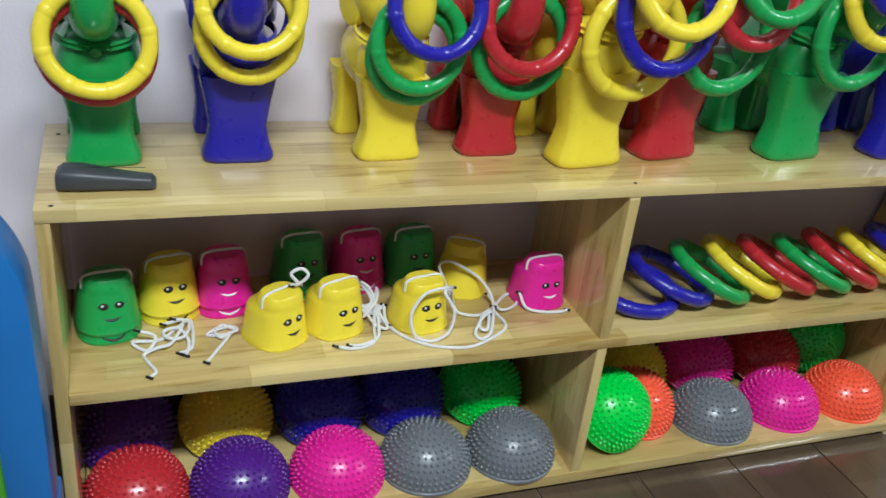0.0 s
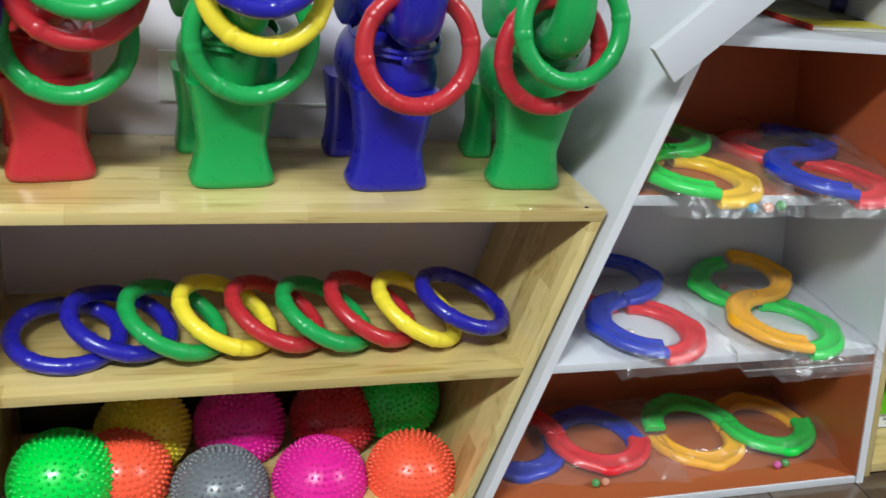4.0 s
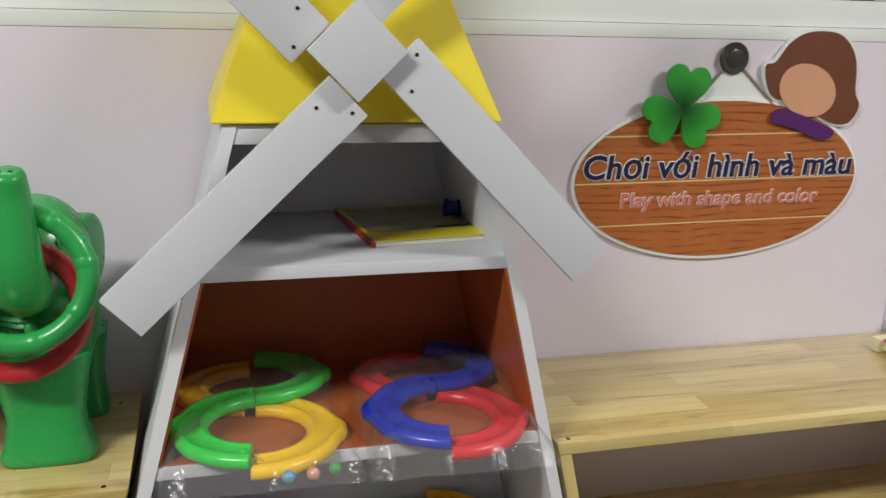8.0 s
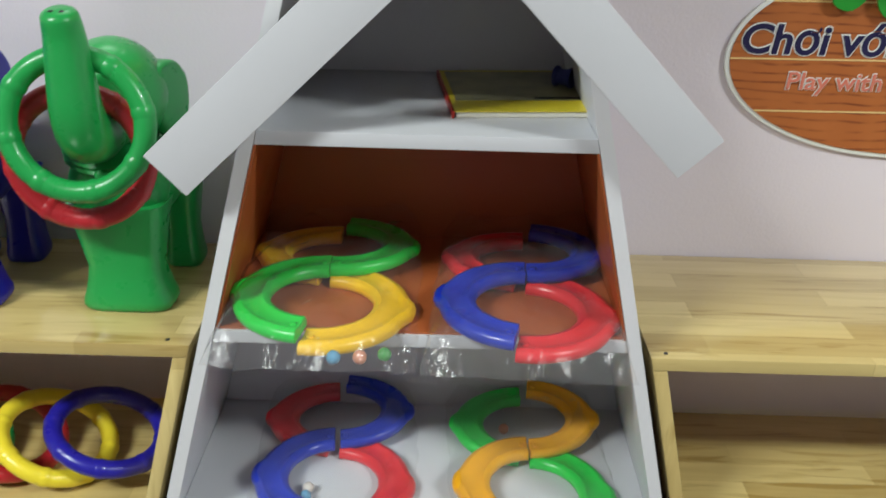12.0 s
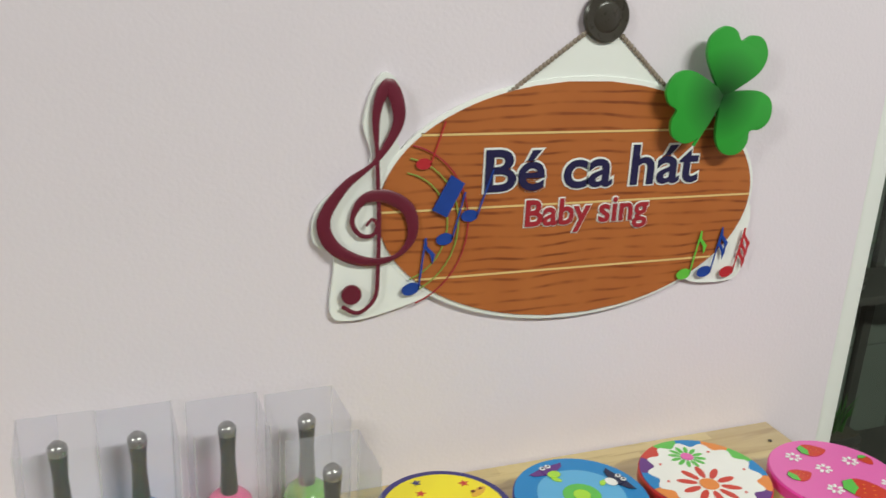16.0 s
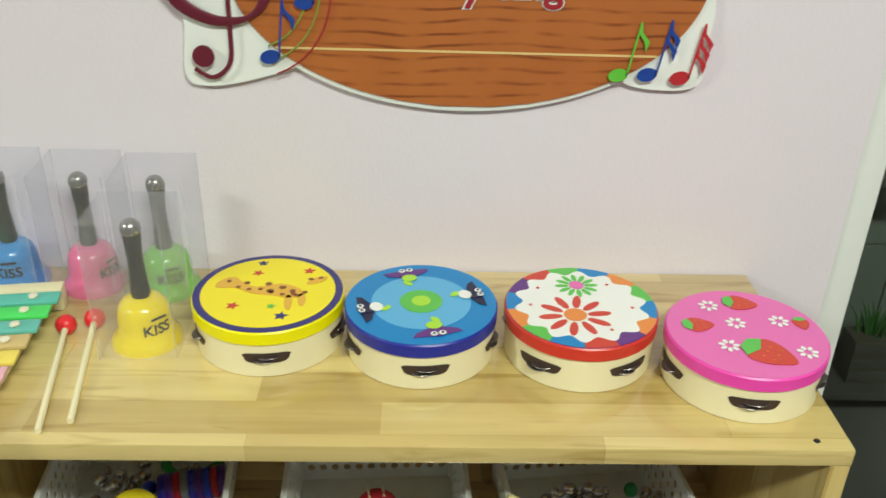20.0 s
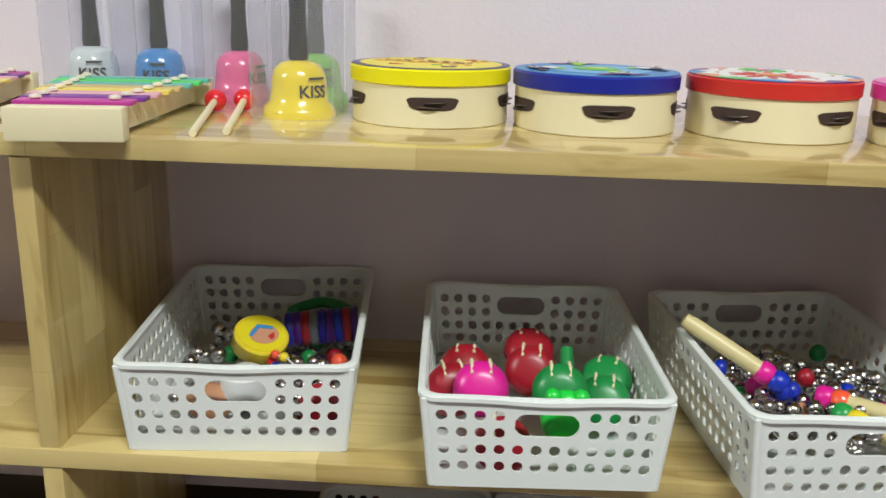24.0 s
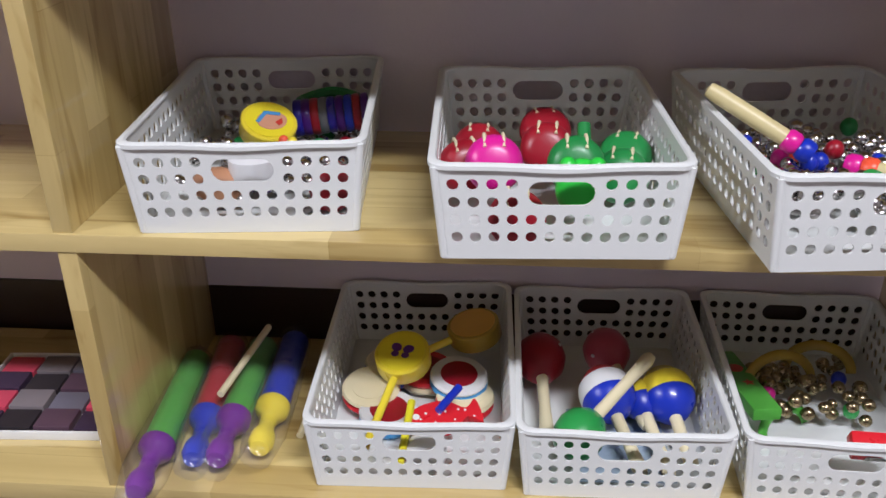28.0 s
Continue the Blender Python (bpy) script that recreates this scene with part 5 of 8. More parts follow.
def top_giraffe(root, z, R):
    prints(root, "skin", [ell(0, 0, R + 0.001, R + 0.001, 60)], z - 0.0004, PRINT["navy"], "blue ring round the skin")
    prints(root, "skin_field", [ell(0, 0, R - 0.0065, R - 0.0065, 60)], z + 0.0001, PRINT["yellow"], "yellow printed skin")
    body = smooth_line([(-0.05, 0.022, 0), (-0.036, 0.03, 0), (-0.026, 0.018, 0), (-0.012, 0.008, 0), (0.012, 0.012, 0), (0.03, 0.002, 0), (0.034, -0.012, 0), (0.022, -0.016, 0), (0.004, -0.010, 0), (-0.016, -0.004, 0), (-0.034, 0.008, 0), (-0.052, 0.010, 0)], 3, True)
    prints(root, "print", [[(v.x, v.y) for v in body], ell(0.02, -0.024, 0.004, 0.014, 12), ell(0.033, -0.02, 0.004, 0.012, 12), ell(0.048, 0.016, 0.012, 0.005, 14, 30)], z + 0.0006, PRINT["tan"])
    rnd = random.Random(4)
    prints(root, "print", [ell(-0.03 + 0.011 * i, 0.012 - 0.004 * i + rnd.uniform(-0.006, 0.006), 0.0026, 0.0022, 10) for i in range(7)] + [ell(0.002, -0.002, 0.004, 0.0035, 12), ell(0.0, 0.012, 0.0034, 0.003, 12), ell(-0.04, 0.021, 0.0022, 0.0026, 10), ell(0.014, 0.004, 0.0036, 0.003, 12), ell(0.024, -0.004, 0.003, 0.0034, 12), ell(0.028, -0.012, 0.0026, 0.0022, 10), ell(0.042, 0.018, 0.003, 0.0022, 10), ell(0.052, 0.02, 0.0024, 0.002, 10), ell(-0.022, 0.016, 0.003, 0.0026, 10)], z + 0.0011, PRINT["brown"])
    prints(root, "print", [star_pts(0.014, -0.048, 0.0075, 10), star_pts(-0.008, 0.056, 0.006)], z + 0.0006, PRINT["navy"])
    prints(root, "print", [star_pts(-0.033, -0.026, 0.007, 20), star_pts(0.04, 0.036, 0.0065, 8), star_pts(-0.012, 0.036, 0.006, 30)], z + 0.0006, PRINT["red"])
    prints(root, "print", [star_pts(0.004, -0.030, 0.005, 15)], z + 0.0006, PRINT["green"])


def top_owls(root, z, R):
    prints(root, "skin", [ell(0, 0, R + 0.001, R + 0.001, 60)], z - 0.0004, PRINT["azure"], "azure printed skin")
    prints(root, "skin_field", [ell(0, 0, 0.049, 0.049, 50)], z + 0.0001, PRINT["pale"], "pale blue disc")
    prints(root, "print", [ell(0, 0, 0.021, 0.021, 30)], z + 0.0006, PRINT["green"])
    prints(root, "print", [ell(0, 0, 0.0095, 0.0095, 20)], z + 0.0011, PRINT["lime"])
    for k in range(4):
        t = radians(90 * k + 12)
        cx, cy = 0.050 * math.cos(t), 0.050 * math.sin(t)
        rot = 90 * k + 12
        wing = [(-0.004, 0.0), (0.004, 0.02), (0.010, 0.024), (0.012, 0.006), (0.012, -0.006), (0.010, -0.024), (0.004, -0.02)]
        c, s = math.cos(t), math.sin(t)
        prints(root, "print", [[(cx + p[0] * c - p[1] * s, cy + p[0] * s + p[1] * c) for p in wing]], z + 0.0006, PRINT["violet"] if k % 2 else PRINT["deep"])
        prints(root, "print", [ell(cx + 0.004 * c, cy + 0.004 * s, 0.010, 0.0085, 18, rot)], z + 0.0011, PRINT["deep"] if k % 2 == 0 else PRINT["violet"])
        prints(root, "print", [ell(cx - 0.005 * c, cy - 0.005 * s, 0.0065, 0.008, 14, rot)], z + 0.0016, PRINT["lime"] if k % 2 else PRINT["white"])
        prints(root, "print", [ell(cx - 0.014 * c - 0.004 * s, cy - 0.014 * s + 0.004 * c, 0.006, 0.0034, 12, rot + 30)], z + 0.0011, PRINT["lime"])
        prints(root, "print", [ell(cx + 0.010 * c - 0.004 * s, cy + 0.010 * s + 0.004 * c, 0.0034, 0.0034, 12), ell(cx + 0.010 * c + 0.004 * s, cy + 0.010 * s - 0.004 * c, 0.0034, 0.0034, 12)], z + 0.0021, PRINT["white"])
        prints(root, "print", [ell(cx + 0.010 * c - 0.004 * s, cy + 0.010 * s + 0.004 * c, 0.0015, 0.0015, 8), ell(cx + 0.010 * c + 0.004 * s, cy + 0.010 * s - 0.004 * c, 0.0015, 0.0015, 8)], z + 0.0026, PRINT["deep"])


def top_flowers(root, z, R):
    prints(root, "skin", [ell(0, 0, R + 0.001, R + 0.001, 60)], z - 0.0004, PRINT["violet"], "printed flower skin")
    names = ["orange", "azure", "green", "red", "violet", "azure", "orange", "green", "azure", "red", "violet", "orange", "azure", "green"]
    for i in range(14):
        t0, t1 = radians(360 * i / 14), radians(360 * (i + 1) / 14)
        pts = [(0.05 * math.cos(t0), 0.05 * math.sin(t0))] + [((R + 0.0008) * math.cos(t0 + (t1 - t0) * k / 4), (R + 0.0008) * math.sin(t0 + (t1 - t0) * k / 4)) for k in range(5)] + [(0.05 * math.cos(t1), 0.05 * math.sin(t1))]
        prints(root, "print", [pts], z + 0.0001, PRINT[names[i]])
    wavy = [((0.0615 + 0.0045 * math.cos(14 * t)) * math.cos(t), (0.0615 + 0.0045 * math.cos(14 * t)) * math.sin(t)) for t in (2 * math.pi * i / 140 for i in range(140))]
    prints(root, "skin_field", [wavy], z + 0.0006, PRINT["white"], "white scalloped field")
    prints(root, "print", petals(-0.018, -0.012, 0.036, 10, 0.0042, 10), z + 0.0011, PRINT["red"])
    prints(root, "print", [ell(-0.018, -0.012, 0.011, 0.011, 20)], z + 0.0016, PRINT["orange"])
    prints(root, "print", petals(0.020, 0.030, 0.022, 12, 0.0026, 0), z + 0.0011, PRINT["green"])
    prints(root, "print", [ell(0.020, 0.030, 0.0075, 0.0075, 16)], z + 0.0016, PRINT["pink"])
    prints(root, "print", [ell(0.05 * math.cos(t), 0.05 * math.sin(t), 0.0018, 0.0018, 8) for t in (0.3, 1.9, 2.6, 4.6, 5.6)], z + 0.0011, PRINT["red"])


def top_berries(root, z, R):
    prints(root, "skin", [ell(0, 0, R + 0.001, R + 0.001, 60)], z - 0.0004, PRINT["pink"], "pink printed skin with strawberries")
    for cx, cy, s, rot in ((0.018, -0.036, 1.5, 150), (-0.042, 0.004, 0.9, 190), (0.004, 0.050, 1.0, 175), (0.055, 0.02, 0.6, 100)):
        berry = [(0, 0.016), (0.012, 0.011), (0.012, 0.0), (0.006, -0.010), (0.0, -0.015), (-0.006, -0.010), (-0.012, 0.0), (-0.012, 0.011)]
        c, q = math.cos(radians(rot - 150 + 60)), math.sin(radians(rot - 150 + 60))
        tr = lambda p: (cx + s * (p[0] * c - p[1] * q), cy + s * (p[0] * q + p[1] * c))
        sm = [tr((v.x, v.y)) for v in smooth_line([(a, b, 0) for a, b in berry], 3, True)]
        prints(root, "print", [sm], z + 0.0006, PRINT["red"])
        prints(root, "print", [[tr(p) for p in ((-0.011, 0.012), (0, 0.008), (0.011, 0.012), (0.005, 0.019), (-0.005, 0.019))]], z + 0.0011, PRINT["green"])
        prints(root, "print", [[tr((a + 0.0006, b)), tr((a, b + 0.0012)), tr((a - 0.0006, b)), tr((a, b - 0.0012))] for a in (-0.006, 0, 0.006) for b in (0.004, -0.003)], z + 0.0011, PRINT["orange"])
    for cx, cy in ((-0.03, 0.04), (-0.008, 0.012), (0.034, 0.022), (-0.02, -0.028), (0.05, -0.028)):
        prints(root, "print", petals(cx, cy, 0.010, 7, 0.0021, 12), z + 0.0006, PRINT["white"])


tambourine(-0.541, 0.170, "yellow", top_giraffe, 6, "yellow tambourine with a printed giraffe on cream wood")
tambourine(-0.389, 0.153, "blue", top_owls, 4, "blue tambourine with printed owls on cream wood")
tambourine(-0.232, 0.150, "red", top_flowers, 33, "red-rimmed tambourine with printed flowers on cream wood")
tambourine(-0.082, 0.107, "pink", top_berries, -8, "pink tambourine with printed strawberries on cream wood")

# ---- hand bells ----
BELL_C = {"white": (0.62, 0.68, 0.68), "blue": (0.05, 0.24, 0.58), "pink": (0.78, 0.12, 0.30), "green": (0.16, 0.50, 0.03), "yellow": (0.85, 0.66, 0.01)}


def hand_bell(x, y, color, turn=0.0):
    mt = plain(color + "_enamel", BELL_C[color], 0.18, 0.03, 12, coat=0.6)
    root = thing("hand_bell", f"{color} enamelled hand bell with a black handle", "bell", "hand bells", Matrix.Translation((x, y, TOP)) @ pose(0, 0, 0, 0, 0, turn))
    part("bell_body", lathe([(0.030, 0.002), (0.0345, 0.0), (0.0345, 0.004), (0.0325, 0.009), (0.0275, 0.014), (0.0262, 0.024), (0.0255, 0.034), (0.023, 0.043), (0.017, 0.049), (0.009, 0.0515)], 44), mt, root)
    part("handle", lathe([(0.0085, 0.051), (0.0095, 0.056), (0.0082, 0.075), (0.0075, 0.095), (0.0085, 0.112), (0.009, 0.120)], 20), TOY["black"], root, "black turned wooden handle")
    part("knob", lathe([(0.009, 0.1205), (0.010, 0.124), (0.009, 0.130), (0.005, 0.134), (0, 0.135)], 18), plain("dull_steel_knob", (0.30, 0.29, 0.28), 0.3, 0.1, 20, metal=0.8), root, "dull steel end knob")
    t = lettering("KISS", 0.016, 0.0003, (0, 0, 0), INK, root, "lettering", "black printed word", 0.0003)
    for v in t.data.vertices:
        ang = (v.co.x - 0.016) / 0.0268
        rr = 0.0268 - v.co.y
        v.co = Vector((rr * math.sin(ang), -rr * math.cos(ang), 0.019 + v.co.z))
    t.matrix_basis = pose(0, 0, 0, 0, 0, 38)
    part("small_print", box(-0.008, 0.008, -0.0275, -0.0264, 0.0355, 0.0375, 0), INK, root, "", pose(0, 0, 0, 0, 0, 38))
    return root


PVC = clear_film("clear_box_plastic", 0.06, (0.95, 0.95, 0.98), 0.09, 0.25)


def clear_box(x, y, w, d, h, turn=0.0):
    root = thing("display_box", "clear plastic display box round a hand bell", "box", "clear boxes", Matrix.Translation((x, y, TOP)) @ pose(0, 0, 0, 0, 0, turn))
    x, y = w / 2, d / 2
    for nm, q in (("side_panel", ((-x, -y, 0), (-x, y, 0), (-x, y, h), (-x, -y, h))), ("side_panel", ((x, -y, 0), (x, y, 0), (x, y, h), (x, -y, h))), ("front_panel", ((-x, -y, 0), (x, -y, 0), (x, -y, h), (-x, -y, h))),
                  ("back_panel", ((-x, y, 0), (x, y, 0), (x, y, h), (-x, y, h))), ("lid", ((-x, -y, h), (x, -y, h), (x, y, h), (-x, y, h)))):
        bm = bmesh.new()
        bm.faces.new([bm.verts.new(c) for c in q])
        p = part(nm, bm, PVC, root)
        p.visible_shadow = False
    for sx in (-1, 1):
        for sy in (-1, 1):
            part("crease", box(sx * w / 2 - 0.0005, sx * w / 2 + 0.0005, sy * d / 2 - 0.0005, sy * d / 2 + 0.0005, 0.001, h, 0), CREASE, root, "folded clear edge")
    return root


CREASE = clear_film("clear_box_crease", 0.15, (1, 1, 1), 0.16)
for bx, by, bc, bt in ((-0.912, 0.258, "white", -12), (-0.838, 0.256, "blue", -24), (-0.750, 0.252, "pink", 30), (-0.668, 0.246, "green", -10)):
    hand_bell(bx, by + 0.015, bc, bt)
    clear_box(bx, by + 0.013, 0.074, 0.074, 0.146, 2)
hand_bell(-0.664, 0.160, "yellow", 10)
clear_box(-0.664, 0.160, 0.074, 0.074, 0.146, 2)

# ---- xylophones ----
BAR_C = [plain("bar_" + n, c, 0.4, 0.06, 25) for n, c in (("turquoise", (0.13, 0.52, 0.42)), ("green", (0.10, 0.72, 0.14)), ("teal", (0.15, 0.50, 0.42)), ("tan", (0.62, 0.47, 0.2)), ("yellow", (0.85, 0.68, 0.12)), ("rose", (0.76, 0.42, 0.48)), ("purple", (0.20, 0.04, 0.32)), ("magenta", (0.52, 0.05, 0.32)))]
PEG = plain("ivory_peg", (0.8, 0.74, 0.58), 0.4, 0.04)


def xylophone(cx, cy, turn, flip):
    """Eight bars across two rails, long bars at one end; the long end faces the room unless flipped."""
    L = 0.235
    root = thing("xylophone", "small toy xylophone with eight rainbow bars and cream end blocks", "xylophone", "xylophones", Matrix.Translation((cx, cy, TOP)) @ pose(0, 0, 0, 0, 0, turn + (180 if flip else 0)))
    for s, w in ((-1, 0.137), (1, 0.088)):
        part("end_block", box(-w / 2, w / 2, s * L / 2 - 0.009, s * L / 2 + 0.009, 0, 0.026, 0.002), CREAM, root, "cream wooden end block")
    for s in (-1, 1):
        o = [(s * 0.048 - 0.005, -L / 2 + 0.0095), (s * 0.048 + 0.005, -L / 2 + 0.0095), (s * 0.028 + 0.005, L / 2 - 0.0095), (s * 0.028 - 0.005, L / 2 - 0.0095)]
        part("rail", prism(o, 0.004, 0.021, 0, None, "z"), CREAM, root)
    for i in range(8):
        v = -L / 2 + 0.026 + (L - 0.052) * i / 7
        w = 0.142 - 0.0075 * i
        bar = part("bar", box(-w / 2, w / 2, -0.0105, 0.0105, 0, 0.0035, 0.0008), BAR_C[i], root, "", Matrix.Translation((0, v, 0.0245)))
        k = (v + L / 2) / L
        for s in (-1, 1):
            part("peg", lathe([(0.0032, 0), (0.0048, 0.0012), (0.0045, 0.003), (0, 0.0042)], 12), PEG, bar, m=Matrix.Translation((s * (0.048 - 0.02 * k), 0, 0.0037)))
    return root


xylophone(-0.982, 0.108, 8, False)
xylophone(-0.818, 0.094, 8, True)


def mallet(head, tail):
    h, t = Vector(head), Vector(tail)
    root = thing("mallet", "thin wooden mallet with a red ball head on the shelf top", "mallet", "mallets", Matrix.Translation(t))
    part("stick", sweep([Vector((0, 0, 0)), h - t], 0.0032, 10), CREAM, root, "pale wooden stick")
    part("head", ball(0.0105, h - t, 1, 1, 1, 18, 12), TOY["scarlet"], root, "red ball head")
    return root


zt = TOP + 0.0034
for hd, tl in (((-0.747, 0.168), (-0.717, 0.012)), ((-0.722, 0.180), (-0.694, 0.026)), ((-0.912, 0.184), (-0.898, 0.030)), ((-0.893, 0.150), (-0.866, 0.0))):
    mallet((hd[0], hd[1], TOP + 0.0107), (tl[0], tl[1], zt))

# ---- perforated baskets ----
BASKET = plain("white_basket_plastic", (0.77, 0.80, 0.775), 0.36, 0.03, 7, 0.03, 200)


def holed(bm, place, w, h, holes, t=0.0018):
    """A panel w by h with holes: list of (u0, u1, v0, v1, kind), which tile it; place maps (u, v, depth) to space."""
    for u0, u1, v0, v1, kind in holes:
        cu, cv = (u0 + u1) / 2, (v0 + v1) / 2
        if kind == "full":
            for dep in (0, t):
                bm.faces.new([bm.verts.new(place(u, v, dep)) for u, v in ((u0, v0), (u1, v0), (u1, v1), (u0, v1))])
            continue
        ca = math.atan2(v1 - v0, u1 - u0)
        angs = sorted({*[k * math.pi / (6 if kind == "round" else 18) for k in range(12 if kind == "round" else 36)], ca, math.pi - ca, math.pi + ca, 2 * math.pi - ca})
        outer, inner = [], []
        for a in angs:
            c, s = math.cos(a), math.sin(a)
            k = min((u1 - u0) / 2 / abs(c) if abs(c) > 1e-9 else 9, (v1 - v0) / 2 / abs(s) if abs(s) > 1e-9 else 9)
            outer.append((cu + k * c, cv + k * s))
            if kind == "round":
                r = min(u1 - u0, v1 - v0) * 0.315
                inner.append((cu + r * c, cv + r * s))
            else:
                r = (v1 - v0) * 0.33
                half = (u1 - u0) / 2 * 0.86 - r
                # point of a stadium along the direction
                best = None
                k2 = r / abs(s) if abs(s) > 1e-9 else 9
                if abs(k2 * c) <= half:
                    best = (k2 * c, k2 * s)
                else:
                    sg = 1 if c > 0 else -1
                    bq = half * sg
                    d = c * bq
                    disc = d * d - (half * half - r * r)
                    q = d + math.sqrt(max(0, disc))
                    best = (q * c, q * s)
                inner.append((cu + best[0], cv + best[1]))
        n = len(angs)
        F = [[bm.verts.new(place(u, v, dep)) for u, v in ring] for dep in (0, t) for ring in (outer, inner)]
        for i in range(n):
            j = (i + 1) % n
            bm.faces.new((F[0][i], F[0][j], F[1][j], F[1][i]))
            bm.faces.new((F[2][i], F[3][i], F[3][j], F[2][j]))
            bm.faces.new((F[1][i], F[1][j], F[3][j], F[3][i]))


def cell_grid(w, h, cols, mx, slot):
    """Four rows of round holes with plain margins, and a hand slot in the upper middle."""
    cells = []
    mt, mb = 0.009, 0.0105
    cw, ch = (w - 2 * mx) / cols, (h - mt - mb) / 4
    cells += [(0, w, 0, mb, "full"), (0, w, h - mt, h, "full"), (0, mx, mb, h - mt, "full"), (w - mx, w, mb, h - mt, "full")]
    mid0 = cols // 2 - 2
    for r in range(4):
        for c in range(cols):
            if slot and r >= 2 and mid0 <= c < mid0 + 4:
                continue
            cells.append((mx + c * cw, mx + (c + 1) * cw, mb + r * ch, mb + (r + 1) * ch, "round"))
    if slot:
        cells.append((mx + mid0 * cw, mx + (mid0 + 4) * cw, mb + 2 * ch, mb + 4 * ch, "slot"))
    return cells


BW, BD, BH = 0.207, 0.288, 0.081


def basket_meshes():
    tw, td, bw, bd = BW / 2 - 0.002, BD / 2 - 0.002, BW / 2 - 0.0095, BD / 2 - 0.006
    out = {}

    def panel(kind):
        bm = bmesh.new()
        if kind in ("front", "back"):
            sg = -1 if kind == "front" else 1

            def place(u, v, dep):
                k = v / BH
                half, yy = bw + (tw - bw) * k, bd + (td - bd) * k
                return ((u / 1.0 - 0.5) * 2 * half, sg * (yy - dep), 0.002 + v)
            cells = cell_grid(1.0, BH, 12, 0.036, True)
        else:
            sg = -1 if kind == "left" else 1

            def place(u, v, dep):
                k = v / BH
                half, xx = bd + (td - bd) * k, bw + (tw - bw) * k
                return (sg * (xx - dep), (u / 1.0 - 0.5) * 2 * half, 0.002 + v)
            cells = cell_grid(1.0, BH, 17, 0.03, False)
        # the grid is laid out in shares of the width, heights in metres: scale the round holes to true size
        W_ = 2 * (tw if kind in ("front", "back") else td)
        scaled = [(a * W_, b * W_, c, d, k) for a, b, c, d, k in cells]
        holed(bm, lambda u, v, dep: place(u / W_, v, dep), W_, BH, scaled)
        return mesh_of(bm, "panel", BASKET, angle=35)
    for k in ("front", "back", "left", "right"):
        out[k] = panel(k)
    # rolled rim
    bm = bmesh.new()
    cor, pts = 0.016, []
    for cx, cy, a0 in ((BW / 2 - cor, BD / 2 - cor, 0), (-BW / 2 + cor, BD / 2 - cor, 90), (-BW / 2 + cor, -BD / 2 + cor, 180), (BW / 2 - cor, -BD / 2 + cor, 270)):
        pts += [(cx + cor * math.cos(radians(a0 + 15 * i)), cy + cor * math.sin(radians(a0 + 15 * i))) for i in range(7)]

    def dip(p):
        return -0.0025 * math.exp(-(p[0] / 0.035) ** 2) if abs(p[1]) > BD / 2 - 0.004 else 0
    dense = []
    for i, p in enumerate(pts):
        q = pts[(i + 1) % len(pts)]
        m = 10 if math.hypot(q[0] - p[0], q[1] - p[1]) > 0.05 else 1
        dense += [(p[0] + (q[0] - p[0]) * k / m, p[1] + (q[1] - p[1]) * k / m) for k in range(m)]
    prof = ((0.0012, 0.0), (0.0012, -0.0034), (-0.0006, -0.0034), (-0.0012, -0.0018), (-0.0055, -0.0018), (-0.0055, 0.0), (-0.0042, 0.0014), (-0.001, 0.0014))
    rings = []
    for x, y in dense:
        kx, ky = 1 - 0.0 / BW, 1
        rings.append([bm.verts.new((x * (1 + dx / (BW / 2)), y * (1 + dx / (BD / 2)), BH + 0.002 + dz + dip((x, y)))) for dx, dz in prof])
    for a, b in zip(rings, rings[1:] + rings[:1]):
        for j in range(len(prof)):
            bm.faces.new((a[j], a[(j + 1) % len(prof)], b[(j + 1) % len(prof)], b[j]))
    out["rim"] = mesh_of(bm, "rim", BASKET, angle=40)
    bm = box(-bw, bw, -bd, bd, 0, 0.0025, 0.001)
    out["base"] = mesh_of(bm, "base", BASKET)
    for k, (sx, sy) in enumerate(((-1, -1), (1, -1), (-1, 1), (1, 1))):
        out["corner%d" % k] = mesh_of(sweep([(sx * (bw - 0.002), sy * (bd - 0.002), 0.002), (sx * (tw - 0.002), sy * (td - 0.002), BH)], 0.0034, 10), "corner_post", BASKET)
    return out


BK = basket_meshes()


def basket(x, y, z, turn, held, deep=1.0):
    """x, y: middle of the front rim."""
    root = thing("basket", f"white perforated plastic basket holding {held}", "basket", "white baskets", Matrix.Translation((x, y, z)) @ pose(0, 0, 0, 0, 0, turn) @ Matrix.Diagonal((1, deep, 1, 1)) @ Matrix.Translation((0, BD / 2, 0)))
    for nm, k in (("front_panel", "front"), ("back_panel", "back"), ("side_panel", "left"), ("side_panel", "right"), ("rim", "rim"), ("base", "base"), ("corner_post", "corner0"), ("corner_post", "corner1"), ("corner_post", "corner2"), ("corner_post", "corner3")):
        part(nm, BK[k], None, root)
    return root

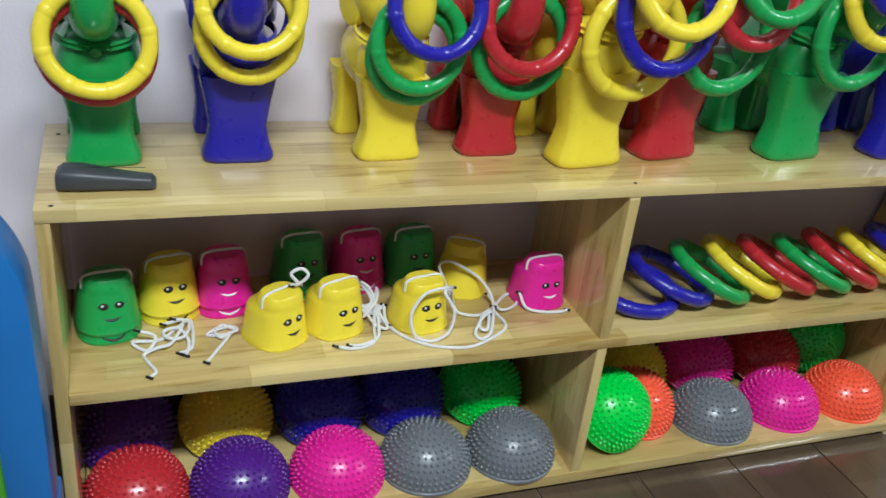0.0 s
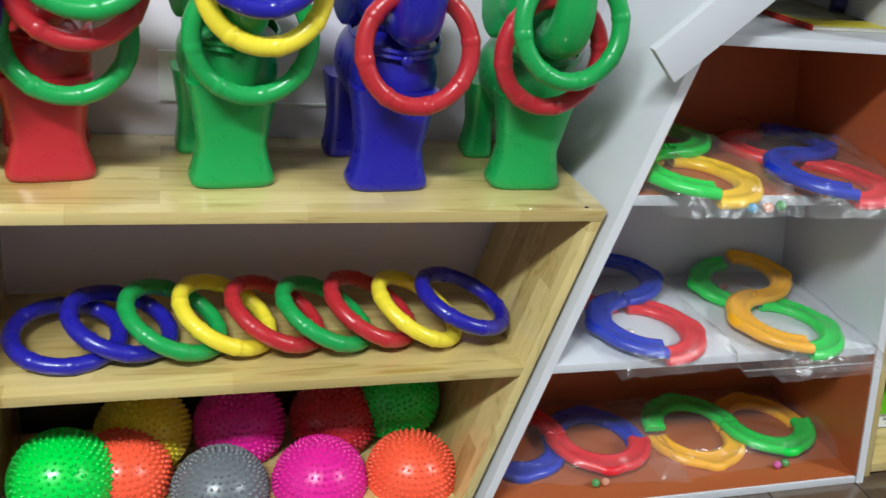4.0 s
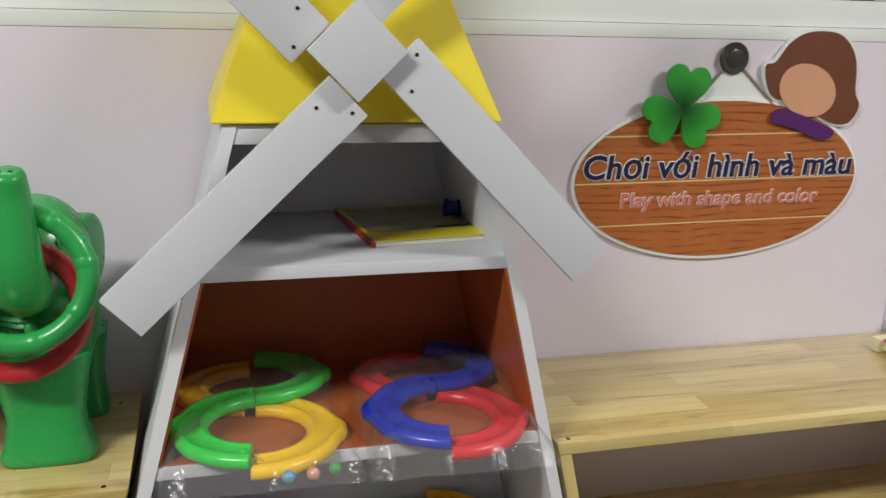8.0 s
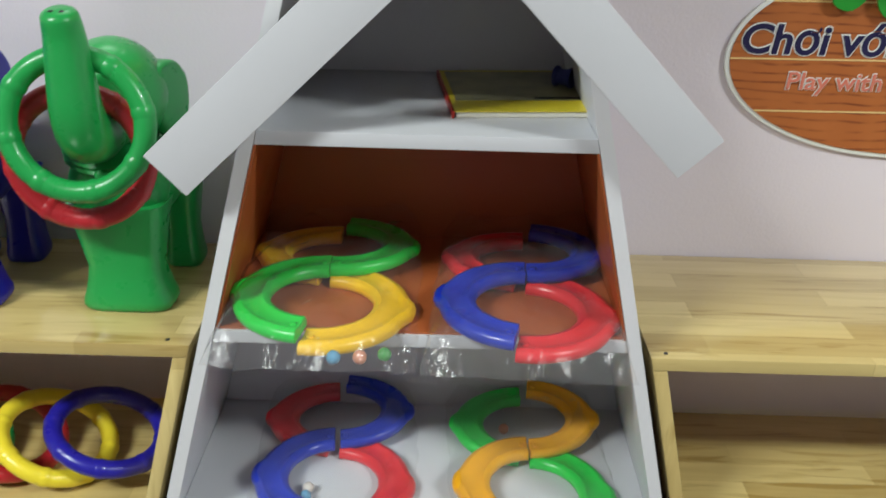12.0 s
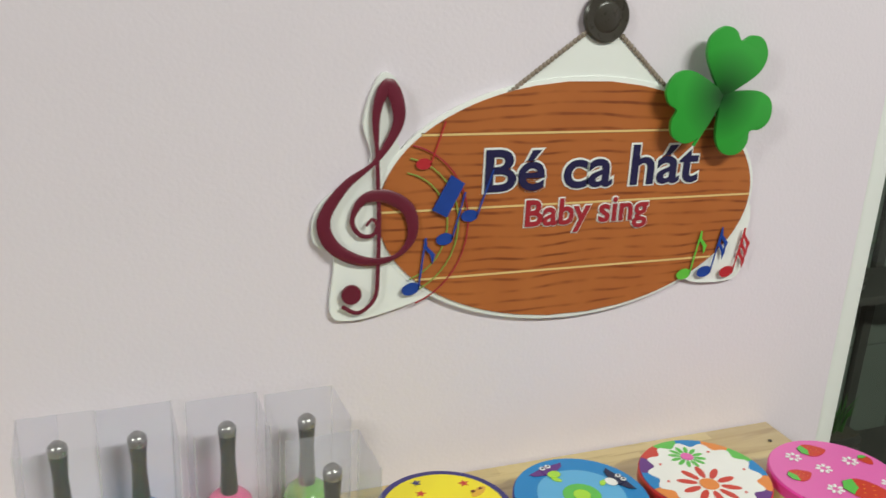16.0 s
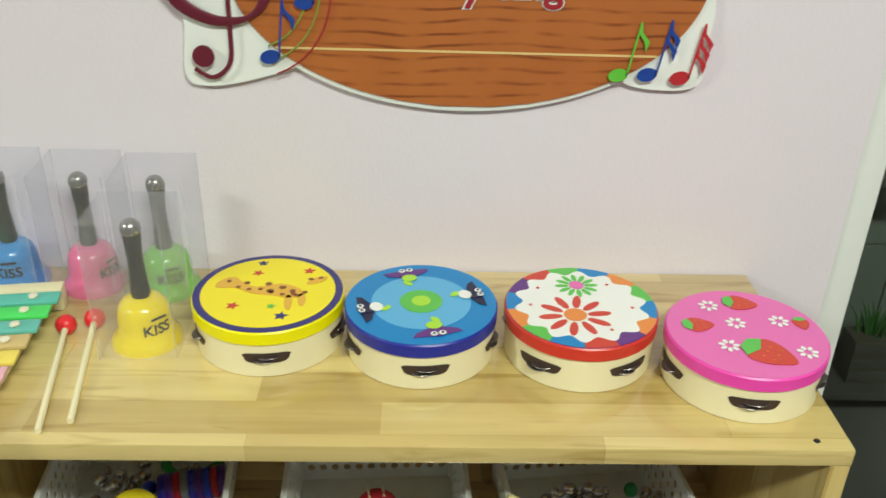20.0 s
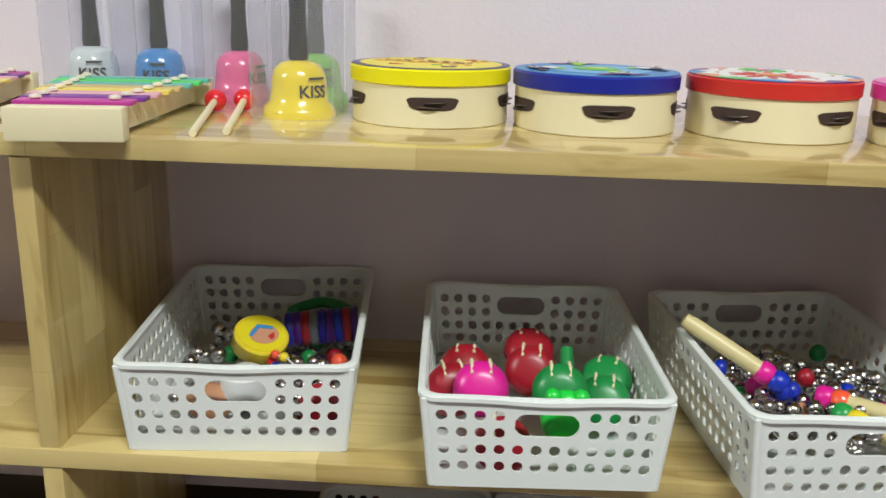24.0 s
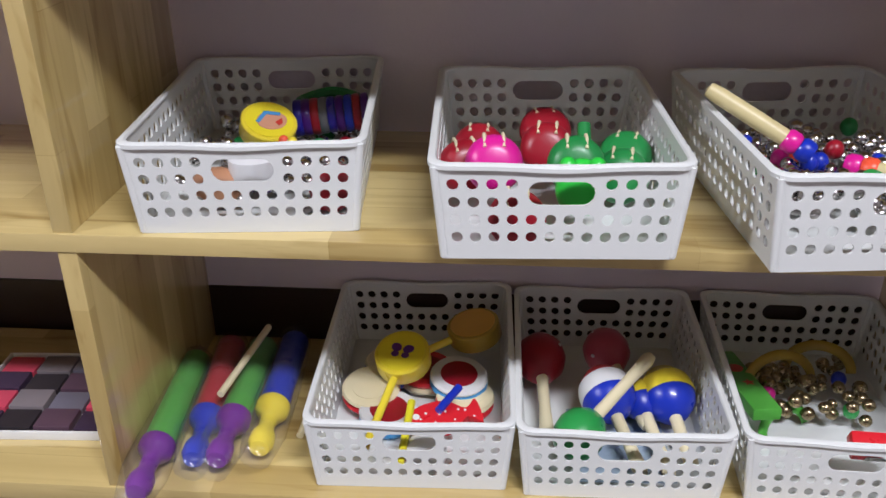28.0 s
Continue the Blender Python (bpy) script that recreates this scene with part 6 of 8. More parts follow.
# ---- elephants and their rings ----
for ex, ey, ec, es, et in ((-3.957, 0.128, "green", 0.82, 0), (-3.778, 0.128, "blue", 0.84, 0), (-3.556, 0.122, "yellow", 0.84, 4), (-3.392, 0.13, "red", 0.84, 2), (-3.242, 0.072, "yellow", 1.03, 8),
                           (-3.084, 0.096, "red", 0.97, 8), (-2.845, 0.076, "green", 1.0, 6), (-2.622, 0.066, "blue", 1.02, 4), (-2.403, 0.074, "green", 0.98, 0)):
    elephant(ex, ey, ec, es, et)
for rx, ry, rz, rc, rt in ((-3.955, 0.10, 0.69, "red", -4), (-3.955, 0.085, 0.705, "yellow", -8), (-3.768, 0.105, 0.717, "yellow", -4), (-3.768, 0.085, 0.757, "yellow", -12), (-3.772, 0.118, 0.735, "blue", 0),
                           (-3.54, 0.108, 0.686, "green", -2), (-3.54, 0.088, 0.708, "green", -8), (-3.526, 0.066, 0.763, "blue", -14), (-3.376, 0.11, 0.692, "green", -2), (-3.378, 0.088, 0.736, "red", -10),
                           (-3.228, 0.048, 0.711, "yellow", -2), (-3.20, 0.02, 0.757, "blue", -10), (-3.20, -0.004, 0.816, "yellow", -18), (-3.053, 0.07, 0.712, "green", -3), (-3.036, 0.045, 0.79, "red", -12), (-3.025, 0.02, 0.833, "green", -16),
                           (-2.829, 0.045, 0.728, "green", -4), (-2.817, 0.022, 0.80, "yellow", -14), (-2.824, 0.002, 0.85, "blue", -18), (-2.613, 0.028, 0.727, "red", -10), (-2.416, 0.04, 0.728, "red", -4), (-2.404, 0.014, 0.774, "green", -12)):
    hung_ring(rx, ry, rz, rc, rt, 4)
ROW = ("blue", "blue", "green", "yellow", "red", "green", "red", "yellow", "blue")
for i, c in enumerate(ROW):
    laid_ring(-3.085 + 0.0772 * i, 0.122 + 0.005 * math.sin(2.3 * i), c, (0.30 if i == 8 else min(0.06 + 0.24 * i, 0.40 + 0.006 * i), -0.10 + 0.03 * math.sin(1.7 * i), 0.88), 0.022 if i == 8 else 0.0)

# ---- domes ----
for dx, dy, dc, dt, dr in ((-3.944, 0.096, "red", 0, 0), (-3.782, 0.085, "purple", 0, 10), (-3.620, 0.081, "pink", 0, 20), (-3.464, 0.076, "grey", 0, 30), (-3.302, 0.073, "grey", 0, 5),
                           (-2.861, 0.085, "grey", 0, 0), (-2.693, 0.09, "pink", 0, 15), (-2.530, 0.088, "orange", 0, 40)):
    dome(dx, dy, dc, dt, dr)
for dx, dc in ((-3.955, "purple"), (-3.79, "yellow"), (-3.625, "blue"), (-3.47, "blue"), (-3.31, "lime"), (-2.985, "yellow"), (-2.82, "pink"), (-2.65, "red")):
    dome(dx, 0.222, dc, 28, 0, 0.071)
dome(-2.528, 0.235, "lime", 70, -25, 0.105)
dome(-3.105, 0.09, "lime", 42, 28, 0.089)
dome(-3.018, 0.13, "orange", 12, 20, 0.051)

# ---- walking cups ----
STOOD = set(scene.objects)
for cx, cy, cc, ct, st in ((-3.978, 0.158, "green", 10, True), (-3.889, 0.195, "yellow", 14, True), (-3.804, 0.205, "pink", 8, True), (-3.737, 0.098, "yellow", 30, False), (-3.643, 0.112, "yellow", 22, False),
                           (-3.503, 0.106, "yellow", 12, False), (-3.271, 0.145, "pink", 6, False), (-3.672, 0.246, "green", 8, True), (-3.572, 0.248, "pink", 8, True), (-3.478, 0.246, "green", 8, True), (-3.392, 0.2, "yellow", 150, False)):
    walking_cup(cx, cy, cc, ct, st)
ZC = MID + 0.003
# bunch before the first cups
loose_cord([(-3.938, 0.105, ZC + 0.02), (-3.913, 0.098, ZC + 0.012), (-3.925, 0.08, ZC), (-3.945, 0.10, ZC + 0.004), (-3.906, 0.106, ZC), (-3.878, 0.128, ZC + 0.006), (-3.859, 0.14, ZC + 0.008), (-3.861, 0.082, ZC), (-3.881, 0.065, ZC)])
loose_cord([(-3.90, 0.135, ZC + 0.008), (-3.87, 0.135, ZC + 0.012), (-3.89, 0.088, ZC + 0.005), (-3.911, 0.078, ZC + 0.005), (-3.93, 0.07, ZC), (-3.925, 0.05, ZC), (-3.916, 0.025, ZC), (-3.925, 0.012, ZC)])
loose_cord([(-3.885, 0.14, ZC + 0.014), (-3.862, 0.13, ZC + 0.012), (-3.872, 0.1, ZC + 0.006), (-3.895, 0.1, ZC + 0.006), (-3.90, 0.115, ZC + 0.009), (-3.878, 0.118, ZC + 0.01), (-3.866, 0.09, ZC + 0.004), (-3.872, 0.058, ZC)])
loose_cord(tangle(-3.815, 0.11, 0.024, 5, 2) + [(-3.83, 0.06, ZC), (-3.845, 0.035, ZC)])
# tangle between the yellow cups
loose_cord([(-3.60, 0.18, ZC + 0.03), (-3.583, 0.165, ZC + 0.034), (-3.575, 0.13, ZC + 0.024), (-3.592, 0.11, ZC + 0.008), (-3.57, 0.12, ZC + 0.03), (-3.562, 0.15, ZC + 0.036), (-3.572, 0.12, ZC + 0.018), (-3.582, 0.08, ZC + 0.004), (-3.592, 0.045, ZC), (-3.626, 0.034, ZC), (-3.652, 0.045, ZC)])
loose_cord([(-3.588, 0.17, ZC + 0.04), (-3.574, 0.148, ZC + 0.036), (-3.566, 0.11, ZC + 0.012), (-3.561, 0.077, ZC + 0.004), (-3.578, 0.085, ZC + 0.006), (-3.586, 0.12, ZC + 0.014), (-3.570, 0.125, ZC + 0.022), (-3.577, 0.07, ZC + 0.006), (-3.585, 0.055, ZC), (-3.613, 0.036, ZC + 0.004), (-3.63, 0.044, ZC)])
loose_cord(tangle(-3.578, 0.125, 0.020, 9, 3, MID + 0.008) + [(-3.563, 0.10, ZC), (-3.556, 0.09, ZC)])
# the wide loop hung over the third yellow cup, and its long tail
loose_cord([(-3.452, 0.09, ZC + 0.062), (-3.480, 0.055, ZC + 0.083), (-3.514, 0.049, ZC + 0.078), (-3.535, 0.044, ZC + 0.046), (-3.527, 0.038, ZC + 0.010), (-3.501, 0.034, ZC), (-3.472, 0.038, ZC + 0.010), (-3.463, 0.045, ZC + 0.044), (-3.480, 0.052, ZC + 0.076), (-3.462, 0.07, ZC + 0.068), (-3.445, 0.10, ZC + 0.03), (-3.431, 0.103, ZC + 0.004), (-3.395, 0.096, ZC), (-3.36, 0.117, ZC + 0.003), (-3.326, 0.152, ZC), (-3.309, 0.15, ZC), (-3.318, 0.12, ZC), (-3.355, 0.1, ZC + 0.004), (-3.364, 0.14, ZC + 0.012)])
loose_cord([(-3.552, 0.135, ZC + 0.012), (-3.556, 0.10, ZC), (-3.545, 0.062, ZC), (-3.517, 0.03, ZC), (-3.486, 0.014, ZC), (-3.443, 0.008, ZC), (-3.393, 0.03, ZC), (-3.363, 0.057, ZC), (-3.365, 0.095, ZC), (-3.374, 0.088, ZC + 0.01), (-3.401, 0.068, ZC + 0.014), (-3.424, 0.040, ZC + 0.004), (-3.420, 0.026, ZC), (-3.399, 0.036, ZC + 0.003), (-3.380, 0.075, ZC + 0.012), (-3.37, 0.1, ZC + 0.012)])
loose_cord([(-3.43, 0.15, ZC + 0.01), (-3.448, 0.155, ZC + 0.05), (-3.453, 0.158, ZC + 0.066), (-3.440, 0.155, ZC + 0.074), (-3.42, 0.15, ZC + 0.068), (-3.38, 0.145, ZC + 0.04), (-3.362, 0.13, ZC + 0.014), (-3.372, 0.1, ZC + 0.008), (-3.395, 0.085, ZC + 0.008), (-3.412, 0.05, ZC + 0.006), (-3.402, 0.044, ZC + 0.006), (-3.385, 0.08, ZC + 0.01)])
# loose ends at the pink cup and over the first yellow cup
loose_cord([(-3.312, 0.125, ZC + 0.02), (-3.308, 0.1, ZC + 0.004), (-3.28, 0.088, ZC), (-3.25, 0.084, ZC), (-3.235, 0.088, ZC)])
loose_cord([(-3.715, 0.09, ZC + 0.086), (-3.70, 0.086, ZC + 0.094), (-3.69, 0.086, ZC + 0.106), (-3.70, 0.09, ZC + 0.115), (-3.715, 0.09, ZC + 0.108), (-3.708, 0.088, ZC + 0.096), (-3.696, 0.1, ZC + 0.08)])

for ob in list(scene.objects):
    if ob not in STOOD and not ob.parent:
        ob.location.x += 0.009
        ob.location.y += 0.007


def handset():
    bm = bmesh.new()
    n, rings = 24, []
    for u, w, h in ((-0.063, 0.012, 0.010), (-0.062, 0.020, 0.018), (-0.055, 0.024, 0.022), (-0.03, 0.024, 0.022), (0.0, 0.019, 0.018), (0.04, 0.015, 0.014), (0.058, 0.014, 0.013), (0.063, 0.010, 0.009)):
        rings.append([bm.verts.new((u, w * math.copysign(abs(math.cos(t)) ** 0.6, math.cos(t)), 0.021 + (h - 0.022) * 0.9 + h * math.copysign(abs(math.sin(t)) ** 0.6, math.sin(t)))) for t in (2 * math.pi * i / n for i in range(n))])
    for a, b in zip(rings, rings[1:]):
        for i in range(n):
            bm.faces.new((a[i], a[(i + 1) % n], b[(i + 1) % n], b[i]))
    bm.faces.new(rings[0])
    bm.faces.new(rings[-1])
    low = min(v.co.z for v in bm.verts)
    for v in bm.verts:
        v.co.z -= low
    root = solid("door_handle", bm, plain("charcoal_plastic", (0.045, 0.05, 0.055), 0.45, 0.1, 15), "loose charcoal plastic handle lying on the shelf", "handle", m=Matrix.Translation((-3.954, 0.062, TOP)) @ pose(0, 0, 0, 0, 0, -6) @ Matrix.Diagonal((0.95, 0.9, 0.68, 1)))
    part("seam", box(-0.05, 0.05, -0.0005, 0.0005, 0.0415, 0.0425, 0), TOY["black"], root)
    return root


handset()

# ---- tracks on the windmill shelf ----
F1, F2, F3 = 0.0185, 0.3255, 0.6245
track_set("clear bag of green and yellow curved marble tracks", "lime", "maize", -2.142, 0.036, F3, 0, 4, ((0.028, -0.121), (0.057, -0.119), (0.084, -0.112)), 0.8, 0, 0.03, 0.15)
track_set("clear bag of blue and red curved marble tracks", "royal", "scarlet", -1.892, 0.032, F3, -3, 5, ((-0.045, -0.06), (-0.03, -0.063)), 0.8, 0, 0.035, 0.3)
track_set("clear bag of blue and red curved marble tracks", "royal", "scarlet", -2.140, 0.070, F2, 3, 3, ((-0.035, -0.01), (-0.037, -0.027)), 0.70, 10, 0.022, 2.5)
track_set("clear bag of green and amber curved marble tracks", "amber", "lime", -1.860, 0.060, F2, 2, 5, ((-0.03, 0.15),), 0.72, 12)
track_set("clear bag of blue and red curved marble tracks on the bottom", "scarlet", "royal", -2.136, 0.15, F1, 84, 5, ((-0.12, 0.02), (-0.123, 0.04)))
track_set("clear bag of green and amber curved marble tracks on the bottom", "lime", "amber", -1.747, 0.155, F1, 92, 6, ((-0.12, 0.03), (-0.122, 0.05)))


def ziplock(x, y, z, w, d):
    root = thing("bag_flap", "empty end of a clear zip bag hanging over the board", "plastic bag", m=Matrix.Translation((x, y, z)))
    bm = bmesh.new()
    rows = []
    for j in range(9):
        rows.append([bm.verts.new((-w / 2 + w * i / 16, 0.03 - d * j / 8, 0.006 + 0.004 * noise.noise(Vector((i * 0.5, j * 0.6, 3))) - 0.0012 * j)) for i in range(17)])
    for a, b in zip(rows, rows[1:]):
        for i in range(16):
            bm.faces.new((a[i], a[i + 1], b[i + 1], b[i]))
    p = part("film", bm, BAG, root)
    p.visible_shadow = False
    part("zip_strip", box(-w / 2, w / 2, 0.03 - d * 0.86, 0.03 - d * 0.83, 0.0, 0.002, 0), CREASE, root, "whitish zip strip")
    return root


ziplock(-1.885, -0.02, F2, 0.27, 0.085)


def picture_book():
    root = thing("picture_book", "yellow and red picture books lying in the top compartment", "book", m=Matrix.Translation((-1.908, 0.165, 0.869)) @ pose(0, 0, 0, 0, 0, 6))
    part("page_block", box(-0.088, 0.088, -0.1, 0.1, 0.0006, 0.0075, 0.0006), plain("paper", (0.75, 0.72, 0.62), 0.6, 0.04), root, "white paper pages")
    part("cover", box(-0.09, 0.09, -0.102, 0.102, 0.0078, 0.0088, 0), plain("yellow_book_cover", (0.75, 0.62, 0.03), 0.35, 0.1, 18), root, "yellow printed cover")
    part("cover_picture", box(-0.084, 0.078, -0.055, 0.092, 0.009, 0.0094, 0), plain("book_picture", (0.30, 0.29, 0.16), 0.35, 0.65, 34), root, "olive printed picture")
    part("spine", box(-0.0935, -0.0903, -0.102, 0.102, 0.0, 0.0092, 0.001), plain("red_spine", (0.45, 0.03, 0.02), 0.4, 0.1), root, "red spine")
    part("print_bar", box(0.012, 0.07, -0.05, -0.04, 0.009, 0.0094, 0), NAVY_INK, root)
    return root


picture_book()
solid("thread_spool", lathe([(0.013, 0), (0.013, 0.003), (0.010, 0.006), (0.0105, 0.017), (0.013, 0.020), (0.013, 0.023), (0, 0.023)], 20), plain("dark_blue_spool", (0.02, 0.025, 0.12), 0.4, 0.1), "small dark blue spool lying on the books", "spool", m=Matrix.Translation((-1.86, 0.185, 0.8915)) @ pose(0, 0, 0, 90, 0, 60))

# ---- boxes in the low bay ----


def food_box():
    root = thing("plastic_box", "clear plastic box with a green lid and white label", "plastic box", m=Matrix.Translation((-1.46, 0.16, 0.034)) @ pose(0, 0, 0, 0, 0, -3))
    part("tub", prism([(-0.066, 0.0), (0.066, 0.0), (0.074, 0.046), (-0.074, 0.046)], -0.06, 0.06, 0.005), plain("frosted_tub", (0.20, 0.20, 0.19), 0.3, 0.1, 10), root, "dim translucent tub")
    pts = [(0.078 * math.copysign(abs(math.cos(t)) ** 0.35, math.cos(t)), 0.072 * math.copysign(abs(math.sin(t)) ** 0.35, math.sin(t))) for t in (2 * math.pi * i / 48 for i in range(48))]
    part("lid", prism(pts, 0.0465, 0.057, 0.002, None, "z"), plain("apple_green_lid", (0.16, 0.50, 0.01), 0.35, 0.04), root, "apple green snap lid")
    lab = part("label_strip", box(-0.055, 0.06, -0.0018, 0, 0.004, 0.036, 0), FOAM, root, "white paper label", Matrix.Translation((0.002, -0.0612, 0.003)) @ pose(0, 0, 0, -2))
    part("print_bar", box(-0.03, 0.035, -0.0026, -0.002, 0.022, 0.027, 0), plain("grey_print", (0.25, 0.25, 0.25), 0.5), lab)
    part("print_bar", box(-0.02, 0.025, -0.0026, -0.002, 0.012, 0.017, 0), plain("grey_print", (0.25, 0.25, 0.25), 0.5), lab)
    return root


food_box()


def stamp_tray():
    root = thing("tray", "low white tray of flat dark and pink cards on board", "tray", m=Matrix.Translation((-0.985, 0.145, 0.034)) @ pose(0, 0, 0, 0, 0, 3))
    part("tray_base", box(-0.09, 0.09, -0.075, 0.075, 0, 0.003, 0.001), FOAM, root)
    for b in ((-0.09, 0.09, -0.078, -0.0752, 0, 0.011), (-0.09, 0.09, 0.0752, 0.078, 0, 0.011), (-0.093, -0.0902, -0.078, 0.078, 0, 0.011), (0.0902, 0.093, -0.078, 0.078, 0, 0.011)):
        part("tray_edge", box(*b, 0.0008), FOAM, root)
    cols = [(0.05, 0.03, 0.06), (0.16, 0.15, 0.19), (0.03, 0.025, 0.03), (0.62, 0.07, 0.12), (0.10, 0.055, 0.08), (0.22, 0.19, 0.20)]
    k = 0
    for i in range(4):
        for j in range(4):
            c = cols[(i * 2 + j * 3) % 6]
            part("block", box(-0.086 + 0.044 * i, -0.086 + 0.044 * i + 0.040, -0.072 + 0.036 * j, -0.072 + 0.036 * j + 0.033, 0.0032, 0.0105 + 0.0016 * ((i + j) % 3), 0.001), plain("block_colour_%d" % ((i * 2 + j * 3) % 6), c, 0.4, 0.15, 30), root)
    return root


stamp_tray()

# ---- what lies in the baskets ----
STOOD = set(scene.objects)
FU, FL = MID + 0.003, 0.034 + 0.003      # inside floors of the upper and lower baskets


def along(p, q):
    """The turn and place that lay a z-axis shape from p to q."""
    p, q = Vector(p), Vector(q)
    return Matrix.Translation(p) @ (q - p).to_track_quat("Z", "Y").to_matrix().to_4x4()


def jingle_bells(x, y, z, w, d, n, seed, colors=(), metal="nickel"):
    """A heap of small round bells as one loose mass; coloured beads among them are separate."""
    rnd = random.Random(seed)
    bm = bmesh.new()
    for i in range(n):
        r = rnd.uniform(0.0055, 0.0085)
        p = (rnd.uniform(-w, w), rnd.uniform(-d, d), r + rnd.uniform(0, 0.022))
        ball(r, p, 1, 1, 1, 12, 8, bm)
        ball(r * 1.06, p, 1, 1, 0.1, 12, 4, bm)
    tagged(part("jingle_bells", bm, BRASS if metal == "brass" else STEEL, None, f"heap of shiny {metal} jingle bells", Matrix.Translation((x, y, z))), f"heap of shiny {metal} jingle bells", "bells", "", "stuff")
    for i, c in enumerate(colors):
        solid("wooden_bead", ball(0.0085, (0, 0, 0), 1, 1, 1.1, 14, 10), TOY[c], f"{c} wooden bead among the bells", "bead", "coloured beads", Matrix.Translation((x + rnd.uniform(-w, w), y + rnd.uniform(-d, d), z + 0.010 + rnd.uniform(0.004, 0.022))))


def castanet(x, y, z, color, tilt, turn, label=""):
    root = thing("castanet", label or f"{color} lacquered wooden castanet pair", "castanet", "castanets", Matrix.Translation((x, y, z)) @ pose(0, 0, 0, tilt, 0, turn))
    for s in (0, 1):
        m = Matrix.Translation((0, 0, 0.003 * s)) @ pose(0, 0, 0, 180 * s + (9 if s else 0))
        part("shell", lathe([(0.0, -0.0145), (0.012, -0.0145), (0.021, -0.012), (0.0262, -0.006), (0.0275, -0.0006), (0.0, -0.0006)], 32), TOY[color], root, "", m)
    for sx in (-1, 1):
        part("elastic", sweep([(sx * 0.009, 0.012, -0.0145), (sx * 0.009, 0.026, -0.006), (sx * 0.009, 0.029, 0.002), (sx * 0.009, 0.024, 0.012), (sx * 0.009, 0.012, 0.0182)], 0.0019, 6), CREAM, root, "cream elastic cord")
    return root


def maraca(tip, head, color, band=None, r=0.026, dots=False):
    t, h = Vector(tip), Vector(head)
    L = (h - t).length
    root = thing("maraca", f"{color} maraca with a pale wooden handle" + (", banded" if band else ""), "maraca", "maracas", along(t, h))
    part("handle", lathe([(0.0, 0.0), (0.006, 0.001), (0.0078, 0.008), (0.0062, L * 0.35), (0.0068, L - r * 0.8)], 18), CREAM, root, "pale wooden handle")
    body = lathe([(0.007, L - r * 1.05), (r * 0.55, L - r * 0.9), (r * 0.9, L - r * 0.45), (r, L), (r * 0.92, L + r * 0.5), (r * 0.6, L + r * 0.95), (0, L + r * 1.12)], 32)
    head_part = part("head", body, TOY[color], root)
    if band:
        part("band", lathe([(r * 0.985, L - r * 0.20), (r * 1.006, L), (r * 0.988, L + r * 0.27), (r * 0.928, L + r * 0.5)], 32, cap=False), TOY[band[0]], head_part, f"{band[0]} painted band")
        part("band", lathe([(r * 0.93, L + r * 0.505), (r * 0.61, L + r * 0.96), (0, L + r * 1.13)], 32, cap=False), TOY[band[1]], head_part, f"{band[1]} painted cap")
    if dots:
        for k in range(9):
            a, b = 2.4 * k, 0.35 + 0.6 * (k % 3)
            n = Vector((math.cos(a) * math.sin(b + 0.5), math.sin(a) * math.sin(b + 0.5), math.cos(b + 0.5)))
            part("dot", ball(0.0022, (0, 0, 0), u=8, v=6), WHITE_INK, head_part, "", Matrix.Translation(Vector((0, 0, L)) + n * r * 1.0))
    return root


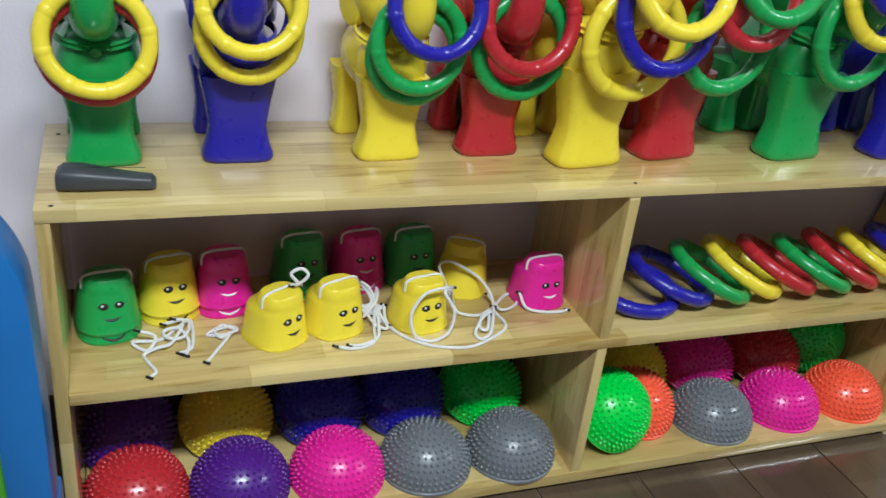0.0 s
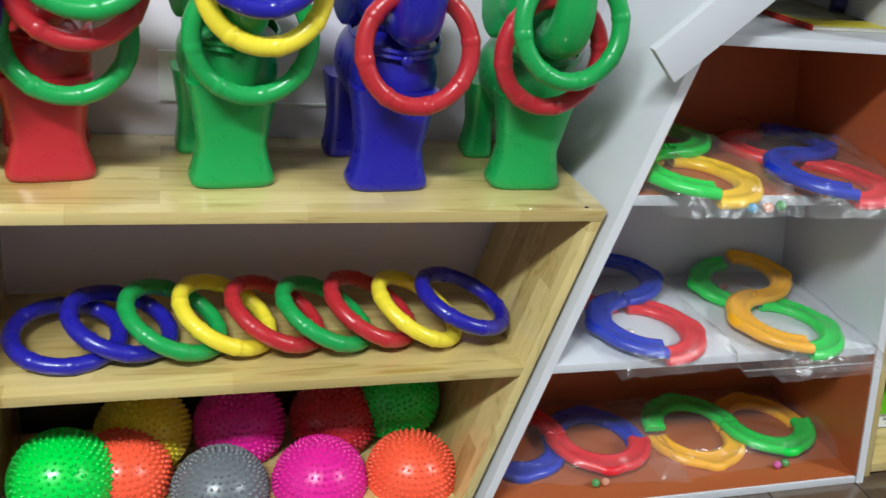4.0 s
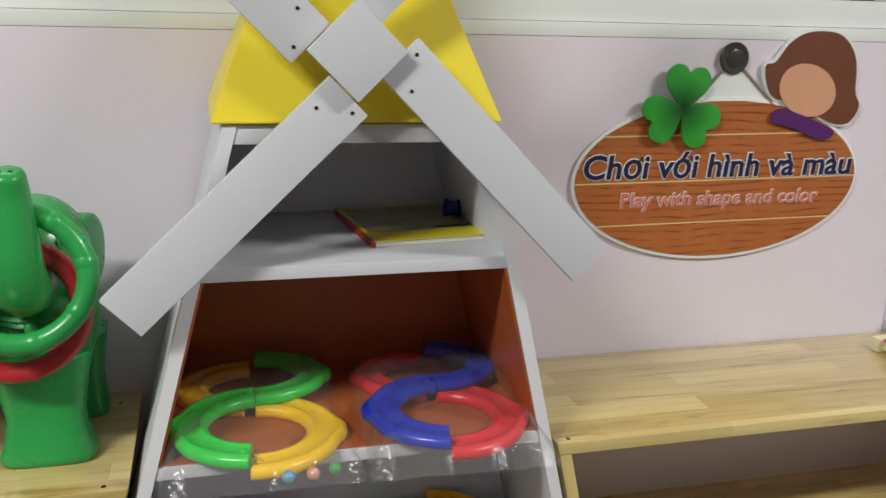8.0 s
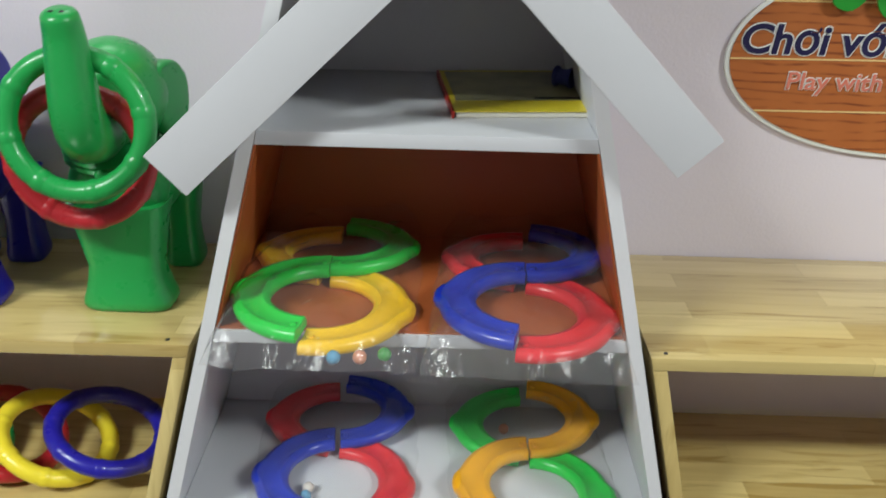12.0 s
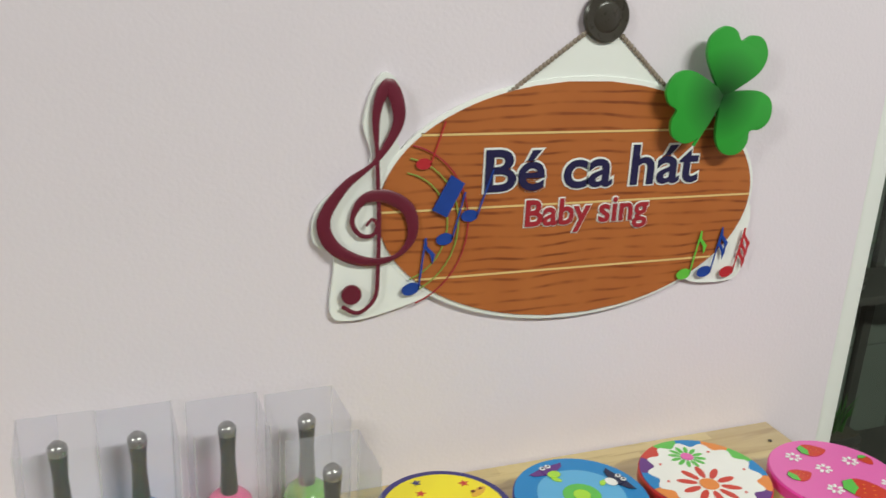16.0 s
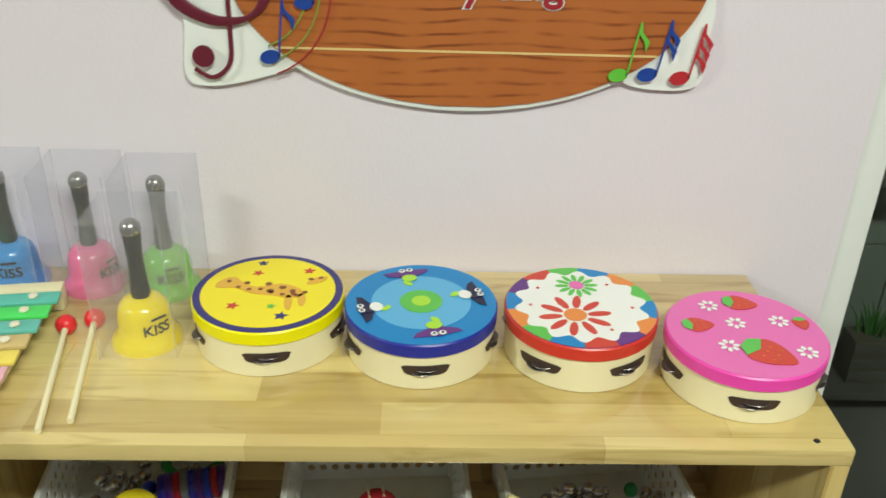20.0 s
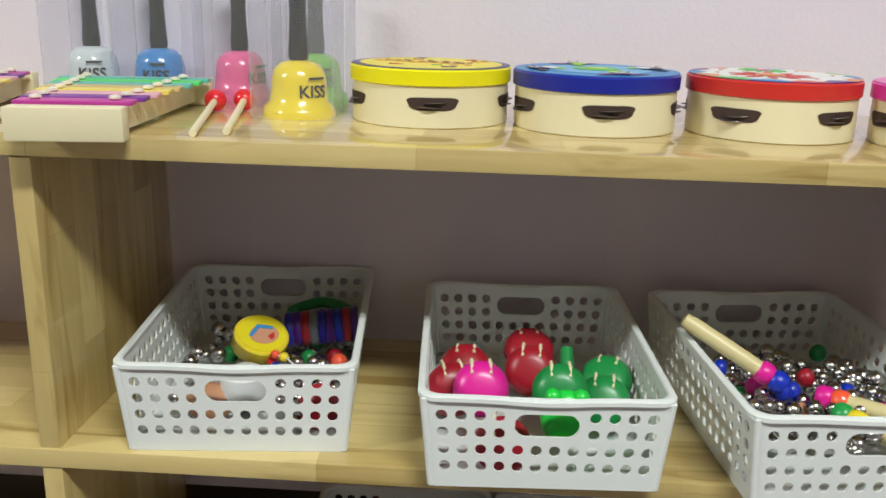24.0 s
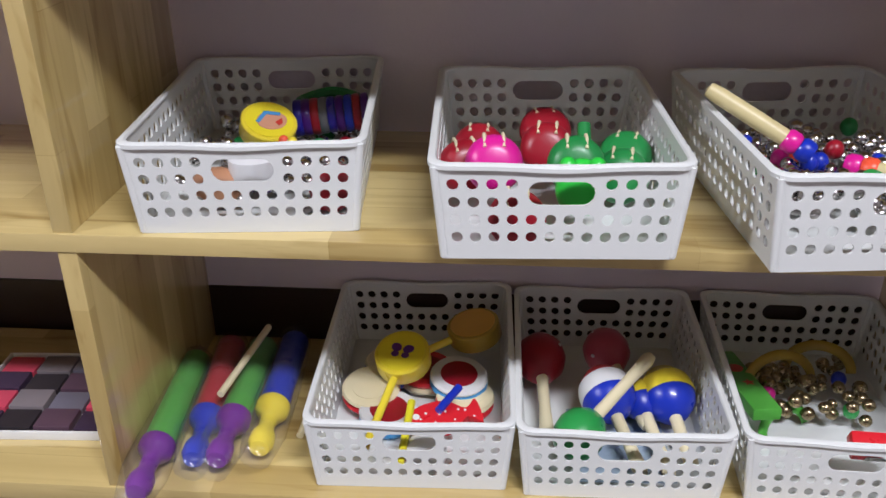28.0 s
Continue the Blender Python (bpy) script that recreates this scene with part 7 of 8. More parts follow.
def drum_rattle(x, y, z, turn, tilt, stick=0.085, fancy=None, color="yellow", rim=None):
    root = thing("rattle_drum", f"{color} wooden rattle drum on a stick", "rattle drum", "rattle drums", Matrix.Translation((x, y, z)) @ pose(0, 0, 0, tilt, 0, turn))
    part("drum", lathe([(0.029, -0.012), (0.031, -0.0095), (0.031, 0.0085), (0.0295, 0.010)], 40), TOY[color], root)
    # on the gold drum the tan disc is yellow with shade mixed in
    part("face_disc", lathe([(0.0265, 0.0102), (0.0265, 0.0108), (0, 0.0108)], 34), PRINT["tan" if color == "gold" else "yellow"], root, "printed disc")
    part("stick", sweep([(0, -0.030, 0), (0, -0.030 - stick, 0)], 0.0045, 12), TOY[rim or color], root)
    if fancy == "butterfly":
        bm = bmesh.new()
        for sx in (-1, 1):
            flat(ell(sx * 0.007, 0.004, 0.0065, 0.0055, 14, sx * 30), 0.011, bm)
            flat(ell(sx * 0.006, -0.005, 0.0045, 0.004, 12), 0.011, bm)
        part("butterfly_print", bm, PRINT["violet"], root, "violet butterfly print")
    if fancy == "cap":
        part("cap_print", prism(ell(0.002, -0.002, 0.017, 0.014, 24), 0.011, 0.0114, 0, None, "z"), plain("peach_print", (0.66, 0.33, 0.20), 0.45, 0.05), root, "peach oval print")
        part("cap_print", prism([(-0.016, 0.001), (0.0, 0.014), (0.016, 0.006), (0.014, 0.002), (0.0, 0.008), (-0.013, -0.002)], 0.0116, 0.012, 0, None, "z"), TOY["sky"], root, "blue curved print")
        part("cap_print", prism([(0.004, -0.006), (0.014, -0.002), (0.011, -0.010), (0.006, -0.012)], 0.0116, 0.012, 0, None, "z"), PRINT["red"], root, "red print")
        part("cord", sweep([(0, -0.028, 0.008), (0.004, -0.055, 0.026), (0.006, -0.082, 0.034)], 0.0011, 6), TOY["white"], root, "white cord")
        for k, c in enumerate(("orange", "yellow")):
            part("bead", ball(0.0055, (0, 0, 0), u=14, v=10), TOY[c], root, f"{c} bead", Matrix.Translation((0.003 * k, -0.035 - 0.013 * k, 0.013 + 0.009 * k)))
        for i, c in enumerate(("scarlet", "royal", "yellow", "royal")):
            part("stripe", lathe([(0.0056, -0.004), (0.006, 0), (0.0056, 0.004)], 14), TOY[c], root, "", Matrix.Translation((0, -0.034 - 0.009 * i, 0)) @ pose(0, 0, 0, 90))
    return root


# upper row
basket(-0.675, 0.008, MID, 5, "jingle rattles and a yellow rattle drum")
jingle_bells(-0.682, 0.152, FU, 0.078, 0.105, 150, 1, ("emerald", "crimson", "royal", "emerald", "orange", "emerald", "purple"))
drum_rattle(-0.688, 0.142, FU + 0.050, 40, 28, 0.06, "cap").scale = (0.88, 0.88, 0.88)
roll = thing("striped_rattle", "blue and red striped cloth rattle roll", "rattle", "", along((-0.672, 0.185, FU + 0.045), (-0.607, 0.196, FU + 0.05)))
for i in range(9):
    part("stripe", lathe([(0.0175, 0.0085 * i), (0.0185, 0.0085 * i + 0.002), (0.0185, 0.0085 * i + 0.0065), (0.0175, 0.0084 * i + 0.0084)], 26), TOY[("blue", "purple", "crimson", "grey", "blue", "purple", "royal", "crimson", "purple")[i]], roll)
solid("jingle_wristband", sweep(smooth_line([(-0.03, 0, 0), (0, 0.026, 0.004), (0.034, 0, 0.002), (0, -0.024, 0)], 6, True), 0.006, 8, None, True), TOY["emerald"], "dark green cloth wristband with bells", "wristband", m=Matrix.Translation((-0.645, 0.225, FU + 0.05)))
solid("round_box", lathe([(0.022, 0), (0.023, 0.004), (0.022, 0.020), (0.012, 0.026), (0, 0.027)], 26), TOY["white"], "white rounded shaker in the basket", "shaker", m=Matrix.Translation((-0.684, 0.07, FU + 0.026)))
solid("peach_shaker", ball(0.02, (0, 0, 0.02), 1.3, 1, 0.9, 20, 14), TOY["peach"], "peach painted egg shaker in the basket", "shaker", m=Matrix.Translation((-0.715, 0.06, FU)))
solid("red_shaker", ball(0.02, (0, 0, 0.02), 1, 1, 1.1, 20, 14), TOY["crimson"], "red egg shaker in the basket", "shaker", m=Matrix.Translation((-0.612, 0.062, FU)))

basket(-0.411, -0.027, MID, 3, "lacquered castanets", 1.02)
for x, y, z, c, ti, tu in ((-0.492, 0.07, 0.050, "crimson", 58, 14), (-0.482, 0.115, 0.050, "crimson", 40, 0), (-0.466, 0.045, 0.063, "pink", 56, 4), (-0.419, 0.12, 0.050, "crimson", 56, -4), (-0.420, 0.155, 0.055, "crimson", 30, 10), (-0.396, 0.055, 0.060, "emerald", 58, 0), (-0.355, 0.07, 0.044, "emerald", 52, -8), (-0.348, 0.11, 0.047, "emerald", 34, -14), (-0.445, 0.015, 0.026, "crimson", 70, 0)):
    castanet(x, y, FU + z - 0.010, c, ti, tu).scale = (0.9, 0.9, 0.9)
solid("green_peg", sweep([(0, 0, 0), (0, 0.02, 0.02)], [0.007, 0.006], 14), TOY["emerald"], "green wooden peg handle in the basket", "peg", m=Matrix.Translation((-0.386, 0.1, FU + 0.045)))


def frog():
    root = thing("frog_castanet", "bright green frog-shaped castanet in the basket", "castanet", "", Matrix.Translation((-0.394, 0.008, FU + 0.048)) @ Matrix.Scale(1.3, 4))
    part("body", ball(0.017, (0, 0, 0), 0.95, 0.6, 1.15, 20, 14), TOY["lime"], root)
    for sx in (-1, 1):
        part("eye_bump", ball(0.0055, (sx * 0.009, -0.003, 0.016), u=12, v=8), TOY["lime"], root)
        part("ear_tab", ball(0.005, (sx * 0.016, 0, 0.009), 1.2, 0.6, 0.8, 10, 8), TOY["yellow"], root)
    return root


frog()
basket(-0.152, -0.030, MID, 6.5, "jingle sticks and coloured bells", 1.06)
jingle_bells(-0.155, 0.115, FU + 0.012, 0.074, 0.09, 230, 5, ("royal", "emerald", "orange", "pink", "royal", "crimson", "emerald", "peach", "royal", "pink", "emerald", "orange", "rose", "royal"))


def jingle_stick(p, q, cols):
    p, q = Vector(p), Vector(q)
    L = (q - p).length
    root = thing("jingle_stick", "jingle stick with a pale wooden handle and coloured grip", "jingle stick", "jingle sticks", along(p, q))
    part("handle", lathe([(0.0, 0), (0.0066, 0.002), (0.0078, 0.012), (0.0080, L * 0.5), (0.0078, L * 0.74)], 18), plain("pale_birch", (0.66, 0.57, 0.29), 0.4, 0.08, 20), root, "pale wooden handle")
    for i, c in enumerate(cols):
        z0 = L * 0.74 + i * 0.014
        part("grip", lathe([(0.0085, z0), (0.0105, z0 + 0.003), (0.0105, z0 + 0.010), (0.0085, z0 + 0.0135)], 18), TOY[c], root)
    return root


jingle_stick((-0.280, 0.12, FU + 0.101), (-0.190, 0.085, FU + 0.052), ("pink", "royal"))
jingle_stick((-0.105, 0.02, FU + 0.03), (-0.14, 0.06, FU + 0.036), ("yellow", "green"))
jingle_stick((-0.1, 0.06, FU + 0.04), (-0.145, 0.09, FU + 0.04), ("orange", "pink"))

# lower row
basket(-0.543, 0.015, 0.034, 2, "wooden rattle drums and clappers")
for x, y, z, c, ti, tu in ((-0.602, 0.15, 0.018, "scarlet", 10, 0), (-0.578, 0.118, 0.010, "sky", 6, 20), (-0.505, 0.170, 0.024, "sky", 8, 30), (-0.497, 0.152, 0.010, "scarlet", 6, 50), (-0.545, 0.195, 0.014, "cream", 5, 10), (-0.585, 0.2, 0.016, "royal", 8, 70)):
    root = thing("clapper", f"{c} painted wooden disc clapper", "clapper", "clappers", Matrix.Translation((x, y, FL + z)) @ pose(0, 0, 0, ti, 0, tu))
    part("disc", lathe([(0.031, -0.004), (0.033, 0), (0.031, 0.004)], 32), TOY[c], root)
    part("disc", lathe([(0.031, 0.005), (0.033, 0.009), (0.031, 0.012)], 32), TOY["cream" if c in ("scarlet", "royal") else "scarlet" if c == "cream" else "white"], root, "painted disc")
    part("centre_print", lathe([(0.021, 0.0122), (0.021, 0.0128), (0, 0.0128)], 28), TOY["crimson" if c in ("cream", "sky") else "sky" if c == "royal" else "cream"], root, "round printed centre")
drum_rattle(-0.567, 0.165, FL + 0.058, -14, 20, 0.10, "butterfly")
# a yellow drum at the back; its gold colour has the shade painted in
drum_rattle(-0.490, 0.222, FL + 0.062, -62, 12, 0.045, None, "gold", "yellow")


def fish():
    root = thing("fish_clapper", "red spotted wooden fish clapper", "clapper", "clappers", Matrix.Translation((-0.52, 0.085, FL + 0.032)) @ pose(0, 0, 0, 12, 0, 20))
    out = smooth_line([(-0.036, 0, 0), (-0.018, 0.018, 0), (0.012, 0.02, 0), (0.03, 0.006, 0), (0.044, 0.016, 0), (0.044, -0.016, 0), (0.03, -0.006, 0), (0.012, -0.02, 0), (-0.018, -0.018, 0)], 4, True)
    part("body", prism([(v.x, v.y) for v in out], 0, 0.008, 0.001, None, "z"), TOY["scarlet"], root)
    bm = bmesh.new()
    for i in range(9):
        flat(ell(-0.02 + 0.007 * i, 0.008 * math.sin(2.2 * i), 0.0014, 0.0014, 8), 0.0082, bm)
    part("spots", bm, PRINT["white"], root, "white spots")
    part("eye_spot", prism(ell(-0.024, 0.004, 0.004, 0.004, 14), 0.0082, 0.0088, 0, None, "z"), PRINT["white"], root)
    part("fin_stick", sweep([(0.0, 0.004, 0.012), (0.03, 0.03, 0.014)], 0.0045, 10), TOY["royal"], root)
    return root


fish()
solid("yellow_stick", sweep([(-0.55, 0.1, FL + 0.045), (-0.553, 0.02, FL + 0.028)], 0.0042, 10), plain("bright_yellow_stick", (0.78, 0.72, 0.02), 0.35), "yellow wooden rattle stick", "stick")
solid("white_clapper", lathe([(0.02, 0), (0.022, 0.004), (0.02, 0.012), (0, 0.013)], 24), TOY["white"], "white wooden disc in the basket", "clapper", "clappers", Matrix.Translation((-0.53, 0.05, FL + 0.02)) @ pose(0, 0, 0, 70))

basket(-0.335, 0.014, 0.034, 1, "painted maracas")
maraca((-0.406, 0.095, FL + 0.014), (-0.412, 0.205, FL + 0.036), "crimson", None, 0.029, True)
maraca((-0.3, 0.105, FL + 0.02), (-0.335, 0.222, FL + 0.038), "rose", None, 0.027, True)
maraca((-0.315, 0.028, FL + 0.022), (-0.342, 0.13, FL + 0.042), "royal", ("white", "scarlet"), 0.030)
maraca((-0.262, 0.05, FL + 0.016), (-0.276, 0.142, FL + 0.036), "royal", ("yellow", "yellow"), 0.030)
maraca((-0.296, 0.155, FL + 0.078), (-0.375, 0.06, FL + 0.044), "green", None, 0.026)
maraca((-0.285, 0.04, FL + 0.012), (-0.305, 0.14, FL + 0.03), "royal", ("yellow", "yellow"), 0.022)
solid("instruction_card", box(-0.05, 0.05, -0.06, 0.06, 0, 0.0012, 0), plain("printed_card", (0.35, 0.45, 0.55), 0.5, 0.5, 60), "blue and white printed card under the maracas", "card", m=Matrix.Translation((-0.33, 0.1, FL + 0.0005)) @ pose(0, 0, 0, 0, 0, 3))

basket(-0.121, 0.014, 0.034, -1, "jingle bands and tambourine pieces")
jingle_bells(-0.115, 0.19, FL + 0.008, 0.055, 0.055, 60, 9, ("green", "royal", "pink"), "brass")


def clapper_bar():
    root = thing("castanet_bar", "green wooden castanet bar with printed ladybirds", "castanet", "", Matrix.Translation((-0.192, 0.168, FL + 0.038)) @ pose(0, 0, 0, -8, 0, 8) @ Matrix.Scale(1.18, 4))
    part("bar", box(-0.013, 0.013, -0.06, 0.06, -0.006, 0.006, 0.003), TOY["leaf"], root)
    bm = bmesh.new()
    flat(ell(0, 0.02, 0.008, 0.008, 18), 0.0062, bm)
    flat(star_pts(0.002, -0.01, 0.006), 0.0062, bm)
    part("print", bm, PRINT["red"], root, "red printed ladybird and star")
    return root


clapper_bar()
for x, y, z, c, r, tu in ((-0.145, 0.19, 0.055, "gold", 0.042, 20), (-0.09, 0.23, 0.05, "gold", 0.036, -10), (-0.150, 0.135, 0.034, "leaf", 0.030, 30)):
    pts = [(r * math.cos(t), r * math.sin(t) * 0.5, 0.6 * r * math.sin(t)) for t in (math.pi * i / 16 for i in range(17))]
    solid("jingle_band", sweep(pts, 0.006, 10, None, False, 0.5), TOY[c], f"{c} plastic jingle hand band", "jingle band", "jingle bands", Matrix.Translation((x, y, FL + z - 0.03)) @ pose(0, 0, 0, 20, 0, tu))


def harmonica():
    root = thing("harmonica", "red toy harmonica with a silver grille", "harmonica", "", Matrix.Translation((-0.088, 0.038, FL + 0.060)) @ pose(0, 0, 0, 30, 0, -3))
    part("body", box(-0.034, 0.034, -0.012, 0.012, -0.009, 0.009, 0.004), TOY["scarlet"], root)
    part("grille", box(-0.022, 0.022, -0.0135, -0.0122, -0.004, 0.004, 0.001), STEEL, root, "silver grille")
    return root


harmonica()

# ---- bagged toy whistles on the bottom board ----


def whistle(p, q, tube, grip, label):
    p, q = Vector(p), Vector(q)
    L = (q - p).length
    root = thing("slide_whistle", label, "whistle", "bagged whistles", along(p, q))
    part("grip", lathe([(0, 0.0), (0.010, 0.002), (0.0135, 0.010), (0.013, 0.022), (0.0085, 0.034), (0.0095, 0.052), (0.016, 0.062), (0.0185, 0.066), (0.0185, 0.075)], 24), TOY[grip], root)
    part("tube", lathe([(0.016, 0.0755), (0.0165, 0.078), (0.0165, L - 0.004), (0.014, L)], 26), TOY[tube], root)
    part("mark", ball(0.003, (0, 0, 0), 1, 1, 0.4, 10, 6), TOY["royal"], root, "", Matrix.Translation((0, -0.0165, 0.095)))
    bag = part("bag", lathe([(0.004, -0.022), (0.016, -0.012), (0.0215, 0.03), (0.0225, L * 0.6), (0.02, L), (0.006, L + 0.02)], 14), BAG, root, "clear plastic sleeve")
    for v in bag.data.vertices:
        v.co += Vector((noise.noise(v.co * 60), noise.noise(v.co * 60 + Vector((5, 0, 0))), 0)) * 0.0035
    bag.visible_shadow = False
    return root


zb = 0.034 + 0.0235
whistle((-0.803, -0.034, zb), (-0.820, 0.20, zb), "leaf", "violet", "green and purple plastic whistle in a clear bag")
whistle((-0.764, 0.018, zb), (-0.788, 0.235, zb), "red", "royal", "faded red and blue plastic whistle in a clear bag")
whistle((-0.738, 0.014, zb + 0.004), (-0.748, 0.235, zb), "leaf", "violet", "green and purple plastic whistle in a clear bag")
whistle((-0.702, 0.04, zb), (-0.712, 0.25, zb), "royal", "yellow", "blue and yellow plastic whistle in a clear bag")
for a, b in (((-0.752, 0.085, 0.092), (-0.735, 0.22, 0.094)), ((-0.672, 0.09, 0.038), (-0.668, 0.24, 0.038))):
    solid("wooden_stick", sweep([a, b], 0.004, 10), CREAM, "thin pale wooden stick by the whistles", "stick", "wooden sticks")

# the baskets, their contents and the whistles stand a little nearer the divider
for ob in list(scene.objects):
    if ob not in STOOD and not ob.parent:
        ob.location.x -= 0.016

# ---- things beside the shelf and on the wall ----


def play_panel():
    root = thing("play_panel", "blue and green moulded plastic play panel beside the shelf", "play panel", m=Matrix.Translation((-4.064, -0.06, 0)))
    bl, gr = plain("marine_blue_plastic", (0.02, 0.15, 0.44), 0.35, 0.08, 6, 0.05, 80), plain("leaf_green_plastic", (0.10, 0.42, 0.02), 0.35, 0.06, 6)
    o = smooth_line([(0.022, 0, 0.2), (0.022, 0, 0.48), (0.012, 0, 0.57), (-0.03, 0, 0.635), (-0.1, 0, 0.675), (-0.2, 0, 0.69)], 6)
    pts = [(v.x, v.z) for v in o] + [(-0.2, 0.62), (-0.1, 0.6), (-0.055, 0.55), (-0.035, 0.48), (-0.03, 0.2)]
    part("frame", prism(pts, -0.05, 0.03, 0.006), bl, root, "marine blue moulded frame")
    part("infill", prism([(-0.031, 0.2), (-0.036, 0.48), (-0.06, 0.545), (-0.2, 0.6), (-0.2, 0.2)], -0.035, 0.02, 0.004), gr, root, "leaf green infill")
    part("foot", box(-0.035, 0.026, -0.07, 0.045, 0.0, 0.199, 0.008), plain("light_blue_plastic", (0.02, 0.17, 0.50), 0.35, 0.06, 6), root, "lighter blue foot block")
    part("foot", box(-0.2, -0.036, -0.06, 0.04, 0.0, 0.199, 0.008), plain("lime_foot_plastic", (0.17, 0.62, 0.06), 0.35, 0.06, 6), root, "lime green foot block")
    return root


play_panel()


def wall_socket():
    root = thing("wall_socket", "white double wall socket behind the elephants", "socket", m=Matrix.Translation((-2.912, WALL_Y, 0.69)))
    part("plate", box(-0.036, 0.036, -0.009, 0, -0.04, 0.04, 0.003), WHITE_PAINT, root)
    for dz in (-0.017, 0.017):
        for dx in (-0.007, 0.007):
            part("pin_hole", box(dx - 0.0022, dx + 0.0022, -0.0096, -0.0091, dz - 0.004, dz + 0.004, 0), TOY["black"], root)
    part("cable", sweep(smooth_line([(0.03, -0.004, -0.034), (0.09, -0.004, -0.038), (0.2, -0.004, -0.04), (0.36, -0.004, -0.041)], 4), 0.003, 8), WHITE_PAINT, root, "white cable")
    return root


wall_socket()
p = tagged(part("poster", box(-4.22, -4.097, WALL_Y - 0.004, WALL_Y, 0.70, 1.0, 0.001), FOAM, None), "white notice with a red border on the wall", "poster")
part("border_line", box(-0.012, -0.006, -0.001, 0, 0, 0.2, 0), RED_INK, p, "", Matrix.Translation((-4.095, WALL_Y - 0.0042, 0.74)))

# next room, past the window
cab = thing("cabinet", "grey-green cabinet in the next room behind the window", "cabinet", m=Matrix.Translation((-1.95, 1.05, -0.2)))
GREY_GREEN = plain("grey_green_board", (0.27, 0.31, 0.27), 0.5, 0.06, 4)
part("body", box(-0.6, 0.6, -0.13, 0.145, 0.0, 2.1, 0.004), GREY_GREEN, cab)
for sx in (-1, 1):
    door = part("door", box(sx * 0.3 - 0.297, sx * 0.3 + 0.297, -0.15, -0.131, 0.02, 2.08, 0.003), GREY_GREEN, cab)
    part("handle", box(-sx * 0.02 - 0.006 + sx * 0.04, -sx * 0.02 + 0.006 + sx * 0.04, -0.172, -0.1505, 1.0, 1.12, 0.002), STEEL, door, "steel bar handle")
sw = thing("wall_switch", "white wall switch on the lilac wall behind the window", "switch", m=Matrix.Translation((-1.167, 1.2, 1.225)))
part("plate", box(-0.045, 0.045, -0.009, 0, -0.035, 0.035, 0.003), WHITE_PAINT, sw)
part("rocker", box(-0.018, 0.018, -0.0125, -0.0091, -0.018, 0.018, 0.001), WHITE_PAINT, sw)

# outside, past the glass door
slab("ground", -7.5, 3.5, WALL_Y + 0.2, 1.2, -0.3, -0.2, plain("outside_concrete", (0.12, 0.12, 0.11), 0.8, 0.2, 3, 0.3, 60), "dim concrete ground outside", "ground")
tile = mesh_of(box(-0.147, 0.147, 0, 0.006, -0.147, 0.147, 0.001, seg=1), "tile", plain("grey_green_wall_tile", (0.20, 0.225, 0.19), 0.45, 0.2, 4))
wall_out = tagged(thing("tiled_wall", "dim grey-green tiled wall outside the door", "wall"), kind="structure")
for i in range(6):
    for j in range(6):
        part("tile", tile, None, wall_out, "", Matrix.Translation((0.25 + 0.298 * i, 1.193, 0.02 + 0.298 * j)))
RACK = plain("dark_rack_timber", (0.075, 0.072, 0.062), 0.7, 0.3, 12)
GRASS = plain("pot_grass", (0.05, 0.16, 0.03), 0.5, 0.3, 30)


def planter(x, y, z, w, h, n, tall, seed):
    """A slatted box with a tuft of blades."""
    rnd = random.Random(seed)
    root = thing("planter", "dim slatted planter of green grass outside the door", "planter", "planters", Matrix.Translation((x, y, z)))
    part("box", box(-w / 2, w / 2, -w / 3, w / 3, 0, h, 0.003), plain("planter_box", (0.085, 0.075, 0.055), 0.8, 0.3, 20), root)
    for k in range(3):
        part("slat", box(-w / 2 - 0.002, w / 2 + 0.002, -w / 3 - 0.006, -w / 3 - 0.0005, h * (0.1 + 0.31 * k), h * (0.3 + 0.31 * k), 0.001), RACK, root)
    bm = bmesh.new()
    for k in range(n):
        a, r, t = rnd.uniform(0, 6.28), rnd.uniform(0, w * 0.35), rnd.uniform(0.5, 1.0) * tall
        b = Vector((r * math.cos(a), r * math.sin(a) * 0.6, h))
        d = Vector((math.cos(a), math.sin(a), 0)) * t * rnd.uniform(0.1, 0.6)
        sweep([b, b + d * 0.35 + Vector((0, 0, t * 0.6)), b + d + Vector((0, 0, t))], [0.003, 0.0024, 0.0004], 5, bm)
    tagged(part("grass_tuft", bm, GRASS, root, "green grass tuft"), kind="stuff")
    return root


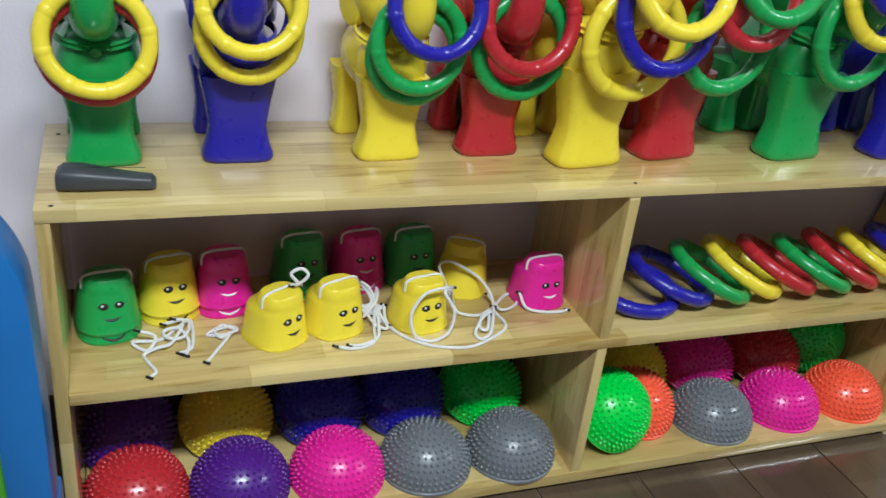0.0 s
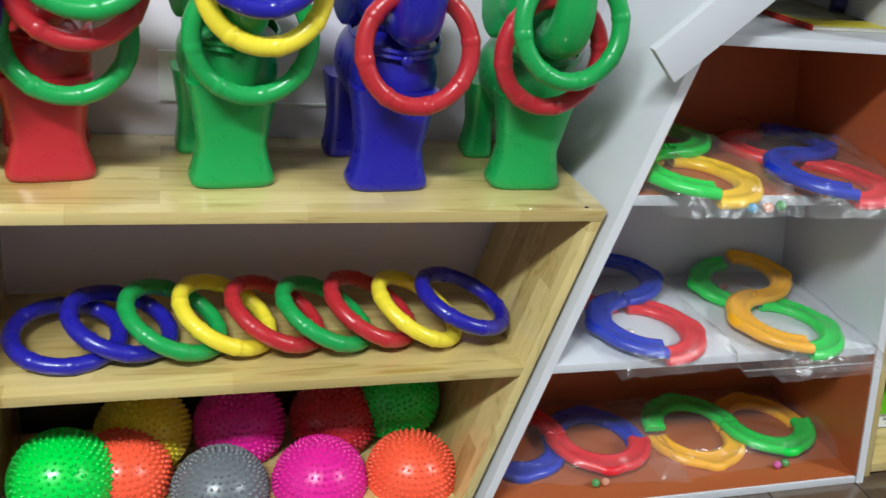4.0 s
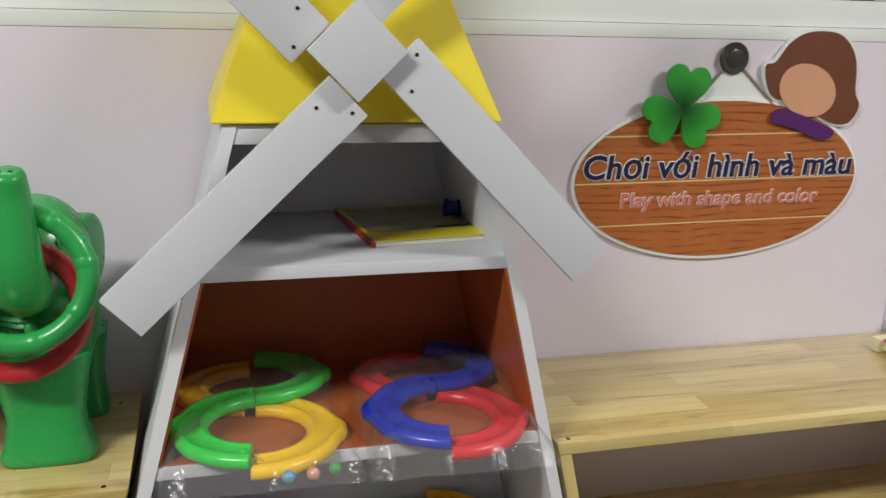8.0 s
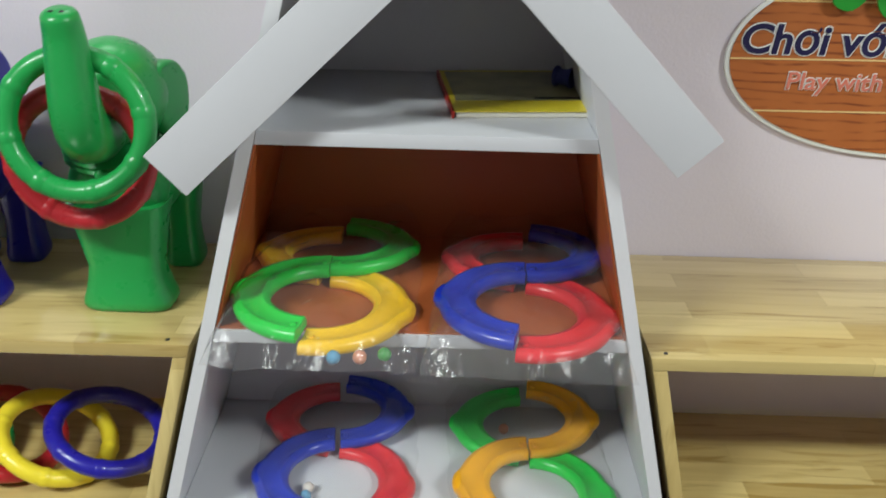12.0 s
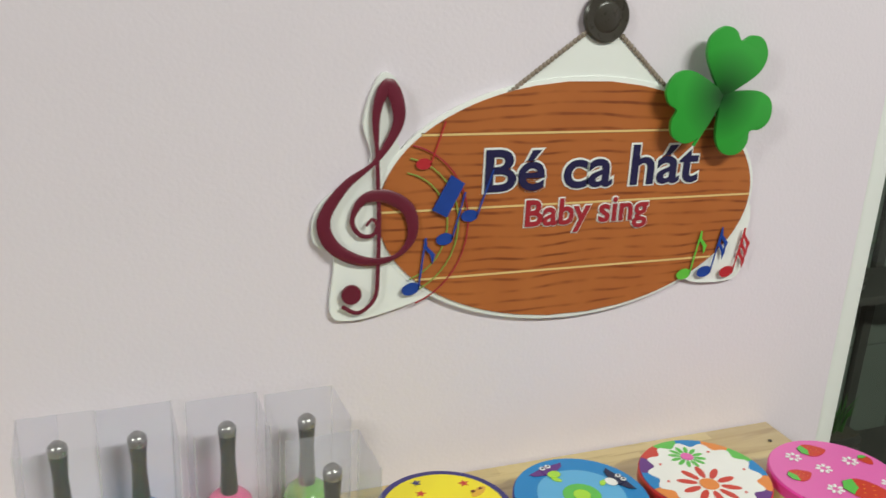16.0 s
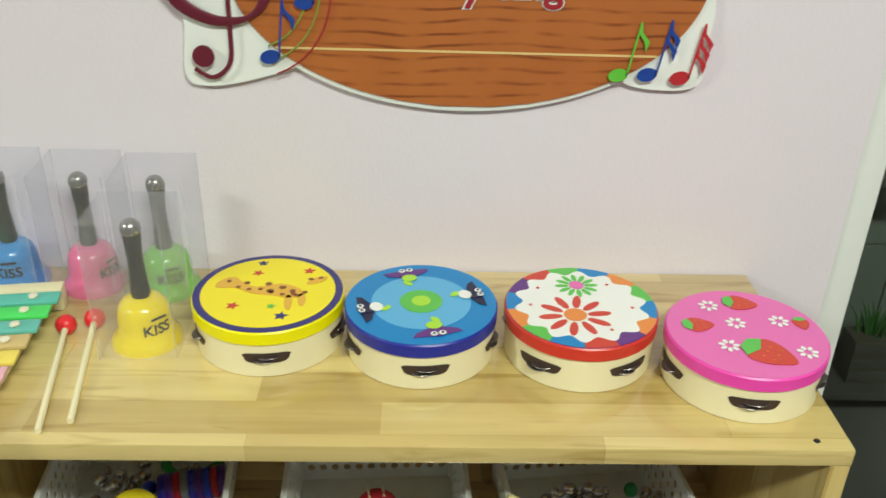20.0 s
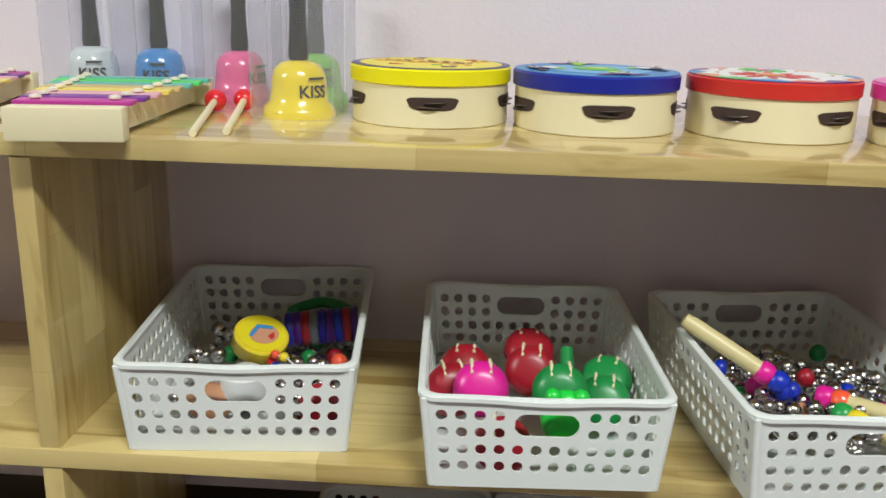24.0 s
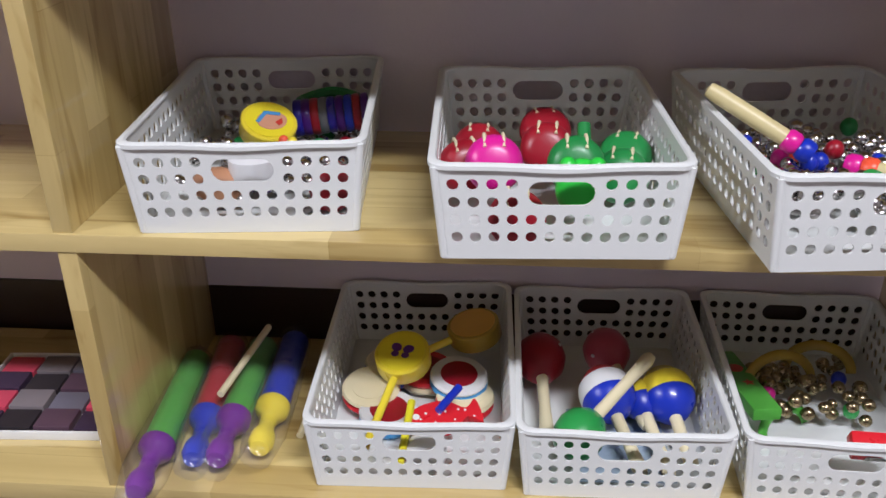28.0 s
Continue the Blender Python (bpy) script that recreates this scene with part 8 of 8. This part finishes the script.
rack = thing("plant_rack", "dark timber plant rack against the outside wall", "rack", "", Matrix.Translation((0.95, 1.08, -0.2)))
for z in (0.08, 0.60):
    part("ledge", box(-0.55, 0.9, -0.09, 0.09, z, z + 0.022, 0.002), RACK, rack)
for x in (-0.54, 0.15, 0.84):
    part("post", box(x, x + 0.03, 0.0905, 0.11, 0, 1.0, 0.002), RACK, rack)
for x, zz, w, h, t, sd in ((0.52, 0.422, 0.11, 0.07, 0.10, 1), (0.70, 0.422, 0.12, 0.06, 0.13, 2), (0.86, 0.422, 0.1, 0.07, 0.1, 3), (0.62, -0.098, 0.1, 0.11, 0.08, 4), (0.78, -0.098, 0.11, 0.13, 0.07, 5), (0.95, -0.098, 0.11, 0.1, 0.1, 6)):
    planter(x, 1.06, zz, w, h, 26, t, sd)

# ---- floor planks: the near ones are pieces, all lie on one sheet ----
PLANK = wood("floor_plank_tile", (0.105, 0.071, 0.045), (0.058, 0.038, 0.024), 0.4, "y", 0.5, 0.8)
PW, PL = 0.205, 0.9
Y_END = WALL_Y - 0.004


def plank_box(x, y0, y1, bm=None, bev=0.0008):
    return box(x - PW / 2 + 0.0015, x + PW / 2 - 0.0015, y0 + 0.0015, y1 - 0.0015, -0.0038, 0, bev, bm, 1)


rest = bmesh.new()
shared = {}
for i in range(44):
    for j in range(8):
        cx, y0 = -6.6525 + PW * i, -5.8 + PL * j + (0.45 if i % 2 else 0.0)
        y1 = min(y0 + PL, Y_END)
        if y1 - y0 < 0.02 or cx > 2.2:
            continue
        if -4.6 < cx < 0.8 and y1 > -1.2:
            key = round(y1 - y0, 3)
            if key not in shared:
                shared[key] = mesh_of(plank_box(0, 0, key), "plank", PLANK)
            part("plank", shared[key], None, floor, "", Matrix.Translation((cx, y0, 0)))
        else:
            plank_box(cx, y0, y1, rest, 0)
tagged(part("planks", rest, PLANK, floor), kind="stuff")
# loose marbles in the corner of a bag that droops before the low shelf
for k, (mx, my, mz, c) in enumerate(((-2.332, -0.034, 0.0098, "pink"), (-2.314, -0.038, 0.0098, "white"), (-2.322, -0.05, 0.0098, "pink"), (-2.326, -0.039, 0.0262, "white"))):
    solid("marble", ball(0.0095, (0, 0, 0), u=16, v=10), plain("pearl_pink_marble", (0.72, 0.42, 0.46), 0.2, 0.2, 80) if c == "pink" else TOY["white"], "pearly marble in a bag corner on the floor", "marble", "loose marbles", Matrix.Translation((mx, my, mz)))
